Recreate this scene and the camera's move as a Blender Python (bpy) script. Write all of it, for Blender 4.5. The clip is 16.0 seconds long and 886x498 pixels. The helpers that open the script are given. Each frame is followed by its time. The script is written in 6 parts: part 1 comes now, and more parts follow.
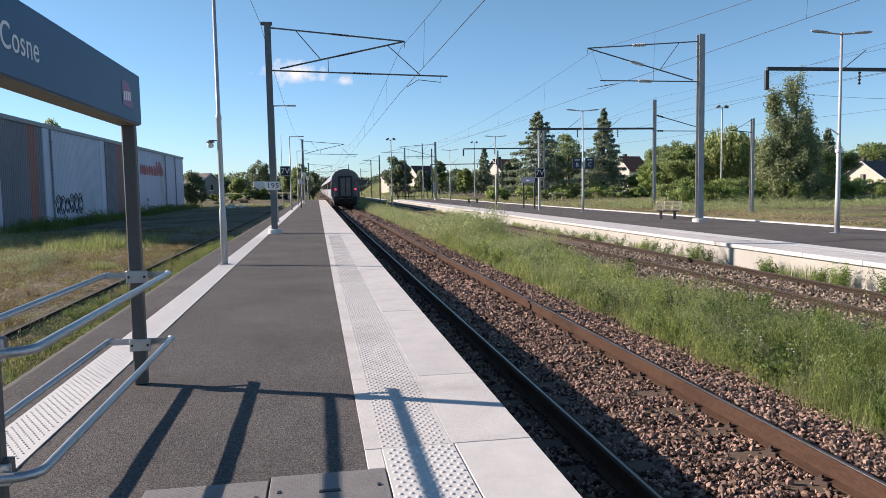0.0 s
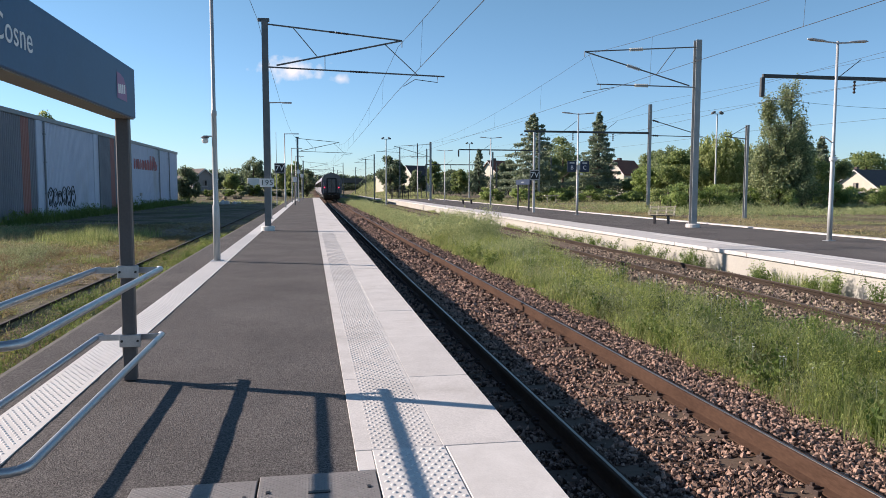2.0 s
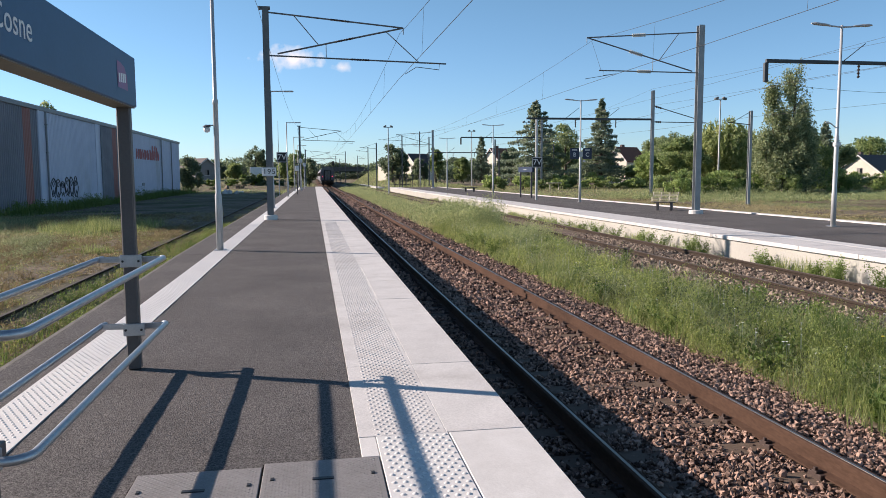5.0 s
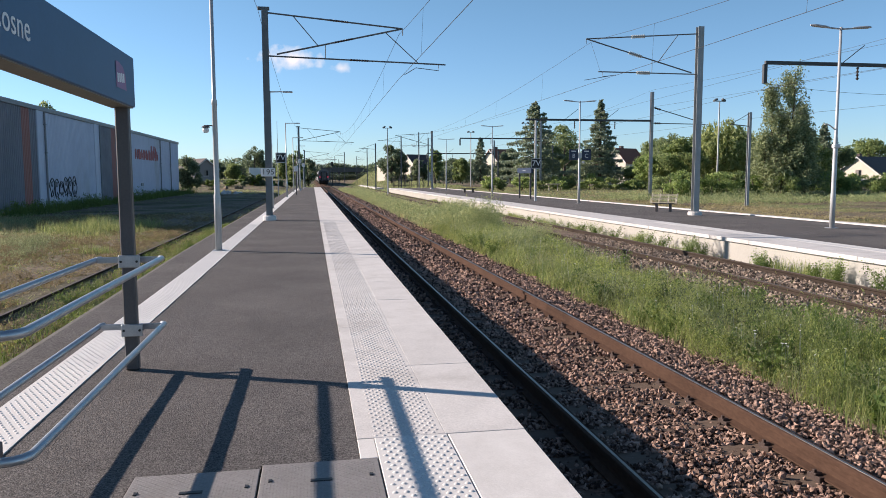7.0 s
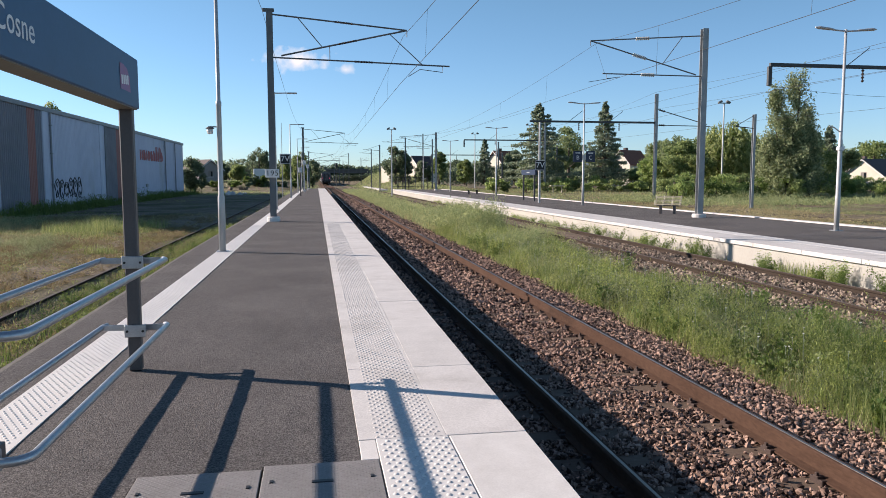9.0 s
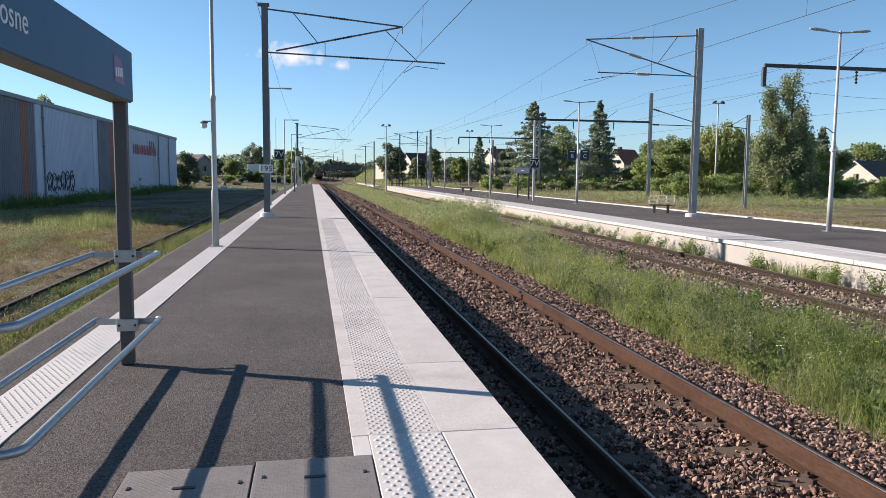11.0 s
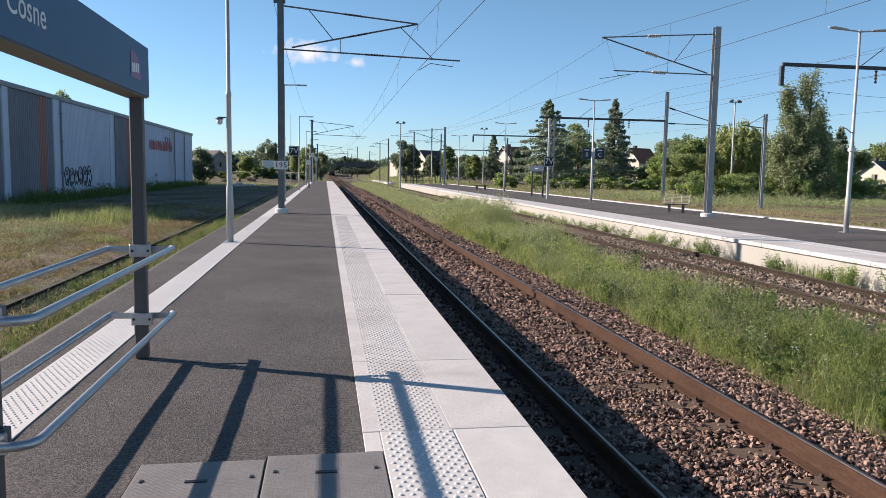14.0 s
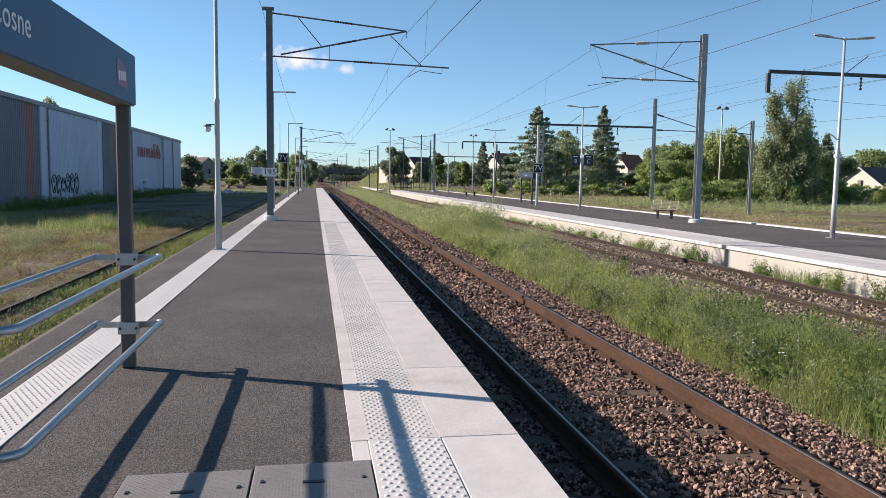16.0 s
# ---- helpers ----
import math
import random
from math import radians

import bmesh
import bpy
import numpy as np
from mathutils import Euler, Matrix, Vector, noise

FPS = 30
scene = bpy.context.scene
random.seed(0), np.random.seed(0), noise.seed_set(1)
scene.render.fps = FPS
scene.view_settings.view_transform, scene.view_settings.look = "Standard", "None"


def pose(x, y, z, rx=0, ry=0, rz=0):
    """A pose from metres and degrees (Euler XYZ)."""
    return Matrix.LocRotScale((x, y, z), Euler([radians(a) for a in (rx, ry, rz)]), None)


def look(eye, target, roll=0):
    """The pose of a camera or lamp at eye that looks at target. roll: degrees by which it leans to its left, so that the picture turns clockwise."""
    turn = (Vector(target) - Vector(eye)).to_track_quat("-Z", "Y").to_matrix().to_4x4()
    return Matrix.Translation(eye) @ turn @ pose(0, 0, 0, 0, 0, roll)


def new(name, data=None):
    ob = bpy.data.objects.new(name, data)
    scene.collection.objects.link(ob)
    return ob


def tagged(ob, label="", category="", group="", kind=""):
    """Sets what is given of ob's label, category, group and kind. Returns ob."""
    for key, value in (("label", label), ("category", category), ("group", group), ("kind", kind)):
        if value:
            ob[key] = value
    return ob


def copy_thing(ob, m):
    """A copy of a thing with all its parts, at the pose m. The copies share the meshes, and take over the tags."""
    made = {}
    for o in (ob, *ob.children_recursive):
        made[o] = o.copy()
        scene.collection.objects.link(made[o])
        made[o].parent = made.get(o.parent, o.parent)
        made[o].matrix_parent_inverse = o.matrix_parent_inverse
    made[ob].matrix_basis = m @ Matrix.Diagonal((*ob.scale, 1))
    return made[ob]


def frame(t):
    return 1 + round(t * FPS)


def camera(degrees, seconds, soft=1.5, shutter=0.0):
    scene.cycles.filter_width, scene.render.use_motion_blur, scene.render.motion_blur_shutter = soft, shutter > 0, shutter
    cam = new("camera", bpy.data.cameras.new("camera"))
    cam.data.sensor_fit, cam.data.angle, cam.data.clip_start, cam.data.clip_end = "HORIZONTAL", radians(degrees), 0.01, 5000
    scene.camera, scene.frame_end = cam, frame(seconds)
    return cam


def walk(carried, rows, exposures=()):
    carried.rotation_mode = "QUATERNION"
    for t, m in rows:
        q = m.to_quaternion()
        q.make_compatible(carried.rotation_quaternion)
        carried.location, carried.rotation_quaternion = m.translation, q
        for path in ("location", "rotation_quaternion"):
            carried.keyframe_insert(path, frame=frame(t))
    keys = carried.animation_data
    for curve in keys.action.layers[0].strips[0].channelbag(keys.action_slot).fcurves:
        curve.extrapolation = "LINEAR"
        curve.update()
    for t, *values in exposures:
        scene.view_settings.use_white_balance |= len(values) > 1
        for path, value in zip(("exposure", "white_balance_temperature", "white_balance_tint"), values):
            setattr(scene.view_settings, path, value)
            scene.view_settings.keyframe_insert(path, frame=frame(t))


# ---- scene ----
EXPOSURE = 0.0
cam = camera(61.2, 16.0, 0.5)
PATH = [
    (0.0, pose(-0.001, -0.043, 1.406, 85.306, 1.039, -9.541)),
    (0.5, pose(-0.004, -0.032, 1.403, 85.430, 0.571, -9.845)),
    (1.0, pose(-0.007, -0.033, 1.404, 85.591, 0.289, -9.480)),
    (1.5, pose(-0.003, -0.016, 1.402, 85.115, 0.045, -9.972)),
    (2.0, pose(-0.005, -0.011, 1.407, 85.327, -0.103, -9.968)),
    (2.5, pose(0.003, -0.018, 1.403, 85.415, 1.043, -9.417)),
    (3.0, pose(0.000, -0.018, 1.409, 85.575, 1.285, -9.185)),
    (3.5, pose(0.000, -0.015, 1.404, 85.037, 0.824, -9.335)),
    (6.0, pose(-0.001, -0.004, 1.399, 84.344, 0.229, -9.798)),
    (6.5, pose(0.001, 0.001, 1.398, 84.327, -0.044, -9.451)),
    (7.0, pose(-0.000, -0.000, 1.400, 84.490, 0.150, -9.850)),
    (7.5, pose(0.001, -0.004, 1.398, 84.233, 0.082, -9.859)),
    (8.0, pose(-0.004, 0.005, 1.398, 83.887, 0.294, -9.723)),
    (8.5, pose(0.000, -0.007, 1.399, 84.300, -0.250, -9.416)),
    (9.0, pose(0.010, -0.010, 1.404, 84.600, 0.016, -9.535)),
    (11.5, pose(0.003, -0.000, 1.397, 84.289, -0.649, -9.998)),
    (12.0, pose(0.001, 0.001, 1.397, 84.195, -0.678, -9.831)),
    (12.5, pose(0.001, -0.007, 1.398, 84.132, -0.426, -9.480)),
    (13.0, pose(0.002, -0.004, 1.394, 83.891, -0.753, -9.204)),
    (13.5, pose(0.009, -0.014, 1.394, 83.937, -0.713, -8.866)),
    (14.0, pose(0.009, -0.000, 1.395, 84.203, -0.959, -8.904)),
    (14.5, pose(0.014, -0.019, 1.401, 84.623, -0.096, -8.924)),
    (15.0, pose(0.014, -0.021, 1.397, 84.498, 0.166, -8.850)),
    (15.5, pose(0.024, -0.036, 1.399, 84.536, -0.853, -8.879)),
    (16.0, pose(0.020, -0.001, 1.403, 84.711, -0.860, -9.694)),
]
walk(cam, PATH, [(0.0, EXPOSURE, 6500, 16), (16.0, EXPOSURE, 6500, 16)])

# ---- daylight: low sun from ahead on the siding side, clear sky ----
TO_SUN = Vector((-2.01, 0.93, 1.0)).normalized()
sun = new("sun", bpy.data.lights.new("sun", "SUN"))
sun.data.energy, sun.data.angle, sun.data.color = 8.8, radians(0.53), (1.0, 0.875, 0.755)
sun.matrix_basis = look(TO_SUN * 50, (0, 0, 0))

world = bpy.data.worlds.new("sky")
scene.world = world
world.use_nodes = True


def make_sky():
    nt = world.node_tree
    nt.nodes.clear()
    out = nt.nodes.new("ShaderNodeOutputWorld")
    back = nt.nodes.new("ShaderNodeBackground")
    sky = nt.nodes.new("ShaderNodeTexSky")
    sky.sky_type, sky.sun_disc = "NISHITA", False
    sky.sun_elevation = math.asin(TO_SUN.z)
    sky.sun_rotation = math.atan2(TO_SUN.x, TO_SUN.y) % (2 * math.pi)
    sky.altitude, sky.air_density, sky.dust_density, sky.ozone_density = 150, 1.0, 0.1, 1.5
    # two small fair-weather clouds low over the line
    tc = nt.nodes.new("ShaderNodeTexCoord")
    noise_tex = nt.nodes.new("ShaderNodeTexNoise")
    noise_tex.inputs["Scale"].default_value, noise_tex.inputs["Detail"].default_value = 55, 6
    nt.links.new(tc.outputs["Generated"], noise_tex.inputs["Vector"])
    total = None
    for (cx, cy, cz), sx, sz, amount in CLOUDS:
        sub = nt.nodes.new("ShaderNodeVectorMath")
        sub.operation = "SUBTRACT"
        sub.inputs[1].default_value = (cx, cy, cz)
        nt.links.new(tc.outputs["Generated"], sub.inputs[0])
        mul = nt.nodes.new("ShaderNodeVectorMath")
        mul.operation = "MULTIPLY"
        mul.inputs[1].default_value = (1 / sx, 1 / sx, 1 / sz)
        nt.links.new(sub.outputs[0], mul.inputs[0])
        ln = nt.nodes.new("ShaderNodeVectorMath")
        ln.operation = "LENGTH"
        nt.links.new(mul.outputs[0], ln.inputs[0])
        m1 = nt.nodes.new("ShaderNodeMath")
        m1.operation = "MULTIPLY_ADD"
        m1.inputs[1].default_value, m1.inputs[2].default_value = 2.2, -1.12
        nt.links.new(noise_tex.outputs["Fac"], m1.inputs[0])
        m2 = nt.nodes.new("ShaderNodeMath")
        m2.operation = "SUBTRACT"
        nt.links.new(m1.outputs[0], m2.inputs[0])
        nt.links.new(ln.outputs["Value"], m2.inputs[1])
        m3 = nt.nodes.new("ShaderNodeMath")
        m3.operation, m3.use_clamp = "MULTIPLY_ADD", True
        m3.inputs[1].default_value, m3.inputs[2].default_value = amount, amount
        nt.links.new(m2.outputs[0], m3.inputs[0])
        if total is None:
            total = m3.outputs[0]
        else:
            mx = nt.nodes.new("ShaderNodeMath")
            mx.operation = "MAXIMUM"
            nt.links.new(total, mx.inputs[0])
            nt.links.new(m3.outputs[0], mx.inputs[1])
            total = mx.outputs[0]
    mix = nt.nodes.new("ShaderNodeMix")
    mix.data_type = "RGBA"
    nt.links.new(total, mix.inputs["Factor"])
    # clear northern summer sky, a little bluer than the model's
    sep = nt.nodes.new("ShaderNodeSeparateXYZ")
    nt.links.new(tc.outputs["Generated"], sep.inputs[0])
    rise = nt.nodes.new("ShaderNodeMapRange")
    rise.inputs["From Max"].default_value = 0.34
    nt.links.new(sep.outputs["Z"], rise.inputs["Value"])
    blue = nt.nodes.new("ShaderNodeMix")
    blue.data_type = "RGBA"
    blue.inputs[6].default_value, blue.inputs[7].default_value = (0.67, 0.94, 1.37, 1), (0.745, 1.01, 0.985, 1)
    nt.links.new(rise.outputs[0], blue.inputs["Factor"])
    # deeper and less green towards the zenith
    high = nt.nodes.new("ShaderNodeMapRange")
    high.inputs["From Min"].default_value, high.inputs["From Max"].default_value = 0.34, 0.8
    nt.links.new(sep.outputs["Z"], high.inputs["Value"])
    deep = nt.nodes.new("ShaderNodeMix")
    deep.data_type = "RGBA"
    deep.inputs[7].default_value = (0.64, 0.81, 0.94, 1)
    nt.links.new(high.outputs[0], deep.inputs["Factor"])
    nt.links.new(blue.outputs[2], deep.inputs[6])
    tint = nt.nodes.new("ShaderNodeVectorMath")
    tint.operation = "MULTIPLY"
    nt.links.new(sky.outputs[0], tint.inputs[0])
    nt.links.new(deep.outputs[2], tint.inputs[1])
    nt.links.new(tint.outputs[0], mix.inputs[6])
    mix.inputs[7].default_value = (9.0, 8.4, 8.0, 1)
    nt.links.new(mix.outputs[2], back.inputs["Color"])
    back.inputs["Strength"].default_value = SKY
    nt.links.new(back.outputs[0], out.inputs[0])


SKY = 0.125
CLOUDS = [((-0.0203, 0.9886, 0.1492), 0.045, 0.016, 1.0), ((0.0386, 0.9895, 0.1393), 0.016, 0.008, 0.7)]
make_sky()

# ---- materials ----
MATS = {}
DEPTH = 0.86  # all base colours a shade deeper, for the strong sun


def mat(name, a, b=None, rough=0.7, metal=0.0, scale=4.0, fine=60.0, bump=0.0, bump_scale=80.0, island=0.0, obj=0.0,
        spot=None, spot_at=0.62, stretch=(1, 1, 1), emit=None, spec=0.5, trans=0.0, sharp=0.35, grain=0.0, grain_scale=110.0):
    """Two colours mixed by a coarse and a fine noise in world size, with relief; spot: a third colour for stains."""
    if name in MATS:
        return MATS[name]
    m = bpy.data.materials.new(name)
    m.use_nodes = True
    nt = m.node_tree
    p = nt.nodes["Principled BSDF"]
    p.inputs["Roughness"].default_value, p.inputs["Metallic"].default_value = rough, metal
    p.inputs["Specular IOR Level"].default_value = spec
    if trans:
        p.inputs["Transmission Weight"].default_value = trans
    b = b or tuple(c * 0.8 for c in a)
    a, b = (tuple(c * DEPTH for c in q) for q in (a, b))
    spot = spot and tuple(c * DEPTH for c in spot)
    geo = nt.nodes.new("ShaderNodeNewGeometry")
    mp = nt.nodes.new("ShaderNodeVectorMath")
    mp.operation = "MULTIPLY"
    mp.inputs[1].default_value = stretch
    nt.links.new(geo.outputs["Position"], mp.inputs[0])
    n1 = nt.nodes.new("ShaderNodeTexNoise")
    n1.inputs["Scale"].default_value, n1.inputs["Detail"].default_value = scale, 5
    n2 = nt.nodes.new("ShaderNodeTexNoise")
    n2.inputs["Scale"].default_value, n2.inputs["Detail"].default_value = fine, 3
    for n in (n1, n2):
        nt.links.new(mp.outputs[0], n.inputs["Vector"])
    add = nt.nodes.new("ShaderNodeMath")
    add.operation = "ADD"
    nt.links.new(n1.outputs["Fac"], add.inputs[0])
    nt.links.new(n2.outputs["Fac"], add.inputs[1])
    last = add.outputs[0]
    if island or obj:
        src = geo.outputs["Random Per Island"]
        if obj:
            oi = nt.nodes.new("ShaderNodeObjectInfo")
            src = oi.outputs["Random"]
        ma = nt.nodes.new("ShaderNodeMath")
        ma.operation = "MULTIPLY_ADD"
        ma.inputs[1].default_value = island or obj
        nt.links.new(src, ma.inputs[0])
        nt.links.new(last, ma.inputs[2])
        sb = nt.nodes.new("ShaderNodeMath")
        sb.operation = "SUBTRACT"
        sb.inputs[1].default_value = (island or obj) * 0.5
        nt.links.new(ma.outputs[0], sb.inputs[0])
        last = sb.outputs[0]
    ramp = nt.nodes.new("ShaderNodeMapRange")
    ramp.inputs["From Min"].default_value, ramp.inputs["From Max"].default_value = 1.0 - sharp, 1.0 + sharp
    nt.links.new(last, ramp.inputs["Value"])
    mix = nt.nodes.new("ShaderNodeMix")
    mix.data_type = "RGBA"
    mix.inputs[6].default_value, mix.inputs[7].default_value = (*a, 1), (*b, 1)
    nt.links.new(ramp.outputs[0], mix.inputs["Factor"])
    col = mix.outputs[2]
    if spot:
        n3 = nt.nodes.new("ShaderNodeTexNoise")
        n3.inputs["Scale"].default_value, n3.inputs["Detail"].default_value = scale * 0.37, 8
        n3.inputs["Roughness"].default_value = 0.65
        nt.links.new(mp.outputs[0], n3.inputs["Vector"])
        r3 = nt.nodes.new("ShaderNodeMapRange")
        r3.inputs["From Min"].default_value, r3.inputs["From Max"].default_value = spot_at - 0.08, spot_at + 0.08
        nt.links.new(n3.outputs["Fac"], r3.inputs["Value"])
        mx = nt.nodes.new("ShaderNodeMix")
        mx.data_type = "RGBA"
        mx.inputs[7].default_value = (*spot, 1)
        nt.links.new(r3.outputs[0], mx.inputs["Factor"])
        nt.links.new(col, mx.inputs[6])
        col = mx.outputs[2]
    if grain:
        vo = nt.nodes.new("ShaderNodeTexVoronoi")
        vo.inputs["Scale"].default_value = grain_scale
        nt.links.new(mp.outputs[0], vo.inputs["Vector"])
        sx = nt.nodes.new("ShaderNodeSeparateColor")
        nt.links.new(vo.outputs["Color"], sx.inputs[0])
        gr = nt.nodes.new("ShaderNodeMapRange")
        gr.inputs["To Min"].default_value, gr.inputs["To Max"].default_value = 1.0 - grain, 1.0 + grain
        nt.links.new(sx.outputs[0], gr.inputs["Value"])
        gm = nt.nodes.new("ShaderNodeVectorMath")
        gm.operation = "SCALE"
        nt.links.new(col, gm.inputs[0])
        nt.links.new(gr.outputs[0], gm.inputs["Scale"])
        col = gm.outputs[0]
    nt.links.new(col, p.inputs["Base Color"])
    if bump:
        nb = nt.nodes.new("ShaderNodeTexNoise")
        nb.inputs["Scale"].default_value, nb.inputs["Detail"].default_value = bump_scale, 4
        nt.links.new(mp.outputs[0], nb.inputs["Vector"])
        bp = nt.nodes.new("ShaderNodeBump")
        bp.inputs["Strength"].default_value, bp.inputs["Distance"].default_value = min(1.0, bump), 0.01
        nt.links.new(nb.outputs["Fac"], bp.inputs["Height"])
        nt.links.new(bp.outputs[0], p.inputs["Normal"])
    if emit:
        p.inputs["Emission Color"].default_value, p.inputs["Emission Strength"].default_value = (*emit[0], 1), emit[1]
    MATS[name] = m
    return m


def leafy(name, a, b, trans=0.35):
    """Foliage: island colours, part of the light passes through."""
    m = mat(name, a, b, rough=0.55, scale=0.4, fine=3.0, island=0.9, spec=0.3)
    nt = m.node_tree
    p = nt.nodes["Principled BSDF"]
    out = nt.nodes["Material Output"]
    tr = nt.nodes.new("ShaderNodeBsdfTranslucent")
    col = p.inputs["Base Color"].links[0].from_socket
    hue = nt.nodes.new("ShaderNodeHueSaturation")
    hue.inputs["Value"].default_value, hue.inputs["Hue"].default_value = 1.5, 0.485
    nt.links.new(col, hue.inputs["Color"])
    nt.links.new(hue.outputs[0], tr.inputs["Color"])
    ms = nt.nodes.new("ShaderNodeMixShader")
    ms.inputs[0].default_value = trans
    nt.links.new(p.outputs[0], ms.inputs[1])
    nt.links.new(tr.outputs[0], ms.inputs[2])
    nt.links.new(ms.outputs[0], out.inputs[0])
    return m


ASPHALT = mat("asphalt", (0.094, 0.087, 0.083), (0.160, 0.148, 0.141), rough=0.85, scale=0.8, fine=60, bump=0.8, bump_scale=110, sharp=0.3, grain=0.5, grain_scale=135.0, spec=0.12,
              spot=(0.110, 0.102, 0.097), spot_at=0.6)
CONCRETE = mat("edge_concrete", (0.55, 0.53, 0.505), (0.69, 0.665, 0.635), rough=0.8, scale=3, fine=70, bump=0.18, bump_scale=120, obj=0.25, grain=0.09, grain_scale=130.0,
               spot=(0.50, 0.475, 0.445), spot_at=0.60)
CONCRETE_NEW = mat("new_concrete", (0.60, 0.58, 0.55), (0.72, 0.70, 0.67), rough=0.8, scale=2.2, fine=9, bump=0.08, bump_scale=60, grain=0.05, grain_scale=160.0, spot=(0.74, 0.72, 0.685), spot_at=0.56)
TACTILE = mat("tactile_white", (0.66, 0.64, 0.61), (0.76, 0.74, 0.70), rough=0.6, scale=2, fine=50, bump=0.1)
WALLCON = mat("platform_wall", (0.30, 0.28, 0.25), (0.42, 0.39, 0.35), rough=0.9, scale=1.5, fine=25, bump=0.4, spot=(0.2, 0.18, 0.15))
KERBCON = mat("weathered_kerb", (0.13, 0.12, 0.10), (0.22, 0.20, 0.17), rough=0.9, scale=3, fine=40, bump=0.4, spot=(0.10, 0.09, 0.075))
CREAMWALL = mat("cream_platform_wall", (0.39, 0.375, 0.335), (0.48, 0.462, 0.415), rough=0.9, scale=1.0, fine=25, bump=0.2, spot=(0.42, 0.385, 0.32), spot_at=0.68)
GALV = mat("galvanised_steel", (0.42, 0.44, 0.46), (0.56, 0.58, 0.60), rough=0.42, metal=0.85, scale=14, fine=90, bump=0.05)
GALV_OLD = mat("weathered_galvanised_steel", (0.33, 0.34, 0.34), (0.45, 0.46, 0.45), rough=0.6, metal=0.55, scale=6, fine=60, bump=0.08)
LAMPGREY = mat("light_grey_paint", (0.45, 0.46, 0.46), (0.53, 0.54, 0.54), rough=0.45, metal=0.2, scale=4, fine=40)
DARKPOST = mat("dark_taupe_paint", (0.075, 0.066, 0.068), (0.10, 0.09, 0.09), rough=0.5, scale=5, fine=60)
SIGNBLUE = mat("sign_blue_paint", (0.020, 0.084, 0.180), (0.026, 0.098, 0.205), rough=0.5, scale=3, fine=30)
SIGNUNDER = mat("sign_underside", (0.15, 0.135, 0.112), (0.19, 0.172, 0.145), rough=0.6, scale=5, fine=40)
WHITE = mat("white_paint", (0.78, 0.78, 0.77), (0.84, 0.84, 0.83), rough=0.55, scale=4, fine=40)
PINK = mat("magenta_print", (0.30, 0.055, 0.16), (0.21, 0.075, 0.23), rough=0.45, scale=5, fine=20)
NAVY = mat("navy_print", (0.012, 0.022, 0.055), (0.016, 0.03, 0.07), rough=0.45)
BLACK = mat("black_paint", (0.012, 0.012, 0.013), (0.02, 0.02, 0.02), rough=0.5)
MASTGREY = mat("mast_steel", (0.12, 0.135, 0.145), (0.185, 0.20, 0.21), rough=0.6, metal=0.3, scale=3, fine=45, bump=0.05, spot=(0.16, 0.15, 0.14), spot_at=0.66)
MASTLIGHT = mat("light_mast_steel", (0.27, 0.285, 0.295), (0.38, 0.395, 0.40), rough=0.5, metal=0.35, scale=3, fine=45, bump=0.05, spot=(0.30, 0.29, 0.27), spot_at=0.66)
WIRE = mat("contact_wire", (0.06, 0.055, 0.05), (0.09, 0.08, 0.07), rough=0.5, metal=0.6)
INSUL = mat("brown_porcelain", (0.045, 0.035, 0.032), (0.07, 0.05, 0.045), rough=0.25)
RUST = mat("rusty_rail_side", (0.052, 0.029, 0.020), (0.098, 0.057, 0.039), rough=0.85, spec=0.12, scale=3, fine=50, bump=0.25, stretch=(1, 0.3, 1), spot=(0.03, 0.018, 0.013))
RUST_OLD = mat("old_rail_side", (0.034, 0.025, 0.019), (0.062, 0.047, 0.037), rough=0.85, spec=0.12, scale=3, fine=50, bump=0.25, stretch=(1, 0.3, 1))
RAILTOP = mat("worn_rail_head", (0.24, 0.20, 0.17), (0.33, 0.28, 0.24), rough=0.33, metal=0.9, scale=4, fine=60, stretch=(8, 0.2, 1))
RAILOLD = mat("dull_rail_head", (0.085, 0.064, 0.050), (0.135, 0.103, 0.082), rough=0.65, metal=0.2, scale=4, fine=60)
SLEEPER = mat("sleeper_wood", (0.12, 0.085, 0.062), (0.19, 0.14, 0.105), rough=0.85, scale=5, fine=60, bump=0.5, bump_scale=40, stretch=(0.2, 2, 1), spec=0.15)
STONE = mat("ballast_stone", (0.046, 0.029, 0.023), (0.46, 0.308, 0.238), rough=0.8, scale=14, fine=60, island=1.0, bump=0.2, spec=0.2)
STONE_PALE = mat("weathered_ballast_stone", (0.085, 0.064, 0.050), (0.45, 0.355, 0.275), rough=0.85, scale=14, fine=60, island=1.0, bump=0.2, spec=0.2)
STONE_ONE = mat("ballast_stone_single", (0.046, 0.029, 0.023), (0.46, 0.308, 0.238), rough=0.8, scale=14, fine=60, obj=1.0, bump=0.2, spec=0.2)
# the dark tone paints in the shaded gaps between stones
STONEBED = mat("ballast_bed", (0.035, 0.021, 0.015), (0.26, 0.165, 0.12), rough=0.9, scale=11, fine=26, bump=1.0, bump_scale=22, sharp=0.2, spec=0.1)
PALEBED = mat("weathered_ballast_bed", (0.06, 0.045, 0.034), (0.32, 0.25, 0.19), rough=0.9, scale=11, fine=26, bump=1.0, bump_scale=22, sharp=0.2, spec=0.1)
DIRT = mat("dry_grass_and_dirt", (0.130, 0.107, 0.076), (0.265, 0.215, 0.160), rough=0.95, scale=0.5, fine=6, bump=1.0, bump_scale=22, grain=0.45, grain_scale=24.0, spec=0.1,
           spot=(0.092, 0.098, 0.042), spot_at=0.54)
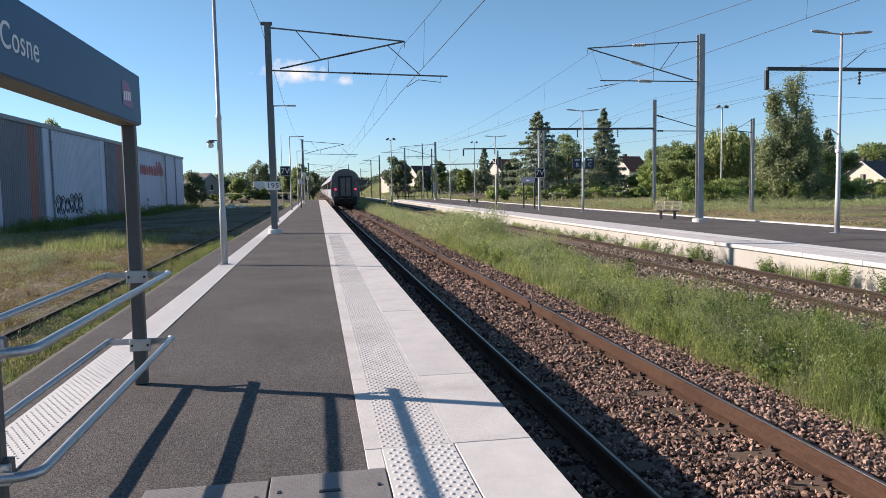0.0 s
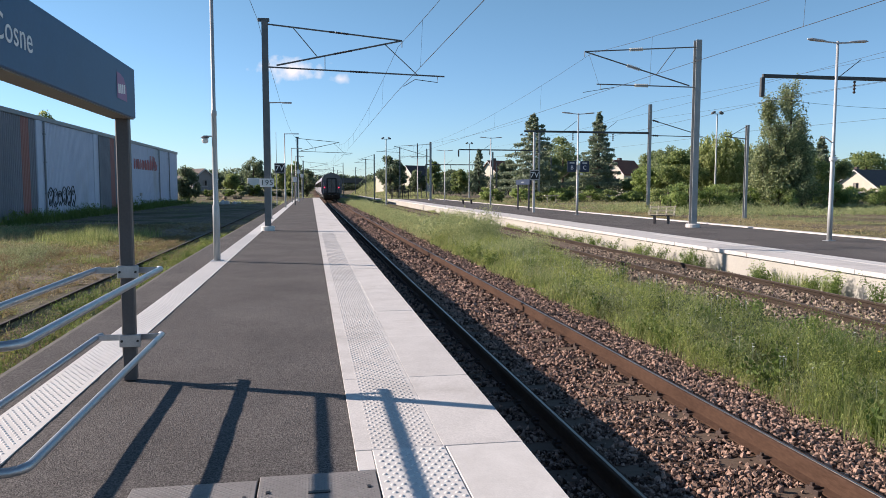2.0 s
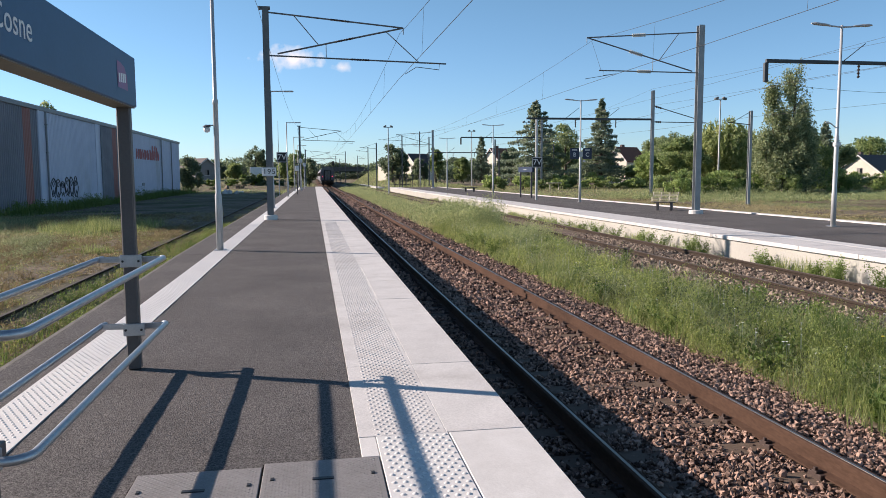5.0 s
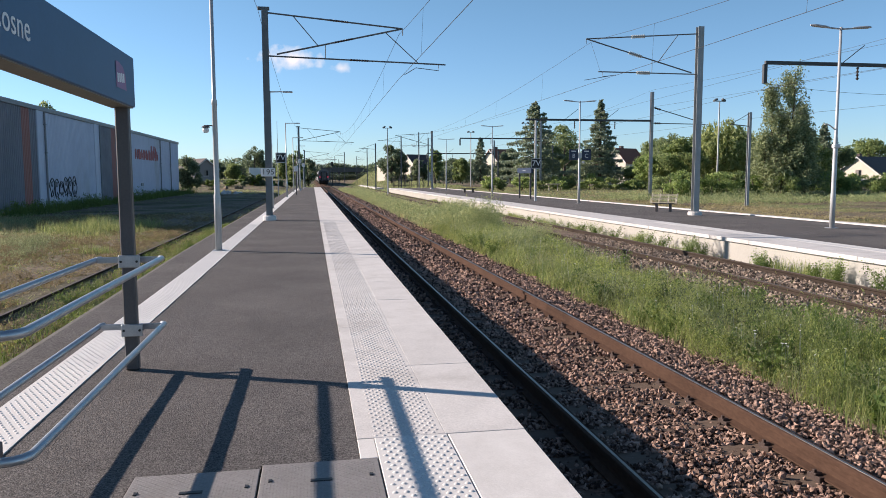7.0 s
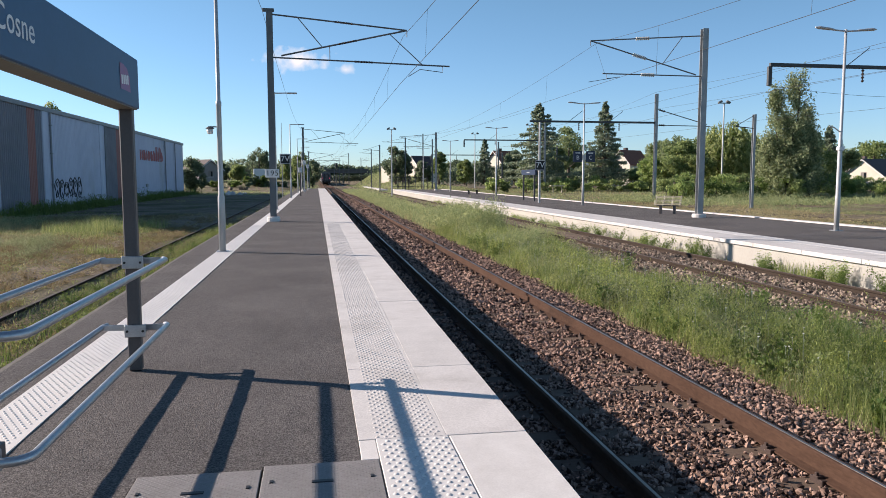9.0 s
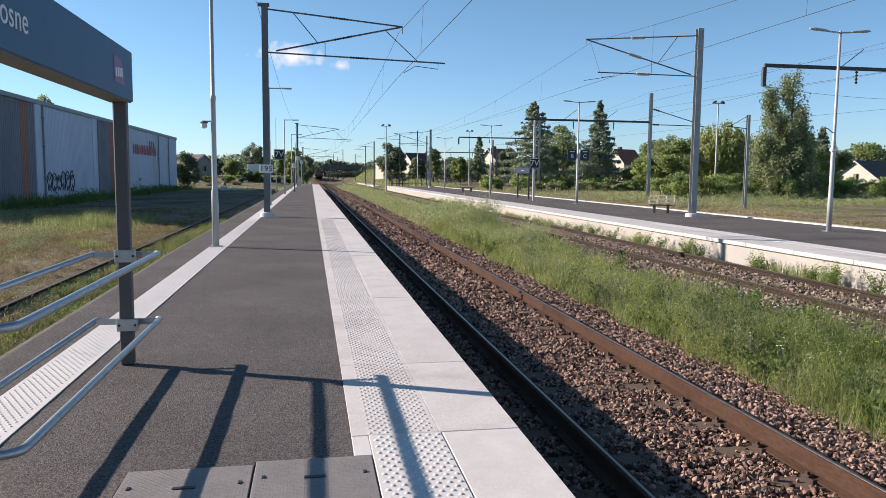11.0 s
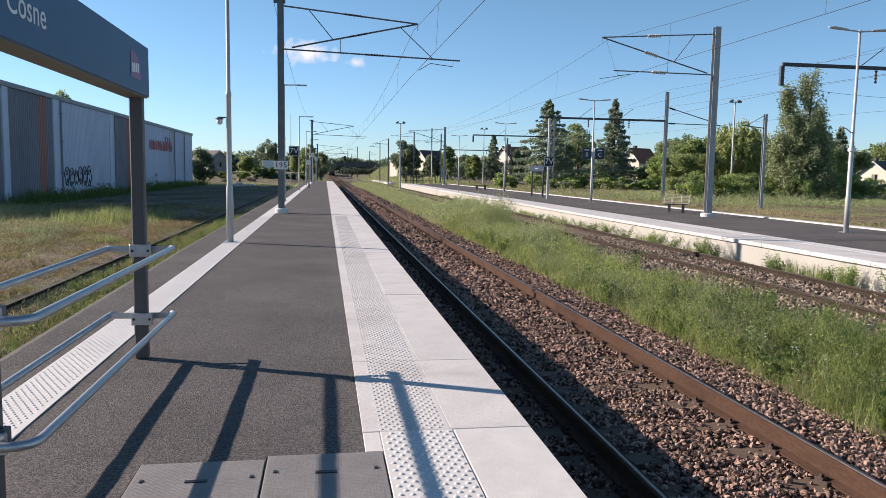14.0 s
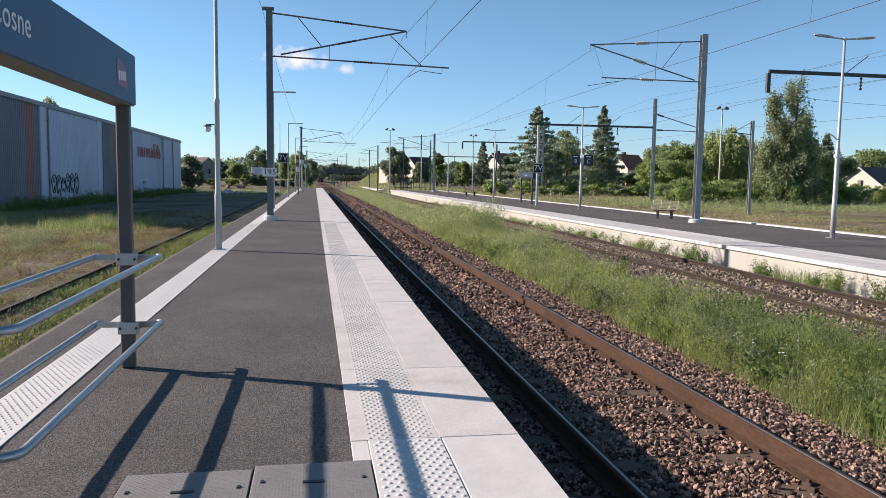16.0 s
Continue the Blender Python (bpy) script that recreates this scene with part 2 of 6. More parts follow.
GRASS = leafy("green_grass", (0.14, 0.212, 0.062), (0.39, 0.43, 0.17), 0.38)
MEADOW = leafy("meadow_grass", (0.20, 0.265, 0.115), (0.42, 0.455, 0.215), 0.42)
GRASSDRY = leafy("dry_grass", (0.28, 0.25, 0.115), (0.46, 0.40, 0.21))
DRYBROWN = leafy("withered_grass", (0.15, 0.12, 0.062), (0.27, 0.225, 0.12))
WEED = leafy("weed_leaf", (0.07, 0.13, 0.03), (0.17, 0.24, 0.06))


# ---- mesh tools ----
def part(name, bm, material, parent=None, label="", smooth=False):
    me = bpy.data.meshes.new(name)
    bm.to_mesh(me)
    bm.free()
    me.materials.append(material)
    if smooth:
        me.shade_smooth()
    ob = new(name, me)
    ob.parent = parent
    if label:
        tagged(ob, label)
    return ob


def same(name, ob, parent, m):
    """Another piece with ob's mesh, at the pose m under parent."""
    o = new(name, ob.data)
    o.parent = parent
    o.matrix_basis = m
    return o


def thing(name, x, y, z, label, category, group="", kind="", turn=0):
    e = new(name)
    e.empty_display_size = 0.2
    e.matrix_basis = pose(x, y, z, 0, 0, turn)
    return tagged(e, label, category, group, kind)


def box(bm, x0, x1, y0, y1, z0, z1, bevel=0.0):
    vs = [bm.verts.new((x, y, z)) for z in (z0, z1) for y in (y0, y1) for x in (x0, x1)]
    fs = [bm.faces.new([vs[i] for i in q]) for q in ((0, 2, 3, 1), (4, 5, 7, 6), (0, 1, 5, 4), (2, 6, 7, 3), (0, 4, 6, 2), (1, 3, 7, 5))]
    if bevel:
        es = list({e for f in fs for e in f.edges})
        bmesh.ops.bevel(bm, geom=es, offset=bevel, segments=1, affect="EDGES")
    return bm


def boxed(x0, x1, y0, y1, z0, z1, bevel=0.0):
    return box(bmesh.new(), x0, x1, y0, y1, z0, z1, bevel)


def tube(bm, pts, r, n=8, caps=True):
    """A round bar along the points; r a radius or one per point."""
    pts = [Vector(p) for p in pts]
    rs = r if isinstance(r, (list, tuple)) else [r] * len(pts)
    up = None
    rings = []
    for i, p in enumerate(pts):
        d = (pts[min(i + 1, len(pts) - 1)] - pts[max(i - 1, 0)]).normalized()
        if up is None:
            up = d.orthogonal().normalized()
        up = (up - d * up.dot(d)).normalized()
        w = d.cross(up)
        rings.append([bm.verts.new(p + (up * math.cos(a) + w * math.sin(a)) * rs[i]) for a in (2 * math.pi * k / n for k in range(n))])
    for a, b in zip(rings, rings[1:]):
        for k in range(n):
            bm.faces.new((a[k], a[(k + 1) % n], b[(k + 1) % n], b[k]))
    if caps:
        bm.faces.new(rings[0][::-1])
        bm.faces.new(rings[-1])
    return bm


def tubed(pts, r, n=8):
    return tube(bmesh.new(), pts, r, n)


def lathe(bm, profile, n=16, cx=0, cy=0):
    """Turned about z: profile of (radius, z)."""
    rings = [[bm.verts.new((cx + r * math.cos(2 * math.pi * k / n), cy + r * math.sin(2 * math.pi * k / n), z)) for k in range(n)] for r, z in profile]
    for a, b in zip(rings, rings[1:]):
        for k in range(n):
            bm.faces.new((a[k], a[(k + 1) % n], b[(k + 1) % n], b[k]))
    bm.faces.new(rings[0][::-1])
    bm.faces.new(rings[-1])
    return bm


def sweep(bm, section, y0, y1, cap=True):
    """A section of (x, z), counter-clockwise seen from -y, drawn out along y."""
    a = [bm.verts.new((x, y0, z)) for x, z in section]
    b = [bm.verts.new((x, y1, z)) for x, z in section]
    n = len(a)
    for k in range(n):
        bm.faces.new((a[k], a[(k + 1) % n], b[(k + 1) % n], b[k]))
    if cap:
        bm.faces.new(a[::-1])
        bm.faces.new(b)
    return bm


def soup(name, verts, faces, material, parent=None, smooth=False):
    """One mesh from arrays."""
    me = bpy.data.meshes.new(name)
    me.from_pydata(verts.tolist() if hasattr(verts, "tolist") else verts, [], faces.tolist() if hasattr(faces, "tolist") else faces)
    me.materials.append(material)
    if smooth:
        me.shade_smooth()
    ob = new(name, me)
    ob.parent = parent
    return ob


def letters(name, text, size, material, parent, m, depth=0.002, spacing=1.0):
    """Raised lettering as a mesh; its plane is xy of the pose m, centred."""
    cu = bpy.data.curves.new(name, "FONT")
    cu.body, cu.size, cu.extrude, cu.align_x, cu.align_y, cu.space_character = text, size, depth, "CENTER", "CENTER", spacing
    tmp = bpy.data.objects.new(name, cu)
    scene.collection.objects.link(tmp)
    bpy.context.view_layer.update()
    me = bpy.data.meshes.new_from_object(tmp.evaluated_get(bpy.context.evaluated_depsgraph_get()))
    bpy.data.objects.remove(tmp)
    me.materials.clear()
    me.materials.append(material)
    ob = new(name, me)
    ob.parent = parent
    ob.matrix_basis = m
    return ob

# ---- ground, platforms and tracks ----
EDGE, ASPH, OUTER, PLAT_END = 1.14, 0.21, -2.42, 104.0
RAIL = -0.57
AXIS1, AXIS2, RAIL2 = 2.83, 9.65, -0.72
EDGE2, BACK2, TOP2, START2, END2 = 11.3, 18.9, -0.30, -12.0, 113.0


def bank(x, y):
    """The grassy bank beside the line beyond the island platform."""
    return 3.6 * min(1, max(0, (x - 11.6) / 6)) * min(1, max(0, (27 - x) / 6)) * min(1, max(0, (y - 125) / 65)) * min(1, max(0, (330 - y) / 90))


def rise(x, y):
    """The meadow climbs gently beyond the end of the near platform."""
    return 1.5 * min(1, max(0, (y - 112) / 45)) * min(1, max(0, (-1.5 - x) / 4))


def make_ground():
    prof = [(-2500, -1.2), (-400, -1.0), (-60, -0.75), (-30, -0.7), (-17, -0.66), (-12, -0.64), (-10.6, -0.60), (-9.4, -0.60), (-8.5, -0.60), (-7.3, -0.61), (-6.7, -0.57), (-6.1, -0.545), (-5.5, -0.60), (-4.9, -0.61), (-4.55, -0.61), (-4.3, -0.665),
            (-3.6, -0.70), (-2.6, -0.70), (-2.2, -0.70), (-1.9, -1.1), (1.0, -1.1), (1.3, -1.0), (4.5, -0.98), (4.9, -0.88), (6.2, -0.82), (7.6, -0.98),
            (8.2, -1.06), (11.2, -1.04), (11.6, -1.2), (15, -1.2), (18.4, -1.2), (18.95, -0.62), (21, -0.68), (24, -0.62), (27, -0.58), (30, -0.55), (60, -0.35), (150, 0.2), (400, 1.0), (2500, 2.0)]
    ys = [-400, -60, -20] + list(range(-10, 60, 2)) + list(range(60, 130, 6)) + [140, 155, 170, 190, 210, 240, 300, 450, 700, 1200, 2500]
    verts, faces = [], []
    for y in ys:
        for x, z in prof:
            wob = (0.05 * noise.noise((x * 0.35, y * 0.35, 0)) + (0.06 * noise.noise((x * 0.9, y * 0.6, 4)) if x < -2.7 else 0)) if (x < -2.7 or 4.6 < x < 8 or x > 19.5) and abs(x) < 70 else 0
            if y > 118:
                z = max(z, -1.05)
            verts.append((x, y, z + wob + bank(x, y) + rise(x, y)))
    n = len(prof)
    for j in range(len(ys) - 1):
        for i in range(n - 1):
            a = j * n + i
            faces.append((a, a + 1, a + n + 1, a + n))
    g = soup("ground", verts, faces, DIRT, smooth=True)
    tagged(g, "dry grass and bare dirt around the tracks", "ground", kind="structure")


make_ground()

PLATFORM = thing("platform", 0, 0, 0, "grey asphalt platform with a pale concrete edge beside the track", "platform", kind="structure")


def make_platform():
    part("wall", boxed(OUTER + 0.17, EDGE - 0.06, -30, PLAT_END, -1.3, -0.04), WALLCON, PLATFORM, "dark concrete platform wall")
    near = [(-30, -2.26), (5.5, -2.28), (9.7, -2.345), (14.0, -2.42), (20, -2.45), (PLAT_END, -2.47)]

    def outer(y):
        return float(np.interp(y, [q[0] for q in near], [q[1] for q in near]))

    def sheet(x0, x1, y0, y1, step):
        """An asphalt bay, slightly uneven as laid, with its edges turned down."""
        nx, ny = max(1, int((x1 - (OUTER if x0 is None else x0)) / step)), max(1, int((y1 - y0) / step))
        verts, faces = [], []
        for j in range(-1, ny + 2):
            y = y0 + (y1 - y0) * min(ny, max(0, j)) / ny
            xa = outer(y) if x0 is None else x0
            for i in range(-1, nx + 2):
                x = xa + (x1 - xa) * min(nx, max(0, i)) / nx
                rim = j in (-1, ny + 1) or i in (-1, nx + 1)
                z = -0.003 + 0.0040 * noise.noise((x * 1.6, y * 1.2, 3)) + 0.0034 * noise.noise((x * 5.5, y * 4.5, 8))
                verts.append((x, y, -0.045 if rim else z))
        n = nx + 3
        for j in range(ny + 2):
            for i in range(nx + 2):
                k = j * n + i
                faces.append((k, k + 1, k + n + 1, k + n))
        soup("asphalt_bay", verts, faces, ASPHALT, PLATFORM)

    sheet(None, -0.852, -30, 1.5, 1.0)
    sheet(None, -0.852, 1.5, 3.59, 0.05)
    sheet(-0.851, ASPH - 0.004, -30, 2.98, 0.25)
    sheet(None, ASPH - 0.004, 3.632, 9.0, 0.05)
    sheet(-0.851, -0.272, 3.588, 3.631, 0.04)
    sheet(None, -0.852, 3.5905, 3.631, 0.04)
    for a, b in ((9.002, 14.12), (14.14, 23.58), (23.61, 34.1), (34.125, 55), (55.025, 80), (80.025, PLAT_END)):
        sheet(None, ASPH - 0.004, a, b, 0.12 if b < 24 else 0.6)
    # kerb along the siding
    for (ya, xa), (yb, xb) in zip(near, near[1:]):
        bm = bmesh.new()
        lo = [bm.verts.new(q) for q in ((xa - 0.05, ya, -0.7), (xa - 0.003, ya, -0.7), (xa - 0.003, ya, -0.006), (xa - 0.044, ya, -0.006), (xa - 0.05, ya, -0.014))]
        hi = [bm.verts.new(q) for q in ((xb - 0.05, yb, -0.7), (xb - 0.003, yb, -0.7), (xb - 0.003, yb, -0.006), (xb - 0.044, yb, -0.006), (xb - 0.05, yb, -0.014))]
        for k in range(5):
            bm.faces.new((lo[k], lo[(k + 1) % 5], hi[(k + 1) % 5], hi[k]))
        part("kerb", bm, KERBCON, PLATFORM, "thin worn concrete kerb")
    # white warning band towards the siding
    band = part("warning_band", boxed(-1.905, -1.575, -20, PLAT_END - 1, -0.012, 0.004), TACTILE, PLATFORM, "white studded warning band")
    studs(band, -1.885, -1.595, 2.5, 23, 0.045, 0.0115, 0.0040, 0.004)
    # edge slabs
    proto = None
    y = 3.92
    while y < PLAT_END - 0.1:
        if proto is None:
            proto = part("edge_slab", boxed(0, EDGE - 0.69, 0.002, 1.508, -0.14, 0.003, 0.003), CONCRETE, PLATFORM)
            proto.location = (0.69, y, 0)
        else:
            same("edge_slab", proto, PLATFORM, pose(0.69, y, 0.0015 * math.sin(y * 7), 0, 0, 0))
        y += 1.51
    part("edge_slab", boxed(0.70, EDGE, -30, 3.915, -0.14, 0.004, 0.006), CONCRETE_NEW, PLATFORM, "new pale concrete edge slab")
    # studded tiles
    proto = None
    y = 3.92
    while y < PLAT_END - 0.1:
        if proto is None:
            proto = part("tactile_tile", boxed(0, 0.4795, 0.002, 1.508, -0.10, 0.003, 0.0015), CONCRETE, PLATFORM)
            proto.location = (ASPH, y, 0)
        else:
            same("tactile_tile", proto, PLATFORM, pose(ASPH, y, 0, 0, 0, 0))
        y += 1.51
    part("tactile_tile", boxed(0.302, 0.695, -30, 3.915, -0.10, 0.005, 0.003), TACTILE, PLATFORM, "new studded white tile")
    part("infill", boxed(ASPH, 0.300, 3.635, 3.915, -0.10, 0.002, 0.003), CONCRETE_NEW, PLATFORM)
    far = part("studs", bmesh.new(), CONCRETE, PLATFORM)
    studs(far, 0.30, 0.665, 3.95, 23.5, 0.045, 0.0125, 0.0040, 0.003)
    new_studs = part("studs", bmesh.new(), TACTILE, PLATFORM)
    studs(new_studs, 0.32, 0.675, 2.2, 3.9, 0.052, 0.0150, 0.0052, 0.005)


def studs(under, x0, x1, y0, y1, pitch, r, h, z):
    """Staggered rows of low domes as one mesh under a part."""
    n = 6
    xs, row, cs = np.arange(x0 + r, x1 - r + 1e-6, pitch), 0, []
    yy = y0
    while yy < y1:
        for x in xs + (pitch / 2 if row % 2 else 0):
            if x < x1:
                cs.append((x, yy))
        yy += pitch * 0.87
        row += 1
    cs = np.array(cs)
    ang = np.arange(n) * 2 * np.pi / n
    ring = np.c_[np.cos(ang), np.sin(ang)]
    k = 2 * n + 1
    v = np.zeros((len(cs), k, 3))
    v[:, :n, :2] = cs[:, None] + ring * r
    v[:, :n, 2] = z - 0.001
    v[:, n:2 * n, :2] = cs[:, None] + ring * r * 0.66
    v[:, n:2 * n, 2] = z + h * 0.8
    v[:, 2 * n, :2], v[:, 2 * n, 2] = cs, z + h
    f = []
    for i in range(n):
        j = (i + 1) % n
        f += [(i, j, n + j, n + i)]
    base = np.arange(len(cs)) * k
    quads = (np.array(f)[None] + base[:, None, None]).reshape(-1, 4)
    tris = (np.array([(n + i, n + (i + 1) % n, 2 * n) for i in range(n)])[None] + base[:, None, None]).reshape(-1, 3)
    ob = soup("studs", v.reshape(-1, 3), quads.tolist() + tris.tolist(), TACTILE, under, True)
    if under.parent is not None and under.name.startswith("studs"):
        ob.parent = under.parent
        ob.data.materials[0] = under.data.materials[0]
        bpy.data.objects.remove(under)
    tagged(ob, kind="stuff")


make_platform()


def make_cover(x0, x1, y0, y1):
    """A steel inspection cover with a raised tread, a lifting slot and two bolts."""
    e = thing("inspection_cover", x0, y0, 0.0, "grey steel tread-plate inspection cover set in the platform", "manhole cover", "covers in the platform")
    w, d = x1 - x0, y1 - y0
    part("plate", boxed(0.004, w - 0.004, 0.004, d - 0.004, -0.03, 0.006, 0.003), COVER, e)
    vs, fs = [], []
    p = 0.0150
    for j in range(int((d - 0.03) / p)):
        for i in range(int((w - 0.03) / p)):
            cx, cy = 0.024 + i * p, 0.024 + j * p
            a = 0.7854 if (i + j) % 2 else -0.7854
            c, s = math.cos(a), math.sin(a)
            k = len(vs)
            for u, v, z in ((-0.0072, 0, 0.0055), (0, -0.003, 0.0055), (0.0072, 0, 0.0055), (0, 0.003, 0.0055), (-0.003, 0, 0.0076), (0.003, 0, 0.0076)):
                vs.append((cx + u * c - v * s, cy + u * s + v * c, z))
            fs += [(k, k + 1, k + 4), (k + 1, k + 5, k + 4), (k + 1, k + 2, k + 5), (k + 2, k + 3, k + 5), (k + 3, k + 4, k + 5), (k + 3, k, k + 4)]
    tagged(soup("tread", vs, fs, COVER, e), kind="stuff")
    part("lifting_slot", boxed(w * 0.5 - 0.05, w * 0.5 + 0.05, d - 0.25, d - 0.222, 0.004, 0.0105, 0.002), BLACK, e)
    for bx in (0.05, w - 0.05):
        part("bolt", boxed(bx - 0.009, bx + 0.009, d - 0.225, d - 0.195, 0.004, 0.0112, 0.002), BLACK, e)


COVER = mat("zinc_tread_plate", (0.225, 0.21, 0.198), (0.30, 0.283, 0.27), rough=0.65, metal=0.15, scale=5, fine=60)
make_cover(-0.848, -0.27, 2.985, 3.585)
make_cover(-0.268, 0.298, 2.985, 3.628)


def rail_section(w=0.036, h=0.17):
    half = [(0.0, -h), (0.07, -h), (0.07, -h + 0.012), (0.012, -h + 0.032), (0.009, -0.052), (w, -0.040), (w, -0.008), (w - 0.008, 0.0)]
    right = [(x, z) for x, z in half]
    left = [(-x, z) for x, z in half[:0:-1]]
    return right + left


def make_track(name, axis, top, y0, y1, worn, label, sleepers, phase=0.0):
    e = thing(name, axis, 0, top, label, "railway track", kind="structure")
    clip = tie = None
    for s in (-0.7535, 0.7535):
        bm = bmesh.new()
        sweep(bm, rail_section(), y0, y1)
        r = part("rail", bm, RUST if worn else RUST_OLD, e)
        r.location.x = s
        bm = bmesh.new()
        w = 0.013 if worn else 0.027
        sweep(bm, [(-w, -0.002), (w, -0.002), (w - 0.002, 0.0025), (0.002 - w, 0.0025)], y0, y1)
        t = part("running_surface", bm, RAILTOP if worn else RAILOLD, r, "bright worn rail head" if worn else "dull brown rail head")
    if not sleepers:
        return e
    vs, fs = [], []
    y = phase
    while y < 170:
        if y < sleepers:
            dx = 0.03 * math.sin(y * 3.1)
            if tie is None:
                tie = part("sleeper", boxed(-1.3, 1.3, -0.125, 0.125, -0.36, -0.186, 0.012), SLEEPER, e)
                tie.location = (dx, y, 0)
                bm = bmesh.new()
                box(bm, -0.10, 0.10, -0.07, 0.07, -0.20, -0.152, 0.004)
                for q in (-1, 1):
                    box(bm, q * 0.075 - 0.03, q * 0.075 + 0.03, -0.028, 0.028, -0.155, -0.135, 0.004)
                    box(bm, q * 0.092 - 0.012, q * 0.092 + 0.012, -0.012, 0.012, -0.14, -0.112, 0.003)
                clip = part("rail_fastening", bm, SPIKE, e)
                clip.location = (-0.7535, y, 0)
            else:
                same("sleeper", tie, e, pose(dx, y, 0.006 * math.sin(y * 9), 0, 0, 0.6 * math.sin(y * 5)))
                same("rail_fastening", clip, e, pose(-0.7535, y, 0))
            same("rail_fastening", clip, e, pose(0.7535, y, 0))
        else:
            k = len(vs)
            vs += [(x, y + d, -0.19) for x in (-1.3, 1.3) for d in (-0.125, 0.125)] + [(x, y + d, -0.3) for x in (-1.3, 1.3) for d in (-0.125, 0.125)]
            fs += [(k, k + 2, k + 3, k + 1), (k, k + 4, k + 6, k + 2), (k + 1, k + 3, k + 7, k + 5)]
        y += 0.61
    tagged(soup("sleepers", vs, fs, SLEEPER, e), kind="stuff")
    return e


SPIKE = mat("fastening_steel", (0.05, 0.035, 0.03), (0.09, 0.06, 0.05), rough=0.7, metal=0.3)
make_track("track_1", AXIS1, RAIL, -20, 600, True, "railway track with rusty rails and bright running surface", 45, 0.37)
make_track("track_2", AXIS2, RAIL2, -20, 300, False, "little-used railway track with brown rusty rails", 40, 0.2)
make_track("track_3", -5.22, -0.575, -20, 130, False, "old siding track half buried in dry grass", 0)
make_track("track_4", -7.95, -0.625, -20, 130, False, "old siding track half buried in dry grass", 0)
make_track("track_5", 22.5, -0.64, -20, 130, False, "old siding track half buried in grass behind the platform", 0)
make_track("track_6", 26.0, -0.58, -20, 130, False, "old siding track half buried in grass behind the platform", 0)


def make_bed(name, pts, y1, label):
    bm = bmesh.new()
    rows = []
    ys = [-12 + 0.6 * k for k in range(90)] + [45, 60, 90, 130, 200, 320, 600]
    ys = [y for y in ys if y < y1] + [y1]
    for y in ys:
        rows.append([bm.verts.new((x, y, z + 0.012 * noise.noise((x * 3, y * 3, 1)))) for x, z in pts])
    for a, b in zip(rows, rows[1:]):
        for i in range(len(pts) - 1):
            bm.faces.new((a[i], a[i + 1], b[i + 1], b[i]))
    return tagged(part(name, bm, STONEBED if pts[0][0] < 5 else PALEBED, None, "", True), label, "ballast", kind="structure")


BED1 = make_bed("ballast_bed", [(1.05, -0.82), (1.5, -0.775), (1.9, -0.765), (2.5, -0.772), (3.1, -0.772), (3.75, -0.765), (4.1, -0.775), (4.55, -0.90), (4.8, -1.05)], 600,
                "reddish-brown broken stone ballast under the track")
BED2 = make_bed("ballast_bed", [(7.4, -1.0), (7.9, -0.90), (8.3, -0.845), (9.0, -0.845), (9.7, -0.85), (10.3, -0.845), (10.9, -0.88), (11.34, -0.94)], 300,
                "grey-brown broken stone ballast under the far track")


def stone_shape(seed, n=1):
    rng = np.random.RandomState(seed)
    bm = bmesh.new()
    if n:
        bmesh.ops.create_icosphere(bm, subdivisions=1, radius=1.0)
    else:
        q = [bm.verts.new(c) for c in ((1, 0, 0), (-1, 0, 0), (0, 1, 0), (0, -1, 0), (0, 0, 1), (0, 0, -1))]
        for i, j, k in ((0, 2, 4), (2, 1, 4), (1, 3, 4), (3, 0, 4), (2, 0, 5), (1, 2, 5), (3, 1, 5), (0, 3, 5)):
            bm.faces.new((q[i], q[j], q[k]))
        bm.verts.index_update()
    v = np.array([x.co[:] for x in bm.verts])
    f = np.array([[x.index for x in q.verts] for q in bm.faces])
    bm.free()
    # cut by random planes so that it is faceted
    for _ in range(7 if n else 3):
        d = rng.normal(size=3)
        d /= np.linalg.norm(d)
        c = rng.uniform(0.45, 0.8)
        over = v @ d - c
        v = v - np.clip(over, 0, None)[:, None] * d
    v *= rng.uniform(0.5, 1.3, size=3)
    return v, f


def scatter(name, n, spot, size, material, parent, seed, fine=1):
    """Stones joined into one mesh. spot(rng, n) gives their places."""
    rng = np.random.RandomState(seed)
    shapes = [stone_shape(seed * 10 + k, fine) for k in range(8)]
    P = spot(rng, n)
    n = len(P)
    V, Fs, off = [], [], 0
    which = rng.randint(0, 8, n)
    for k in range(8):
        idx = np.where(which == k)[0]
        v, f = shapes[k]
        q = rng.normal(size=(len(idx), 4))
        q /= np.linalg.norm(q, axis=1)[:, None]
        w, x, y, z = q.T
        R = np.stack([np.stack([1 - 2 * (y * y + z * z), 2 * (x * y - w * z), 2 * (x * z + w * y)], -1),
                      np.stack([2 * (x * y + w * z), 1 - 2 * (x * x + z * z), 2 * (y * z - w * x)], -1),
                      np.stack([2 * (x * z - w * y), 2 * (y * z + w * x), 1 - 2 * (x * x + y * y)], -1)], 1)
        s = rng.uniform(*size, len(idx)) * P[idx, 3]
        vv = np.einsum("nij,vj->nvi", R, v) * s[:, None, None] + P[idx, None, :3]
        V.append(vv.reshape(-1, 3))
        Fs.append((f[None] + (off + np.arange(len(idx)) * len(v))[:, None, None]).reshape(-1, 3))
        off += len(idx) * len(v)
    ob = soup(name, np.concatenate(V), np.concatenate(Fs), material, parent)
    return tagged(ob, kind="stuff")


def bed_height(x, xs, zs):
    return np.interp(x, xs, zs)


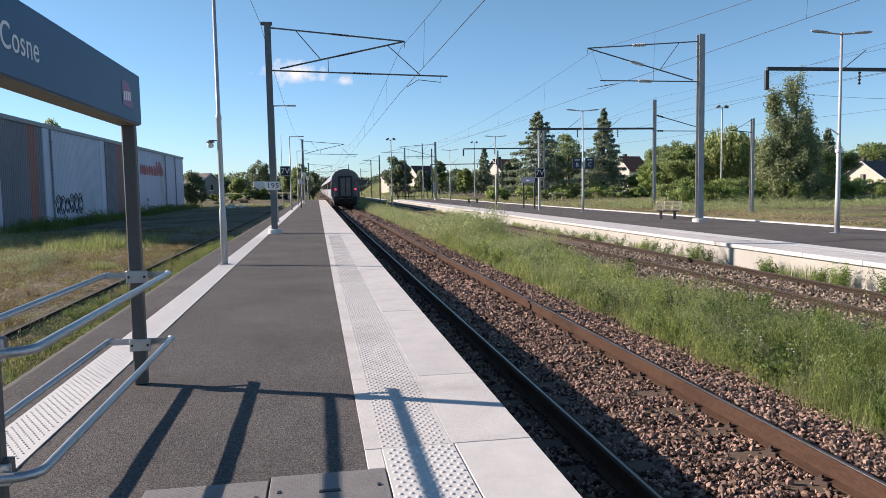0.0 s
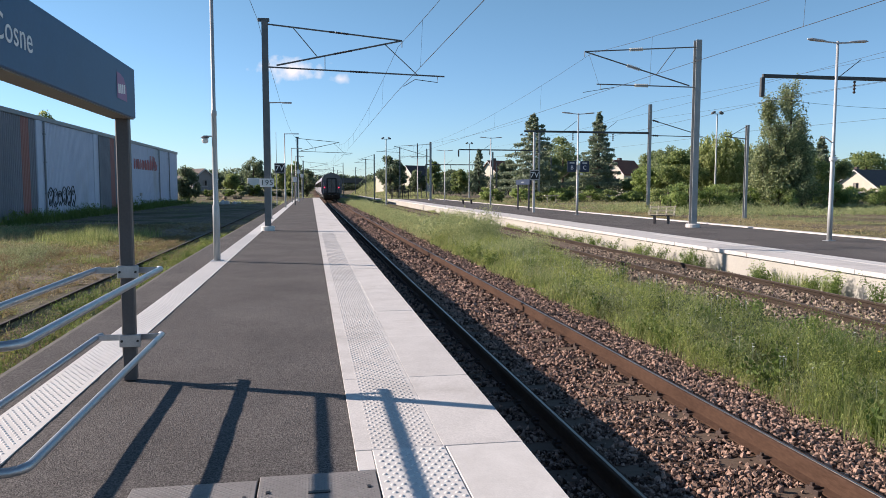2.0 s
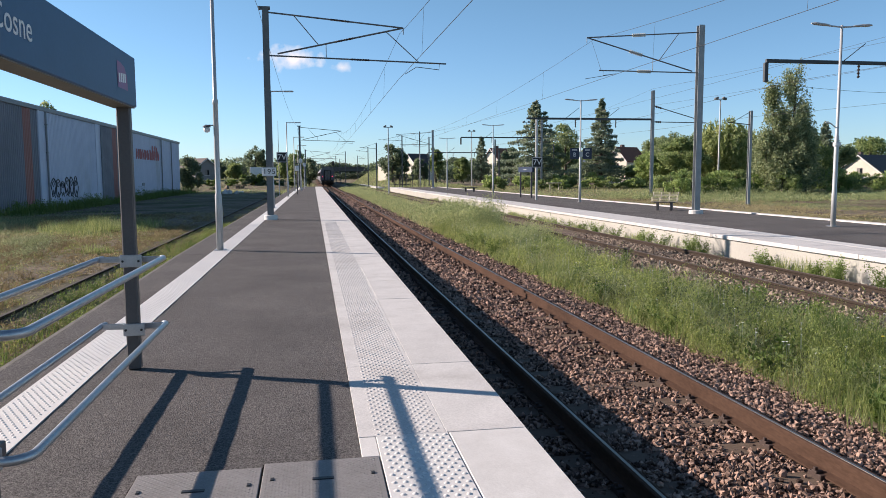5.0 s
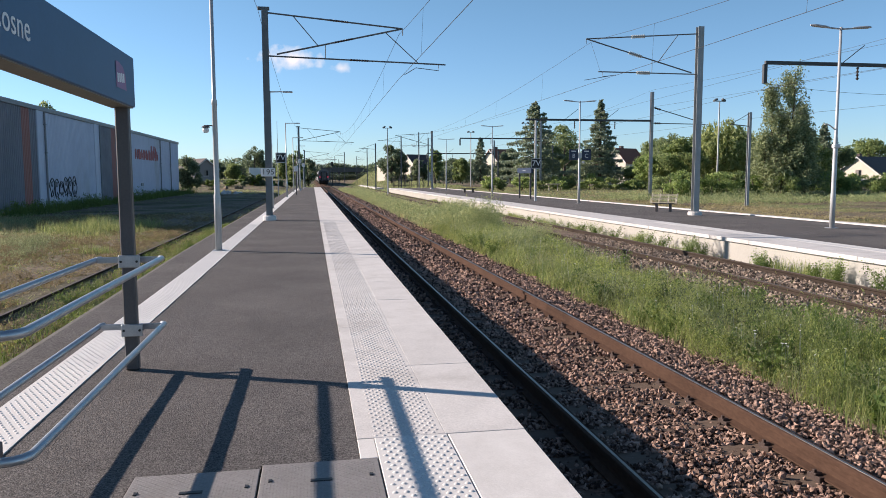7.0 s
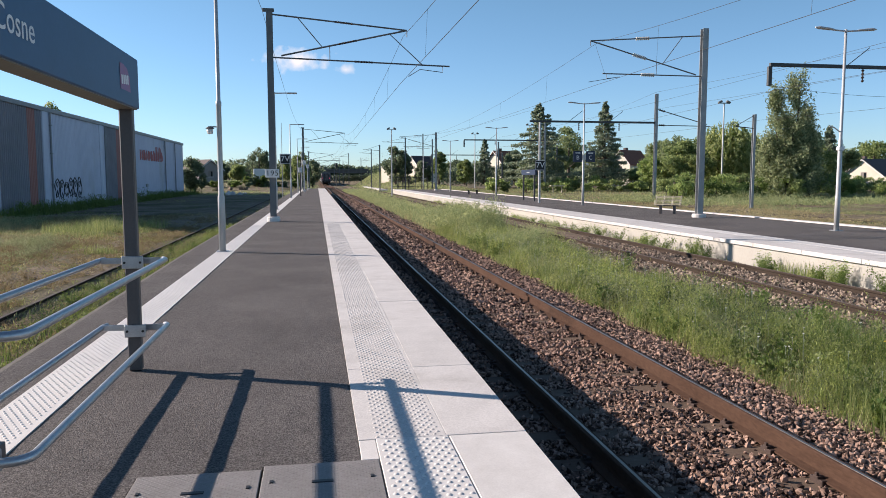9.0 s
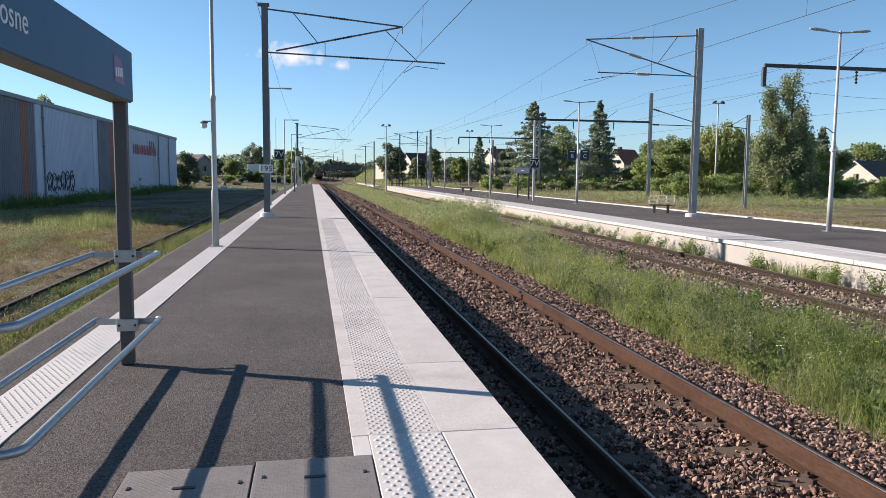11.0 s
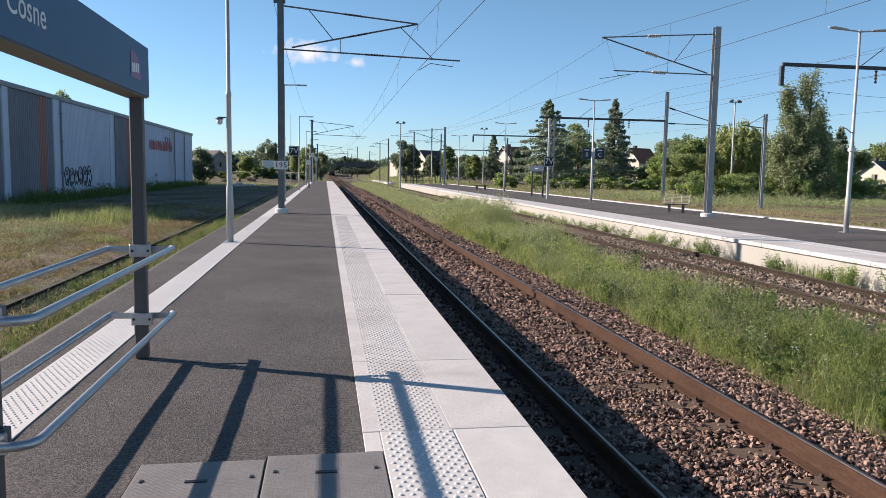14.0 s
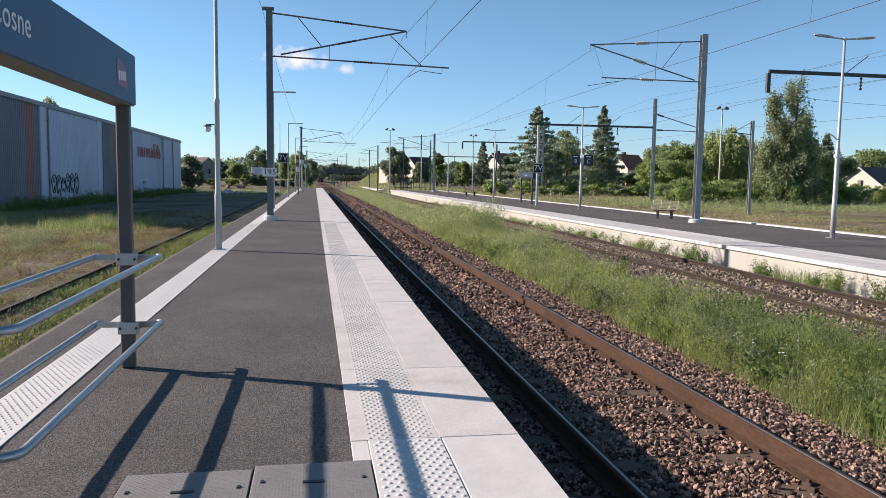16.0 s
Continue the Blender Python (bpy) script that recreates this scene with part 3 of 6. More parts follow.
def spots1(y0, y1, big=1.0):
    def go(rng, n):
        x = rng.uniform(1.15, 4.95, n)
        y = rng.uniform(y0, y1, n)
        z = bed_height(x, [1.05, 1.5, 1.9, 2.5, 3.1, 3.75, 4.1, 4.6, 4.95], [-0.82, -0.775, -0.765, -0.772, -0.772, -0.765, -0.775, -0.86, -0.90])
        keep = (np.abs(np.abs(x - AXIS1) - 0.7535) > 0.085)
        tie = np.abs((y - 0.37 + 0.305) % 0.61 - 0.305) < 0.115
        near_rail = np.abs(np.abs(x - AXIS1) - 0.7535) < 0.40
        keep &= ~(tie & near_rail & (rng.rand(n) < 0.9))
        z = z + rng.uniform(-0.012, 0.03, n)
        return np.c_[x, y, z, np.full(n, big)][keep]
    return go


def shoulder(y0, y1):
    def go(rng, n):
        x = rng.uniform(3.85, 4.8, n)
        y = rng.uniform(y0, y1, n)
        z = bed_height(x, [3.75, 4.1, 4.6, 4.95], [-0.765, -0.775, -0.86, -0.90]) + rng.uniform(0.0, 0.03, n)
        return np.c_[x, y, z, np.full(n, 1.0)]
    return go


def spots2(y0, y1, big=1.0):
    def go(rng, n):
        x = rng.uniform(6.8, 11.28, n)
        y = rng.uniform(y0, y1, n)
        z = bed_height(x, [6.8, 7.4, 7.9, 8.3, 9.0, 9.7, 10.3, 10.9, 11.34], [-0.90, -0.965, -0.90, -0.845, -0.845, -0.85, -0.845, -0.88, -0.94]) + rng.uniform(-0.015, 0.03, n)
        keep = (np.abs(np.abs(x - AXIS2) - 0.7535) > 0.085)
        return np.c_[x, y, z, np.full(n, big)][keep]
    return go


scatter("stones", 24000, spots1(3.0, 7.6), (0.017, 0.036), STONE, BED1, 1, 0)
scatter("stones", 14000, spots1(7.6, 10.5), (0.019, 0.040), STONE, BED1, 9, 0)
scatter("stones", 4000, shoulder(4.0, 14), (0.022, 0.046), STONE, BED1, 6)
scatter("stones", 3000, shoulder(14, 26), (0.024, 0.048), STONE, BED1, 7, 0)
scatter("stones", 22000, spots1(10.5, 20), (0.024, 0.050), STONE, BED1, 2, 0)
scatter("stones", 14000, spots1(20, 42, 1.4), (0.026, 0.052), STONE, BED1, 3, 0)
scatter("stones", 8000, spots1(42, 100, 2.6), (0.027, 0.054), STONE, BED1, 5, 0)



def single_stones():
    """The stones nearest the platform, one by one."""
    rng = np.random.RandomState(77)
    shapes = []
    for k in range(8):
        v, f = stone_shape(900 + k)
        me = bpy.data.meshes.new("stone")
        me.from_pydata((v * 0.034).tolist(), [], f.tolist())
        me.materials.append(STONE_ONE)
        shapes.append(me)
    for k in range(300):
        x = rng.uniform(3.72, 4.5) if k % 3 else rng.uniform(2.3, 3.4)
        y = rng.uniform(4.0, 6.6)
        o = new("stone", shapes[k % 8])
        o.parent = BED1
        z = np.interp(x, [2.3, 3.75, 4.1, 4.6], [-0.772, -0.765, -0.775, -0.86])
        o.matrix_basis = pose(x, y, z + 0.025, *rng.uniform(0, 360, 3))


single_stones()

PLATFORM2 = thing("platform", 0, 0, TOP2, "grey asphalt island platform with a white edge and cream wall", "platform", kind="structure")


def make_platform2():
    part("wall", boxed(EDGE2 + 0.07, BACK2 - 0.05, START2, END2, -0.95, -0.10), CREAMWALL, PLATFORM2, "cream-painted rough platform wall")
    for a, b in ((START2, 24.5), (24.53, 60), (60.03, END2)):
        part("asphalt_bay", boxed(13.0, BACK2 - 0.3, a, b, -0.10, 0.0), ASPHALT, PLATFORM2)
    proto = None
    y = START2
    while y < END2 - 0.2:
        if proto is None:
            proto = part("edge_slab", boxed(EDGE2, 13.0, 0.004, 1.99, -0.10, 0.004, 0.008), CONCRETE, PLATFORM2)
            proto.location = (0, y, 0)
        else:
            same("edge_slab", proto, PLATFORM2, pose(0, y, 0))
        y += 2.0
    band = part("warning_band", boxed(12.45, 12.97, START2, 26, 0.0, 0.008), TACTILE, PLATFORM2, "white studded warning band")
    part("kerb", boxed(BACK2 - 0.30, BACK2 + 0.05, START2, END2, -0.7, 0.05, 0.01), CONCRETE, PLATFORM2, "pale concrete kerb")


make_platform2()
scatter("stones", 19000, spots2(7, 27), (0.026, 0.054), STONE_PALE, BED2, 4, 0)

# ---- station furniture on the near platform ----
def make_name_sign():
    e = thing("station_sign", -1.33, 4.5, 0, "dark blue station name sign on two posts with rail loops", "sign")
    y0, y1 = 3.10 - 4.5, 5.76 - 4.5
    body = part("panel", boxed(-0.075, 0.085, y0, y1, 1.90, 2.25, 0.006), SIGNBLUE, e, "dark blue name panel")
    part("underside", boxed(-0.065, 0.075, y0 + 0.02, y1 - 0.02, 1.892, 1.8985), SIGNUNDER, body, "dull brownish underside of the panel")
    letters("lettering", "Cosne", 0.163, WHITE, body, pose(0.0865, 3.512 - 4.5, 2.060, 90, 0, 90), 0.001, 1.04)
    bm = bmesh.new()
    ring = [(0.0, 0.0), (0.27, 0.0), (0.25, 0.10), (0.19, 0.15), (0.10, 0.168), (0.0, 0.17)]
    vs = [bm.verts.new((0.0875, 5.24 - 4.5 + u, 1.99 + v)) for u, v in ring]
    bm.faces.new(vs)
    g = part("emblem", bm, PINK, body, "magenta emblem with plain white bars")
    for k in range(4):
        bm = bmesh.new()
        box(bm, 0.0878, 0.0885, 5.27 - 4.5 + k * 0.05, 5.305 - 4.5 + k * 0.05, 2.025 + 0.004 * k, 2.085 + 0.004 * k)
        part("bar", bm, WHITE, g)
    for y in (5.70 - 4.5, 3.15 - 4.5):
        p = part("post", boxed(-0.037, 0.055, y - 0.035, y + 0.035, 0.0, 1.90, 0.008), DARKPOST, e, "dark taupe square post")
        for z in (0.298, 0.80):
            part("clamp_plate", boxed(-0.052, 0.096, y - 0.056, y - 0.037, z - 0.045, z + 0.045, 0.004), GALV, p, "light grey clamp plate with two bolts")
            for bx in (-0.032, 0.076):
                bm = bmesh.new()
                tube(bm, [(bx, y - 0.056, z), (bx, y - 0.064, z)], 0.009, 8)
                part("bolt", bm, BLACK, p)
    # one loop of tube at each height, rounded at the near end, with a flat bar across the far end
    for z in (0.304, 0.80):
        xl, xr, ya, yb, r = -0.24, 0.212, 3.05 - 4.5, 5.86 - 4.5, 0.085
        pts = [(xl + 0.02, yb, z), (xl, yb - 0.03, z), (xl, ya + r, z)]
        pts += [(xl + r - r * math.cos(a), ya + r - r * math.sin(a), z) for a in (0.4, 0.8, 1.2, 1.57)]
        pts += [(xr - r + r * math.sin(a), ya + r - r * math.cos(a), z) for a in (0.0, 0.4, 0.8, 1.2, 1.57)]
        pts += [(xr, yb - 0.03, z), (xr - 0.02, yb, z)]
        lp = part("rail_loop", tubed(pts, 0.0205, 12), GALV, e, "galvanised tube loop", True)
        part("cross_bar", boxed(xl + 0.01, xr - 0.01, yb - 0.10, yb - 0.088, z - 0.022, z + 0.022, 0.003), GALV, lp)
        bm = bmesh.new()
        tube(bm, [(xr - 0.01, yb - 0.094, z), (xr - 0.01, yb, z)], 0.017, 8)
        part("bracket", bm, GALV, lp)
        part("bracket", boxed(0.055, 0.085, 3.12 - 4.5, 3.18 - 4.5, z - 0.02, z + 0.045, 0.004), DARKPOST, lp)


make_name_sign()


def make_lamp_left(y, extras):
    e = thing("platform_lamp", -1.79, y, 0, "tall grey steel lamp post with a short arm on the platform", "lamp post", "lamps on the near platform")
    bm = bmesh.new()
    lathe(bm, [(0.064, 0.0), (0.064, 1.05), (0.050, 1.10), (0.047, 2.75), (0.053, 2.76), (0.053, 2.84), (0.038, 2.86), (0.032, 5.2)], 14)
    part("pole", bm, LAMPGREY, e, "", True)
    part("base_plate", boxed(-0.11, 0.11, -0.11, 0.11, 0.0, 0.018, 0.004), GALV, e)
    arm = part("arm", tubed([(0, 0, 5.16), (0.35, 0, 5.17), (0.95, 0, 5.19)], [0.03, 0.026, 0.022], 8), LAMPGREY, e)
    bm = boxed(0.55, 1.0, -0.08, 0.08, 5.14, 5.20, 0.02)
    part("lamp_head", bm, LAMPGREY, arm)
    if extras:
        s = part("loudspeaker", lathe(bmesh.new(), [(0.02, 2.235), (0.05, 2.245), (0.062, 2.29), (0.05, 2.33), (0.03, 2.34)], 12, -0.17, 0), WHITE, e, "small white loudspeaker under a dark cap")
        part("cap", lathe(bmesh.new(), [(0.085, 2.335), (0.06, 2.36), (0.02, 2.372)], 12, -0.17, 0), DARKPOST, s)
        part("bracket", tubed([(-0.2, 0, 2.37), (0, 0, 2.37)], 0.012, 6), DARKPOST, s)
        part("service_door", boxed(0.03, 0.066, -0.03, 0.03, 0.45, 0.85, 0.004), GALV, e)


for yy in (14.8, 34.5, 54.25, 74.0, 93.5):
    make_lamp_left(yy, yy < 20)


# ---- overhead line ----
def cantilever(e, s, reach, z_top, z_low, tie, tip, drop, horn, insul):
    """The hinged arm: top tie, slanting strut, level registration tube and steady arm; s: side to which it reaches."""
    c = part("cantilever", tubed([(0.1 * s, 0, tie), (reach * s, 0, z_top)], 0.026, 8), MASTGREY, e, "grey steel cantilever arm")
    part("strut", tubed([(0.35 * s, 0, z_low + 0.06), (reach * s, 0, z_top)], 0.028, 8), MASTGREY, c)
    part("registration_tube", tubed([(0.1 * s, 0, z_low), (horn * s, 0, z_low - drop)], 0.025, 8), MASTGREY, c)
    bm = tubed([((0.1 + (reach - 0.1) * 0.18) * s, 0, tie + (z_top - tie) * 0.18), ((0.35 + (reach - 0.35) * 0.32) * s, 0, z_low + 0.06 + (z_top - z_low) * 0.32)], 0.016, 6)
    part("brace", bm, MASTGREY, c)
    if tip:
        part("brace", tubed([(reach * 0.96 * s, 0, z_top - 0.12), (horn * 0.98 * s, 0, z_low - drop)], 0.006, 5), MASTGREY, c)
    else:
        part("brace", tubed([(reach * 0.87 * s, 0, z_low + 0.06 + (z_top - z_low - 0.06) * 0.86), (reach * 1.12 * s, 0, z_low - drop * 0.9)], 0.015, 6), MASTGREY, c)
    part("brace", tubed([((0.35 + (reach - 0.35) * 0.38) * s, 0, z_low + 0.06 + (z_top - z_low) * 0.36), ((0.35 + (reach - 0.35) * 0.38) * s, 0, z_low - drop * 0.35)], 0.013, 6), MASTGREY, c)
    part("steady_arm", tubed([(horn * 0.96 * s, 0, z_low - drop), (horn * 0.96 * s, 0, z_low - drop - 0.2), (horn * 0.83 * s, 0, z_low - drop - 0.12), (reach * 1.01 * s, 0, z_low - drop - 0.36)], 0.012, 6), MASTGREY, c)
    part("hanger", tubed([(reach * s, 0, z_top), (reach * s, 0, z_top - 0.22)], 0.014, 6), MASTGREY, c)
    for a, b in (((0.1 * s, tie), (reach * s, z_top)), ((0.35 * s, z_low + 0.06), (reach * s, z_top)), ((0.1 * s, z_low), (horn * s, z_low - drop))):
        n = 7
        t0, t1 = insul
        L = math.hypot(b[0] - a[0], b[1] - a[1])
        t1 = t0 + 0.62 / L
        bm = bmesh.new()
        A = Vector((a[0] + (b[0] - a[0]) * t0, 0, a[1] + (b[1] - a[1]) * t0))
        B = Vector((a[0] + (b[0] - a[0]) * t1, 0, a[1] + (b[1] - a[1]) * t1))
        pts, rs = [], []
        for k in range(n):
            for dt, r in ((0.0, 0.03), (0.25, 0.03), (0.3, 0.075 if tip else 0.036), (0.7, 0.075 if tip else 0.036), (0.75, 0.03)):
                pts.append(A.lerp(B, (k + dt) / n))
                rs.append(r)
        tube(bm, pts, rs, 10)
        part("insulator", bm, PALEINS if tip else INSUL, c)
    return c


PALEINS = mat("pale_porcelain", (0.42, 0.43, 0.40), (0.52, 0.52, 0.5), rough=0.3)


def mast(x, y, z, h, label, group, metal, w=0.13, foot=0.30):
    e = thing("catenary_mast", x, y, z, label, "railway mast", group)
    bm = bmesh.new()
    # rolled steel section: two flanges and a web
    a = w * 0.95
    box(bm, -w, w, -a, -a + 0.02, 0.0, h)
    box(bm, -w, w, a - 0.02, a, 0.0, h)
    box(bm, -0.012, 0.012, -a + 0.02, a - 0.02, 0.0, h)
    part("column", bm, metal, e)
    part("plinth", lathe(bmesh.new(), [(foot, -0.01), (foot, 0.13), (foot - 0.03, 0.155), (0.02, 0.16)], 18), CONCRETE_NEW, e, "round white concrete plinth")
    return e


GL = "masts of the near track"
m1 = mast(-1.40, 25.1, 0, 6.78, "grey steel overhead-line mast with a cantilever, on the platform", GL, MASTGREY, 0.098, 0.215)
cantilever(m1, 1, 4.42, 6.25, 5.27, 6.62, False, 0.15, 5.85, (0.45, 0.56))
part("head_bracket", boxed(-0.22, 0.15, -0.06, 0.06, 6.70, 6.80, 0.01), MASTGREY, m1)
for k in range(1, 6):
    mm = copy_thing(m1, pose(-1.38 + 0.02 * k, 25.1 + 57.0 * k, 0 if k < 2 else -0.55))


def make_plate():
    e = thing("number_plate", -1.40, 24.92, 1.56, "white number plate fixed to the mast", "sign")
    part("plate", boxed(-0.22, 0.22, -0.02, 0.0, -0.135, 0.135, 0.006), WHITE, e)
    letters("numerals", "195", 0.24, BLACK, e, pose(0, -0.022, 0, 90, 0, 0), 0.002, 1.15)


make_plate()

GR = "masts of the far track"
m2 = mast(16.45, 30.4, TOP2, 8.05, "grey steel overhead-line mast on a white plinth on the island platform", GR, MASTLIGHT)
cantilever(m2, -1, 5.1, 7.4, 6.05, 7.75, True, -0.02, 4.55, (0.48, 0.63))
copy_thing(m2, pose(16.5, 104.0, TOP2))


def wire_line(name, x, z, spans, label, sag=0.85, above=1.45, stagger=0.18):
    """Contact wire, messenger and droppers over the supports at the y values of spans."""
    e = thing(name, x, spans[0], z, label, "overhead wire")
    y0 = spans[0]
    con = [(stagger * (-1) ** i, y - y0, 0) for i, y in enumerate(spans)]
    part("contact_wire", tubed(con, 0.0075, 5), WIRE, e)
    mes, drops = [], bmesh.new()
    for i, (a, b) in enumerate(zip(spans, spans[1:])):
        for k in range(16):
            u = k / 16
            sx = stagger * (-1) ** i * (1 - 2 * u)
            mes.append((sx * 0.6, a + (b - a) * u - y0, above - 4 * sag * u * (1 - u)))
        for k in range(7):
            u = (k + 0.7) / 7.4
            sx = stagger * (-1) ** i * (1 - 2 * u)
            yy = a + (b - a) * u - y0
            tube(drops, [(sx, yy, 0), (sx * 0.6, yy, above - 4 * sag * u * (1 - u))], 0.004, 4)
    mes.append((0, spans[-1] - y0, above))
    part("messenger_wire", tubed(mes, 0.0065, 5), WIRE, e)
    tagged(part("droppers", drops, WIRE, e), kind="stuff")


wire_line("overhead_line", 3.0, 4.55, [-32, 25.1, 82.1, 139.1, 196.1, 253.1, 310], "overhead contact wire with messenger and droppers over the track", above=1.5)
wire_line("overhead_line", 11.75, 5.27, [-30, 30.4, 104, 165, 225], "overhead contact wire with messenger and droppers over the far track", above=1.75, sag=1.2)


# feeder along the mast tops
part_feed = thing("feeder_wire", -1.62, 25.1, 6.75, "thin feeder wire along the mast heads", "overhead wire")
pts = []
for i in range(-1, 5):
    for k in range(10):
        u = k / 10
        pts.append((0, 57.0 * (i + u), -4 * 0.7 * u * (1 - u)))
part("wire", tubed(pts, 0.007, 5), WIRE, part_feed)


# ---- the island platform ----
def make_lamp_double(y, plate):
    e = thing("platform_lamp", 16.65, y, TOP2, "tall grey lamp post with two opposite lamp heads", "lamp post", "lamps on the island platform")
    part("pole", lathe(bmesh.new(), [(0.082, 0.0), (0.080, 1.1), (0.072, 1.15), (0.068, 2.9), (0.052, 2.95), (0.040, 6.4)], 12), LAMPGREY, e, "", True)
    part("base_plate", boxed(-0.15, 0.15, -0.15, 0.15, 0, 0.02, 0.004), GALV, e)
    for s in (-1, 1):
        a = part("arm", tubed([(0, 0, 6.34), (0.55 * s, 0, 6.38)], 0.026, 8), LAMPGREY, e)
        bm = bmesh.new()
        tube(bm, [(0.42 * s, 0, 6.37), (0.55 * s, 0, 6.38), (0.95 * s, 0, 6.44), (1.08 * s, 0, 6.45)], [0.03, 0.07, 0.085, 0.03], 10)
        bmesh.ops.scale(bm, vec=(1, 1, 0.55), verts=bm.verts, space=Matrix.Translation((0, 0, -6.41)))
        part("lamp_head", bm, LAMPGREY, a)
    if plate == "camera":
        s = part("loudspeaker", boxed(-0.10, 0.12, -0.08, 0.08, 2.58, 2.72, 0.03), WHITE, e, "small white loudspeaker")
        b = part("side_arm", tubed([(0, 0, 3.15), (-0.25, 0, 3.32), (-0.42, 0, 3.35)], 0.02, 6), LAMPGREY, e)
    if plate == "letters":
        for s, ch in ((-1, "B"), (1, "C")):
            pn = part("board", boxed(0.42 * s - 0.30, 0.42 * s + 0.30, -0.13, -0.09, 2.72, 3.40, 0.01), NAVY, e, "navy platform-zone board with a white letter")
            letters("letter", ch, 0.36, WHITE, pn, pose(0.42 * s, -0.133, 2.98, 90, 0, 0), 0.002)
            part("bar", boxed(0.42 * s - 0.16, 0.42 * s + 0.16, -0.134, -0.131, 3.25, 3.31), WHITE, pn)
        part("junction_box", boxed(-0.11, 0.11, -0.16, -0.06, 2.85, 3.15, 0.01), LAMPGREY, e)
        part("loudspeaker", lathe(bmesh.new(), [(0.05, 2.52), (0.09, 2.55), (0.09, 2.63), (0.05, 2.66)], 10, 0.25, 0), WHITE, e)


for yy, kind in ((21.85, "camera"), (45.5, "letters"), (68.9, ""), (93.5, ""), (117.8, "")):
    make_lamp_double(yy, kind)


def make_seven(x, y, z0, h, xo, post, s=1.0, w=0.36):
    e = thing("track_marker", x, y, z0, "black square track marker board lettered white on a grey post", "sign", "track marker boards")
    if post:
        part("post", tubed([(0, 0, 0), (0, 0, h + (2.95 if post > 1 else 0.1))], 0.085, 10), LAMPGREY if post > 1 else DARKPOST, e)
    part("bracket", tubed([(xo, -0.075, h), (0, 0.06, h)], 0.025, 6), LAMPGREY, e)
    b = part("board", boxed(xo - w, xo + w, -0.10, -0.07, h - w, h + w, 0.01), BLACK, e)
    for q in ((xo - w + 0.02, xo + w - 0.02, h + w - 0.05, h + w - 0.02), (xo - w + 0.02, xo + w - 0.02, h - w + 0.02, h - w + 0.05),
              (xo - w + 0.02, xo - w + 0.05, h - w + 0.05, h + w - 0.05), (xo + w - 0.05, xo + w - 0.02, h - w + 0.05, h + w - 0.05)):
        part("border", boxed(q[0], q[1], -0.104, -0.0995, q[2], q[3]), WHITE, b)
    letters("lettering", "7V", 0.56 * w / 0.36, WHITE, b, pose(xo, -0.104, h, 90, 0, 0), 0.003)


make_seven(-1.79, 54.18, 0, 2.75, -0.36, 0)
make_seven(15.3, 50.5, TOP2, 2.6, 0.02, 2, w=0.36)


def make_bench(x, y):
    e = thing("bench", x, y, TOP2, turn=-34, label="beige slatted metal bench with armrests on dark legs", category="bench", group="benches on the island platform")
    for k in range(7):
        part("seat_slat", tubed([(-0.60, -0.18 + 0.065 * k, 0.44 - 0.01 * (k > 0)), (0.60, -0.18 + 0.065 * k, 0.44 - 0.01 * (k > 0))], 0.016, 6), BEIGE, e)
    for k in range(6):
        part("back_slat", tubed([(-0.60, 0.25 + 0.028 * k, 0.50 + 0.065 * k), (0.60, 0.25 + 0.028 * k, 0.50 + 0.065 * k)], 0.016, 6), BEIGE, e)
    for sx in (-0.58, -0.2, 0.2, 0.58):
        part("side_frame", tubed([(sx, -0.2, 0.42), (sx, 0.22, 0.42), (sx, 0.27, 0.52), (sx, 0.41, 0.86)], 0.02, 6), BEIGE, e)
        part("armrest", tubed([(sx, -0.14, 0.44), (sx, -0.12, 0.62), (sx, 0.28, 0.64)], 0.016, 6), BEIGE, e)
    for sx in (-0.32, 0.32):
        leg = part("leg", boxed(sx - 0.06, sx + 0.06, -0.05, 0.12, 0.0, 0.41, 0.01), DARKPOST, e)
    part("beam", boxed(-0.5, 0.5, 0.0, 0.08, 0.36, 0.41, 0.005), DARKPOST, e)
    return e


BEIGE = mat("beige_coated_steel", (0.52, 0.46, 0.34), (0.60, 0.53, 0.40), rough=0.5, scale=5, fine=50)
make_bench(16.55, 33.6)
e2 = thing("bench", 16.6, 79.4, TOP2, "dark backless bench on the island platform", "bench")
part("seat", boxed(-0.8, 0.8, -0.22, 0.22, 0.40, 0.46, 0.01), DARKPOST, e2)
for sx in (-0.45, 0.45):
    part("leg", boxed(sx - 0.08, sx + 0.08, -0.15, 0.15, 0, 0.40, 0.01), BLACK, e2)

far_sign = thing("station_sign", 16.1, 55.9, TOP2, "far station name sign on two dark posts, lettering unreadable", "sign")
for yy in (-1.5, 1.5):
    part("post", boxed(-0.06, 0.06, yy - 0.05, yy + 0.05, 0, 1.95, 0.008), DARKPOST, far_sign)
# panel in a darker colour than the near sign's blue
pn = part("panel", boxed(-0.08, 0.08, -1.9, 1.9, 1.95, 2.35, 0.01), NAVY, far_sign)
part("bar", boxed(-0.084, -0.081, -0.4, 0.4, 2.12, 2.17), LAMPGREY, pn)


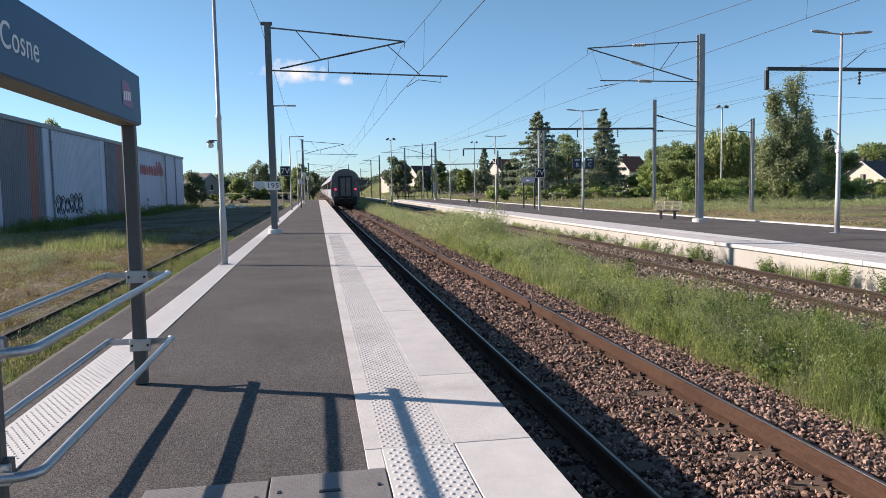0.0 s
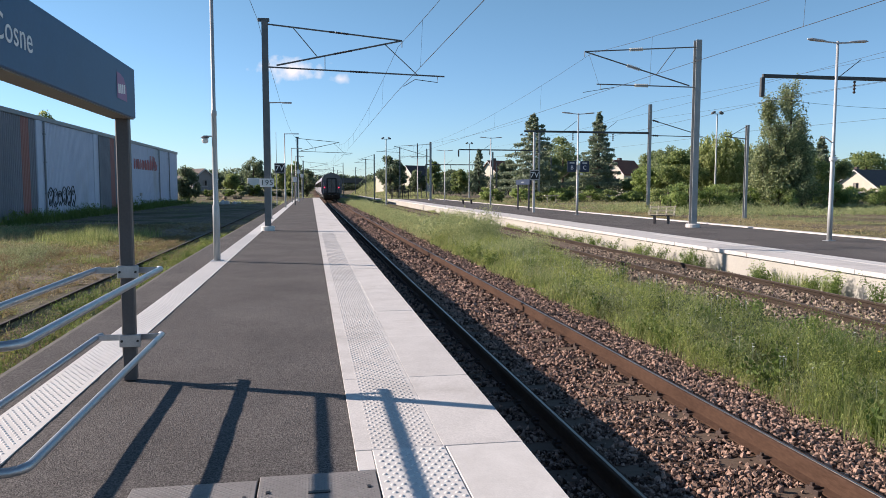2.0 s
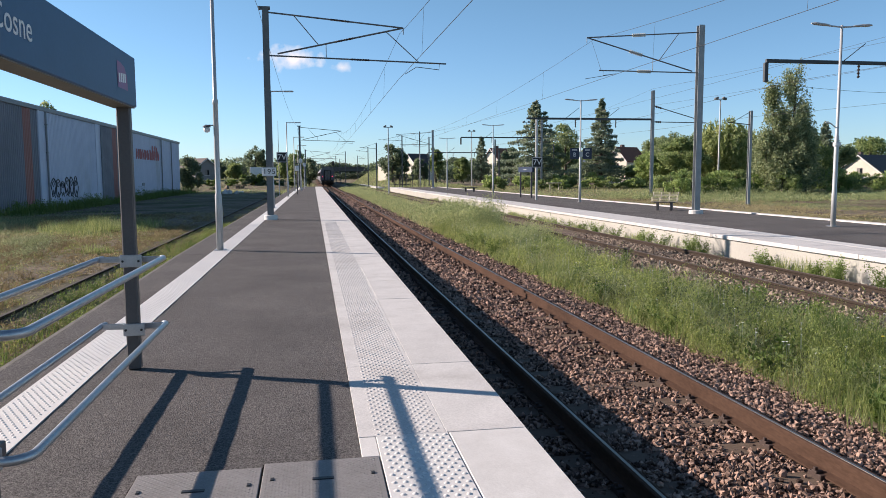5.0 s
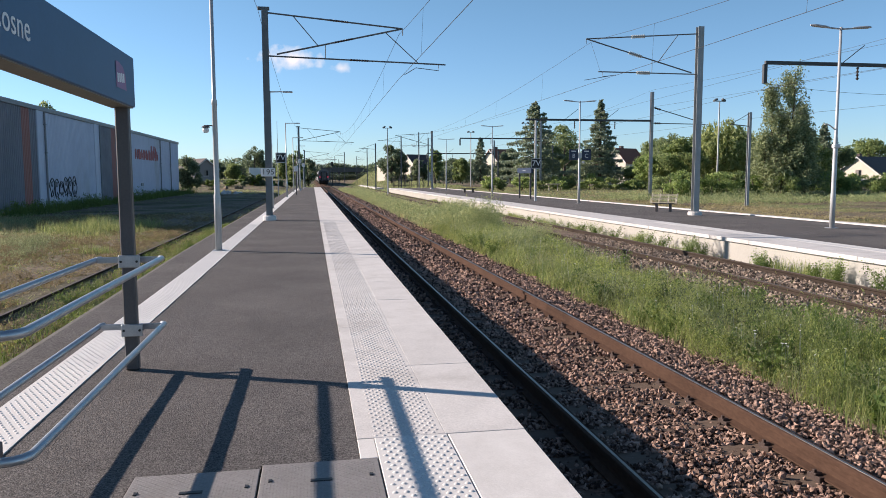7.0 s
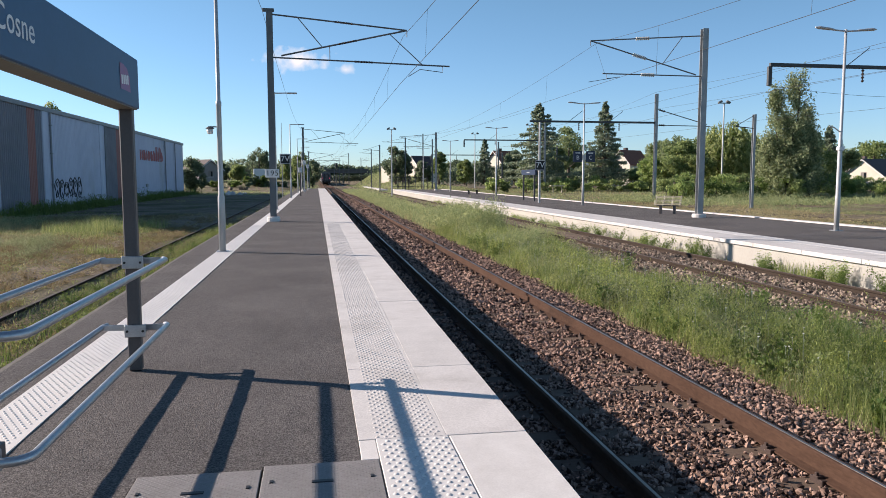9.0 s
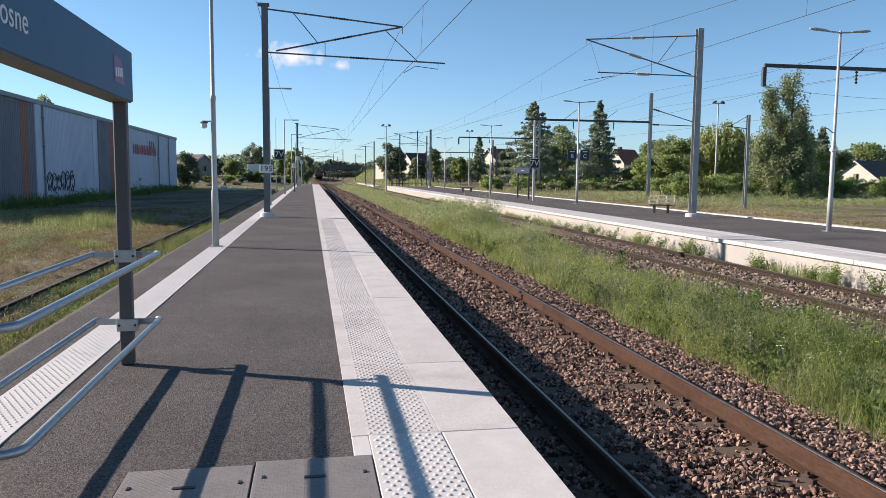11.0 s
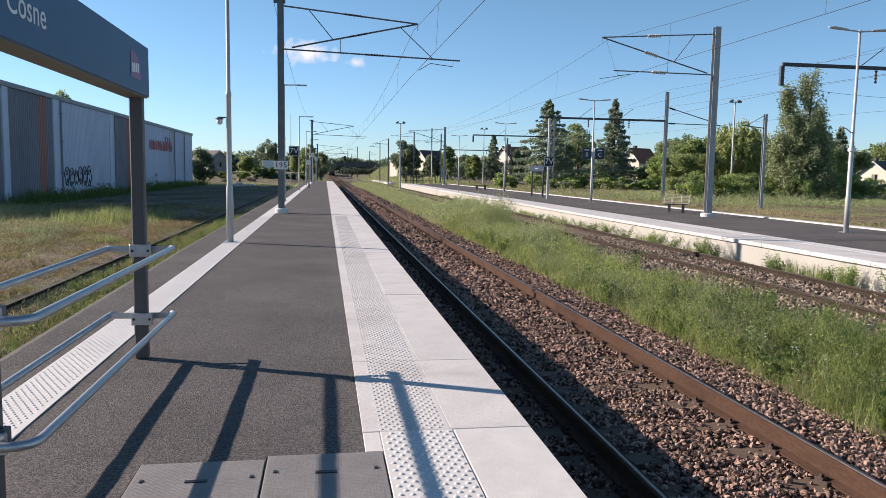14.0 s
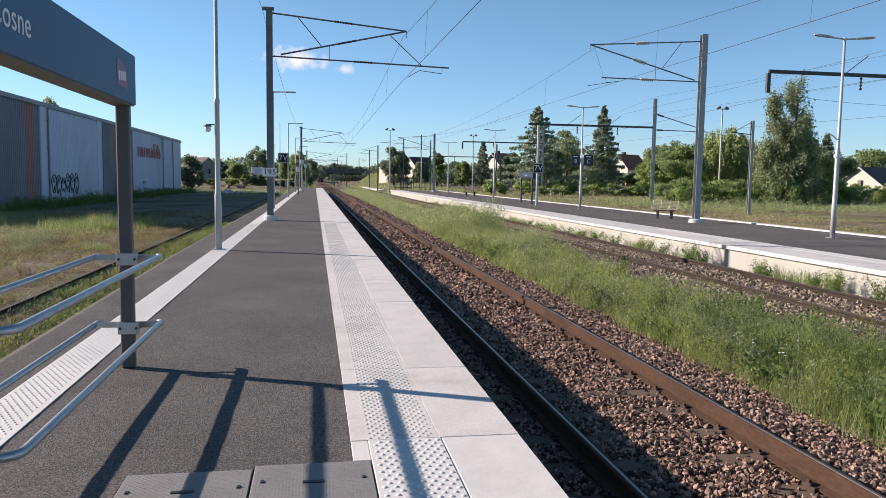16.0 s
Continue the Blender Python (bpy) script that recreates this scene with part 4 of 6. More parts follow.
# ---- other masts and lattice portals beyond the island platform ----
def make_portal(x0, x1, y, z, base, arm_down, label):
    e = thing("portal", x1, y, base, label, "railway portal", "portals over the sidings")
    bm = bmesh.new()
    box(bm, -0.12, 0.12, -0.12, -0.10, 0, z - base + 2.4)
    box(bm, -0.12, 0.12, 0.10, 0.12, 0, z - base + 2.4)
    box(bm, -0.012, 0.012, -0.1, 0.1, 0, z - base + 2.4)
    part("column", bm, MASTLIGHT, e)
    part("beam", boxed(x0 - x1, -0.12, -0.07, 0.07, z - base - 0.08, z - base + 0.08, 0.01), MASTDARK, e, "dark horizontal beam")
    if arm_down:
        part("drop_post", boxed(x0 - x1 - 0.09, x0 - x1 + 0.09, -0.08, 0.08, z - base - 0.95, z - base - 0.081, 0.01), MASTDARK, e)
    k = 0
    for xx in (x0 + (x1 - x0) * 0.3, x0 + (x1 - x0) * 0.62):
        part("tie_rod", tubed([(xx - x1, 0, z - base), (xx - x1 + 1.2, 0, z - base + 0.9)], 0.02, 5), MASTDARK, e)
        bm = bmesh.new()
        pts, rs = [], []
        for q in range(4):
            for dz, r in ((0, 0.03), (0.05, 0.075), (0.12, 0.03)):
                pts.append((xx - x1 + 0.9, 0, z - base - 0.1 - q * 0.16 - dz))
                rs.append(r)
        tube(bm, pts, rs, 8)
        part("insulator", bm, INSUL, e)
    return e


MASTDARK = mat("dark_mast_steel", (0.055, 0.062, 0.068), (0.09, 0.095, 0.10), rough=0.6, metal=0.4)
make_portal(20.58, 33.5, 32, 6.58, -0.55, True, "dark steel portal beam over the sidings with a hanging end post")
p2 = make_portal(17.3, 28.3, 60, 6.05, -0.4, False, "steel mast with a dark cross beam over the sidings")
for a, b in (((0, 7.6), (4.6, 6.35)), ((0, 6.25), (4.9, 6.2))):
    part("side_arm", tubed([(a[0], 0, a[1]), (b[0], 0, b[1])], 0.035, 6), MASTDARK, p2)
    bm = bmesh.new()
    tube(bm, [(0.25 + q * 0.09, 0, a[1] + (b[1] - a[1]) * (0.25 + q * 0.09) / b[0]) for q in range(7)], [0.04, 0.10] * 3 + [0.04], 8)
    part("insulator", bm, INSUL, p2)
make_portal(19.7, 31.0, 100, 6.55, -0.2, True, "distant dark portal beam over the sidings")
make_portal(20.5, 33.0, 135, 5.6, -0.2, True, "distant dark portal beam over the sidings")


def cross_wire(x0, x1, y0, y1, z, z1, name="span_wire"):
    e = thing(name, x0, y0, z, "thin dark wire of the sidings' overhead line", "overhead wire", "wires over the sidings")
    n = 14
    L = [(0 + (x1 - x0) * k / n, (y1 - y0) * k / n, (z1 - z) * k / n - 1.2 * (k / n) * (1 - k / n)) for k in range(n + 1)]
    part("wire", tubed(L, 0.0075, 5), WIRE, e)


for x0, x1, y0, y1, z, z1 in ((22.1, 24.5, 32, 100, 5.7, 5.6), (22.1, 21.8, 32, -20, 5.7, 5.7), (28.3, 34, 60, -10, 8.6, 8.8), (28.3, 38, 60, 135, 8.6, 8.0), (28.0, 31, 45, -15, 5.1, 5.2),
                              (28.0, 24, 45, 100, 5.1, 5.6), (28.3, 34, 60, 0, 7.2, 7.8), (13, 17.3, 100, 60, 6.9, 6.9), (24.5, 27, 100, 32, 6.9, 7.9), (20.8, 33, 32.2, 32.2, 5.65, 5.45)):
    cross_wire(x0, x1, y0, y1, z, z1)


def plain_mast(x, y, base, top, label, arm=0.0):
    e = thing("mast", x, y, base, label, "railway mast", "masts of the sidings")
    h = top - base
    bm = bmesh.new()
    box(bm, -0.085, 0.085, -0.11, -0.09, 0, h)
    box(bm, -0.085, 0.085, 0.09, 0.11, 0, h)
    box(bm, -0.012, 0.012, -0.09, 0.09, 0, h)
    part("column", bm, MASTGREY if y > 100 else MASTLIGHT, e)
    if arm:
        part("arm", tubed([(0, 0, h - 0.9), (arm, 0, h - 0.75)], 0.03, 6), MASTDARK, e)
        part("tie", tubed([(0, 0, h - 0.05), (arm * 0.8, 0, h - 0.75)], 0.02, 6), MASTDARK, e)


plain_mast(28.0, 45, -0.6, 5.5, "slim grey siding mast with a short arm", -1.6)
for x, y, b, t, a in ((9.8, 118, -0.7, 6.6, -2.6), (15.0, 128, -0.6, 8.3, -4.0), (18.6, 132, -0.5, 9.2, 0), (19.5, 127, -0.5, 8.0, 0), (11.5, 160, -0.8, 7.5, -2.5), (8.0, 190, -0.7, 7.6, -2.5),
                      (6.8, 230, -0.7, 7.6, -3), (12.5, 215, -0.8, 7.2, 2), (36.0, 110, -0.2, 6.2, 0), (27.5, 110, -0.2, 5.2, 0), (9.0, 260, -0.8, 7.4, 2), (7.0, 300, -0.8, 7.4, -2)):
    plain_mast(x, y, b, t, "distant grey railway mast among the tracks", a)


def floodlight(x, y, base, top):
    e = thing("floodlight_mast", x, y, base, "tall slim yard light mast with two floodlights on top", "lamp post", "yard light masts")
    h = top - base
    part("pole", tubed([(0, 0, 0), (0, 0, h)], [0.10, 0.06], 8), LAMPGREY, e)
    part("crossbar", tubed([(-0.45, 0, h), (0.45, 0, h)], 0.03, 6), MASTGREY, e)
    for s in (-1, 1):
        bm = boxed(0.4 * s - 0.2, 0.4 * s + 0.2, -0.15, 0.15, h + 0.02, h + 0.22, 0.04)
        bmesh.ops.rotate(bm, cent=(0.4 * s, 0, h + 0.1), matrix=Matrix.Rotation(0.5 * s, 3, "Y"), verts=bm.verts)
        part("floodlight", bm, MASTGREY, e)


floodlight(9.4, 95, -0.8, 7.5)
floodlight(37.9, 66, -0.5, 8.4)
floodlight(31.7, 110, -0.2, 9.3)
floodlight(25.0, 118, -0.2, 8.4)

# small posts and a bin at the far end of the near platform
for x, y, h, m in ((-1.26, 61, 2.3, DARKPOST), (-1.2, 76, 3.2, LAMPGREY), (-1.0, 88, 3.0, LAMPGREY)):
    e = thing("post", x, y, 0, "slim post with a small white box on the platform", "post")
    part("pole", tubed([(0, 0, 0), (0, 0, h)], 0.05, 8), m, e)
    part("box", boxed(-0.16, 0.16, -0.09, 0.06, h - 0.45, h - 0.05, 0.02), WHITE, e)

# railing across the far end of the island platform
fence = thing("fence", 12.0, 120.7, TOP2, "dark metal railing across the platform end", "fence")
for k in range(7):
    part("fence_post", tubed([(k * 0.95, 0, 0), (k * 0.95, 0, 1.9)], 0.045, 6), MASTDARK, fence)
for z in (0.4, 1.1, 1.8):
    part("rail", tubed([(0, 0, z), (5.7, 0, z)], 0.03, 6), MASTDARK, fence)

pole = thing("pole", -3.5, 80, -0.66, "very slim tall aerial pole beside the siding", "pole")
part("shaft", tubed([(0, 0, 0), (0, 0, 7.8)], [0.05, 0.02], 6), LAMPGREY, pole)

seat = thing("bench", 28.9, 88, -0.34, "pale old bench standing in the grass", "bench")
part("seat", boxed(-0.9, 0.9, -0.25, 0.25, 0.75, 0.87, 0.02), BEIGE, seat)
for sx in (-0.55, 0.55):
    part("leg", tubed([(sx, -0.2, 0), (sx, 0.0, 0.75)], 0.06, 6), BEIGE, seat)

# ---- the departing train ----
COACH = mat("coach_grey_paint", (0.34, 0.34, 0.37), (0.42, 0.42, 0.45), rough=0.4, scale=0.8, fine=8, spot=(0.15, 0.15, 0.155))
COACHEND = mat("coach_end_paint", (0.085, 0.088, 0.105), (0.12, 0.123, 0.14), rough=0.5, scale=1.5, fine=12, spot=(0.04, 0.04, 0.045))
COACHRED = mat("coach_red_stripe", (0.22, 0.05, 0.07), (0.18, 0.05, 0.08), rough=0.45)
ROOFGREY = mat("coach_roof", (0.12, 0.12, 0.125), (0.17, 0.17, 0.17), rough=0.6, scale=1, fine=8)
GLASS = mat("dark_window_glass", (0.015, 0.018, 0.022), (0.02, 0.024, 0.03), rough=0.08)
UNDER = mat("underframe", (0.02, 0.019, 0.018), (0.035, 0.03, 0.028), rough=0.85)
TAIL = mat("red_tail_light", (0.5, 0.02, 0.03), (0.5, 0.02, 0.03), rough=0.3, emit=((1.0, 0.05, 0.12), 1.5))
BELLOWS = mat("gangway_rubber", (0.018, 0.018, 0.02), (0.03, 0.03, 0.03), rough=0.8)


def coach_section():
    pts = [(-1.30, 1.00), (1.30, 1.00), (1.41, 1.35), (1.41, 2.2), (1.36, 2.95)]
    pts += [(1.36 - 1.36 * (1 - math.cos(a)), 2.95 + 1.05 * math.sin(a)) for a in (0.35, 0.65, 0.95, 1.25, 1.5708)]
    pts += [(-x, z) for x, z in pts[-2:4:-1]] + [(-1.36, 2.95), (-1.41, 2.2), (-1.41, 1.35)]
    return pts


def make_coach(k, train):
    y0 = k * 26.4
    c = part("coach", sweep(bmesh.new(), coach_section(), y0, y0 + 25.9), COACH, train, "grey passenger coach with dark windows")
    for s in (-1, 1):
        for j in range(10):
            part("window", boxed(s * 1.418 - 0.012, s * 1.418 + 0.012, y0 + 2.6 + j * 2.15, y0 + 4.0 + j * 2.15, 2.0, 2.85), GLASS, c)
        part("stripe", boxed(s * 1.416 - 0.008, s * 1.416 + 0.008, y0 + 0.3, y0 + 1.6, 1.3, 3.0), COACHRED, c)
    part("underframe", boxed(-1.15, 1.15, y0 + 0.6, y0 + 25.4, 0.55, 0.995), UNDER, c)
    for yb in (y0 + 3.6, y0 + 22.3):
        part("bogie", boxed(-1.15, 1.15, yb - 1.7, yb + 1.7, 0.28, 0.55, 0.05), UNDER, c)
        for yw in (yb - 1.28, yb + 1.28):
            for s in (-1, 1):
                bm = bmesh.new()
                tube(bm, [(s * 0.69, yw, 0.46), (s * 0.82, yw, 0.46)], 0.46, 18)
                part("wheel", bm, UNDER, c)
    return c


def make_train():
    t = thing("passenger_train", AXIS1, 79, RAIL, "departing grey passenger train with two red tail lights", "train")
    last = None
    for k in range(6):
        c = make_coach(k, t)
        last = last or c
    # the rear end: frame, gangway doors with two tall panes, buffers, lights
    part("end_wall", sweep(bmesh.new(), [(x * 0.985, z * 0.997 + 0.004) for x, z in coach_section()], -0.06, -0.004), COACHEND, last, "dark grimy coach end")
    part("roof_rim", sweep(bmesh.new(), [(x, z) for x, z in coach_section() if z > 2.9], -0.10, -0.062), ROOFGREY, last)
    g = part("gangway", boxed(-0.68, 0.68, -0.30, -0.064, 1.15, 3.30, 0.06), BELLOWS, last, "dark rubber gangway surround")
    for s in (-1, 1):
        d = part("gangway_door", boxed(s * 0.265 - 0.24, s * 0.265 + 0.24, -0.325, -0.304, 1.30, 3.12, 0.01), COACHEND2, last, "grey gangway door leaf")
        part("pane", boxed(s * 0.265 - 0.13, s * 0.265 + 0.13, -0.332, -0.326, 1.95, 2.95), PANE, d)
        part("tail_light", tubed([(s * 0.98, -0.07, 1.98), (s * 0.98, -0.15, 1.98)], 0.10, 14), TAIL, last, "glowing red tail light")
        part("buffer", tubed([(s * 0.875, -0.06, 1.06), (s * 0.875, -0.55, 1.06), (s * 0.875, -0.56, 1.06), (s * 0.875, -0.62, 1.06)], [0.11, 0.11, 0.24, 0.24], 14), UNDER, last)
        part("step", boxed(s * 1.2 - 0.16, s * 1.2 + 0.16, -0.3, -0.07, 0.50, 0.56), UNDER, last)
        part("handrail", tubed([(s * 1.12, -0.12, 1.3), (s * 1.12, -0.12, 2.7)], 0.02, 6), LAMPGREY, last)
    part("coupling", boxed(-0.12, 0.12, -0.4, -0.06, 0.75, 1.1, 0.03), UNDER, last)
    part("pipe", tubed([(-0.35, -0.08, 1.0), (-0.38, -0.3, 0.85), (-0.33, -0.35, 0.6)], 0.035, 6), UNDER, last)
    part("pipe", tubed([(0.35, -0.08, 1.0), (0.38, -0.3, 0.85), (0.33, -0.35, 0.6)], 0.035, 6), UNDER, last)
    return t


COACHEND2 = mat("gangway_door_paint", (0.085, 0.085, 0.092), (0.115, 0.115, 0.12), rough=0.5)
PANE = mat("gangway_pane", (0.05, 0.055, 0.065), (0.07, 0.075, 0.09), rough=0.15)
TRAIN = make_train()

# ---- plants ----
BARK = mat("bark", (0.085, 0.065, 0.05), (0.15, 0.12, 0.095), rough=0.9, scale=3, fine=20, bump=0.5, stretch=(2, 2, 0.4))
LEAF_MID = leafy("broad_leaves", (0.125, 0.185, 0.068), (0.32, 0.39, 0.155), 0.5)
LEAF_DARK = leafy("dark_leaves", (0.135, 0.19, 0.092), (0.31, 0.375, 0.175), 0.5)
LEAF_FIR = leafy("fir_needles", (0.15, 0.20, 0.14), (0.32, 0.38, 0.255), 0.45)
LEAF_WILLOW = leafy("willow_leaves", (0.20, 0.26, 0.09), (0.38, 0.43, 0.195), 0.55)
LEAF_POPLAR = leafy("poplar_leaves", (0.165, 0.215, 0.11), (0.38, 0.43, 0.235), 0.46)
LEAF_BUSH = leafy("bush_leaves", (0.165, 0.25, 0.075), (0.37, 0.46, 0.17), 0.52)

FARLEAF = leafy("distant_leaves", (0.090, 0.130, 0.080), (0.21, 0.265, 0.15), 0.45)
# leaf colour darkened as if in shade; some dark weeds use it too
SHADELEAF = leafy("shade_dark_leaves", (0.030, 0.050, 0.030), (0.080, 0.110, 0.060), 0.3)


def leaves_mesh(name, C, size, material, parent, rng, long=1.0, droop=0.0, up=0.0, tri=False):
    """Many small folded leaves at the places C, each its own island."""
    n = len(C)
    d = rng.normal(size=(n, 3))
    d[:, 2] += up - droop
    d /= np.linalg.norm(d, axis=1)[:, None]
    w = np.cross(d, rng.normal(size=(n, 3)))
    w /= np.linalg.norm(w, axis=1)[:, None]
    s = (size * rng.uniform(0.6, 1.4, n))[:, None]
    if tri:
        V = np.stack([C - d * s * long, C + d * s * long + w * s * 0.55, C + d * s * long * 0.8 - w * s * 0.55], 1).reshape(-1, 3)
        return tagged(soup(name, V, np.arange(3 * n).reshape(-1, 3), material, parent), kind="stuff")
    V = np.stack([C - d * s * long, C + w * s * 0.55, C + d * s * long, C - w * s * 0.55], 1).reshape(-1, 3)
    F = np.arange(4 * n).reshape(-1, 4)
    return tagged(soup(name, V, F, material, parent), kind="stuff")


def trunk_mesh(h, r, rng, limbs=7, spread=0.5, lean=0.03):
    bm = bmesh.new()
    pts, rs = [], []
    for k in range(6):
        u = k / 5
        pts.append((lean * h * u * rng.uniform(-1, 1), lean * h * u * rng.uniform(-1, 1), h * u - 0.1))
        rs.append(r * (1.15 - 0.85 * u))
    tube(bm, pts, rs, 8)
    for k in range(limbs):
        u = rng.uniform(0.3, 0.9)
        a = 2 * math.pi * (k + rng.rand()) / limbs
        L = h * spread * rng.uniform(0.5, 1.0) * (1.2 - u)
        b = Vector((0, 0, h * u))
        tip = b + Vector((math.cos(a) * L, math.sin(a) * L, L * rng.uniform(0.4, 1.0)))
        tube(bm, [b, b.lerp(tip, 0.5) + Vector((0, 0, -0.05 * L)), tip], [r * 0.45 * (1.1 - u), r * 0.3 * (1.1 - u), r * 0.08], 6)
    return bm


def broad_tree(x, y, base, top, rx, material, seed, label, leaves=5000, leaf=0.22, trunk=0.25, clumps=46, group="trees beyond the sidings", name="tree", open_=0.8, sq=1.0):
    rng = np.random.RandomState(seed)
    h = top - base
    e = thing(name, x, y, base, label, "bush" if name == "bush" else "tree", group)
    part("trunk", trunk_mesh(h * 0.75, max(0.06, 0.028 * h), rng), BARK, e)
    zc, rz = h * (0.5 + trunk / 2), h * (0.5 - trunk / 2)
    q = rng.normal(size=(clumps, 3))
    q /= np.linalg.norm(q, axis=1)[:, None]
    q *= rng.uniform(0.35, 1.0, clumps)[:, None] ** 0.6
    cr = rng.uniform(0.16, 0.34, clumps)
    taper = 1 - 0.35 * np.clip(q[:, 2], 0, 1) * sq
    cc = np.c_[q[:, 0] * rx * 0.82 * taper, q[:, 1] * rx * 0.82 * taper, zc + q[:, 2] * rz * 0.84]
    leaves, leaf = int(leaves * 1.1), leaf * 0.86
    per = rng.multinomial(leaves, cr ** 2 / (cr ** 2).sum())
    P = []
    for c, r, k in zip(cc, cr, per):
        g = rng.normal(size=(k, 3))
        g /= np.linalg.norm(g, axis=1)[:, None]
        g *= (rng.uniform(0.2, 1.0, k)[:, None] ** open_)
        P.append(c + g * r * np.array([rx * 1.05, rx * 1.05, min(rz, rx) * 0.95]))
    P = np.concatenate(P)
    P[:, 2] = np.maximum(P[:, 2], 0.05)
    leaves_mesh("crown", P, leaf, material, e, rng, 1.0, tri=True)
    return e


def fir_tree(x, y, base, top, r, seed, label, n=60, leaf=0.28, material=None, skirt=0.08, ragged=0.35):
    rng = np.random.RandomState(seed)
    h = top - base
    e = thing("fir_tree", x, y, base, label, "tree", "conifers beyond the sidings")
    bm = tubed([(0, 0, -0.1), (0, 0, h * 0.5), (0, 0, h * 0.99)], [0.024 * h, 0.015 * h, 0.004 * h], 8)
    P = []
    for k in range(n):
        u = skirt + (1 - skirt) * (k / n) ** 0.9
        L = r * (1 - u) ** 0.8 * rng.uniform(1 - ragged, 1.12) + 0.12
        a = k * 2.4 + rng.uniform(-0.4, 0.4)
        z = u * h
        drop = L * rng.uniform(0.05, 0.28)
        tip = np.array([math.cos(a) * L, math.sin(a) * L, z - drop + 0.25 * L * (1 if u > 0.75 else 0.35)])
        root = np.array([0, 0, z])
        tube(bm, [root, tip], [0.05 + 0.01 * L, 0.012], 4)
        m = int(18 + 46 * L)
        t = rng.uniform(0.1, 1.0, m) ** 0.72
        side = np.array([-math.sin(a), math.cos(a), 0])
        wv = rng.normal(size=m) * 0.22 * L * (1.25 - t)
        pts = root + (tip - root) * t[:, None] + side * wv[:, None] - np.array([0, 0, 1.0]) * (np.abs(rng.normal(size=m)) * 0.20 + 0.02)[:, None]
        P.append(pts)
    part("trunk", bm, BARK, e)
    leaves_mesh("crown", np.concatenate(P), leaf * 0.55, material or LEAF_FIR, e, rng, 1.3, 0.5, tri=True)
    return e


def poplar(x, y, base, spires, seed, label):
    rng = np.random.RandomState(seed)
    e = thing("poplar_tree", x, y, base, label, "tree", "trees beyond the sidings")
    bm = bmesh.new()
    P = []
    for dx, dy, h, r in spires:
        tube(bm, [(dx * 0.35, dy * 0.3, -0.1), (dx * 0.8, dy * 0.8, h * 0.4), (dx, dy, h * 0.97)], [0.022 * h, 0.013 * h, 0.003 * h], 8)
        for k in range(64):
            u = rng.uniform(0.10, 0.985)
            a = rng.uniform(0, 6.28)
            w = r * (0.22 + 1.45 * (1 - u) ** 0.8 * min(1, u * 5 + 0.3))
            b = np.array([dx * (0.35 + 0.65 * u), dy * u, h * (u - 0.07)])
            tip = b + np.array([math.cos(a) * w, math.sin(a) * w, 0.12 * h * rng.uniform(0.6, 1.1)])
            tube(bm, [b, tip], [0.016, 0.005], 3)
            m = 104
            t = rng.uniform(0.2, 1.05, m)
            P.append(b + (tip - b) * t[:, None] + rng.normal(size=(m, 3)) * np.array([0.20, 0.20, 0.30]))
    part("trunk", bm, BARK, e)
    P = np.concatenate(P)
    P[:, 2] = np.maximum(P[:, 2], 0.1)
    leaves_mesh("crown", P, 0.105, LEAF_POPLAR, e, rng, 1.0, tri=True)
    return e


def willow(x, y, base, top, r, seed, label):
    rng = np.random.RandomState(seed)
    h = top - base
    e = thing("willow_tree", x, y, base, label, "tree", "trees beyond the sidings")
    part("trunk", trunk_mesh(h * 0.75, 0.25, rng, 9, 0.6), BARK, e)
    P = []
    for k in range(230):
        a, q = rng.uniform(0, 6.28), rng.uniform(0.1, 1.0) ** 0.6
        z = h * (1.0 - 0.42 * q ** 2) * rng.uniform(0.8, 1.0)
        L = h * rng.uniform(0.2, 0.55)
        m = int(L * 16)
        t = rng.uniform(0, 1, m)
        P.append(np.c_[math.cos(a) * r * q * (1 + 0.1 * t), math.sin(a) * r * q * (1 + 0.1 * t), np.maximum(0.2, z - L * t)] + rng.normal(size=(m, 3)) * 0.09)
    leaves_mesh("crown", np.concatenate(P), 0.13, LEAF_WILLOW, e, rng, 1.5, 1.2)
    return e


D = "dark green conifer with layered drooping branches"
fir_tree(31.7, 105, 0.2, 12.2, 6.6, 11, "broad dark green cedar with layered level boughs", 84, ragged=0.6)
fir_tree(41.6, 105, 0.2, 12.6, 4.2, 12, D, 95, ragged=0.55)
fir_tree(29.5, 131, 0.4, 8.4, 2.3, 14, D, 50)
fir_tree(61.0, 86, -0.2, 8.3, 4.6, 15, D, 56)
fir_tree(65.0, 87.5, -0.2, 8.2, 2.8, 17, D, 54)
fir_tree(52.5, 84, -0.2, 6.6, 2.6, 16, D, 46)
poplar(42.5, 62, -0.5, [(0.4, 0, 11.5, 1.9), (-1.75, 0.3, 10.1, 1.1), (1.4, 0.4, 8.2, 1.35), (-0.6, -0.7, 7.0, 1.6), (2.0, 0.2, 6.0, 1.6), (-2.6, 0.1, 5.6, 1.4)], 21, "tall leafy poplar with several pointed tops")
willow(41.6, 72, -0.5, 7.8, 3.2, 22, "pale green weeping willow in full leaf")
willow(46.0, 76, -0.5, 7.0, 3.0, 23, "pale green weeping willow in full leaf")
B = "leafy green broadleaf tree in summer foliage"
K = "dark green leafy tree beyond the sidings"
broad_tree(36.2, 70, -0.4, 5.2, 3.0, LEAF_MID, 31, B, 9000, 0.15)
broad_tree(34.0, 72, -0.4, 3.9, 2.2, LEAF_BUSH, 32, B, 6000, 0.14)
broad_tree(41.2, 82, -0.4, 6.3, 2.6, LEAF_DARK, 33, K, 6000, 0.16)
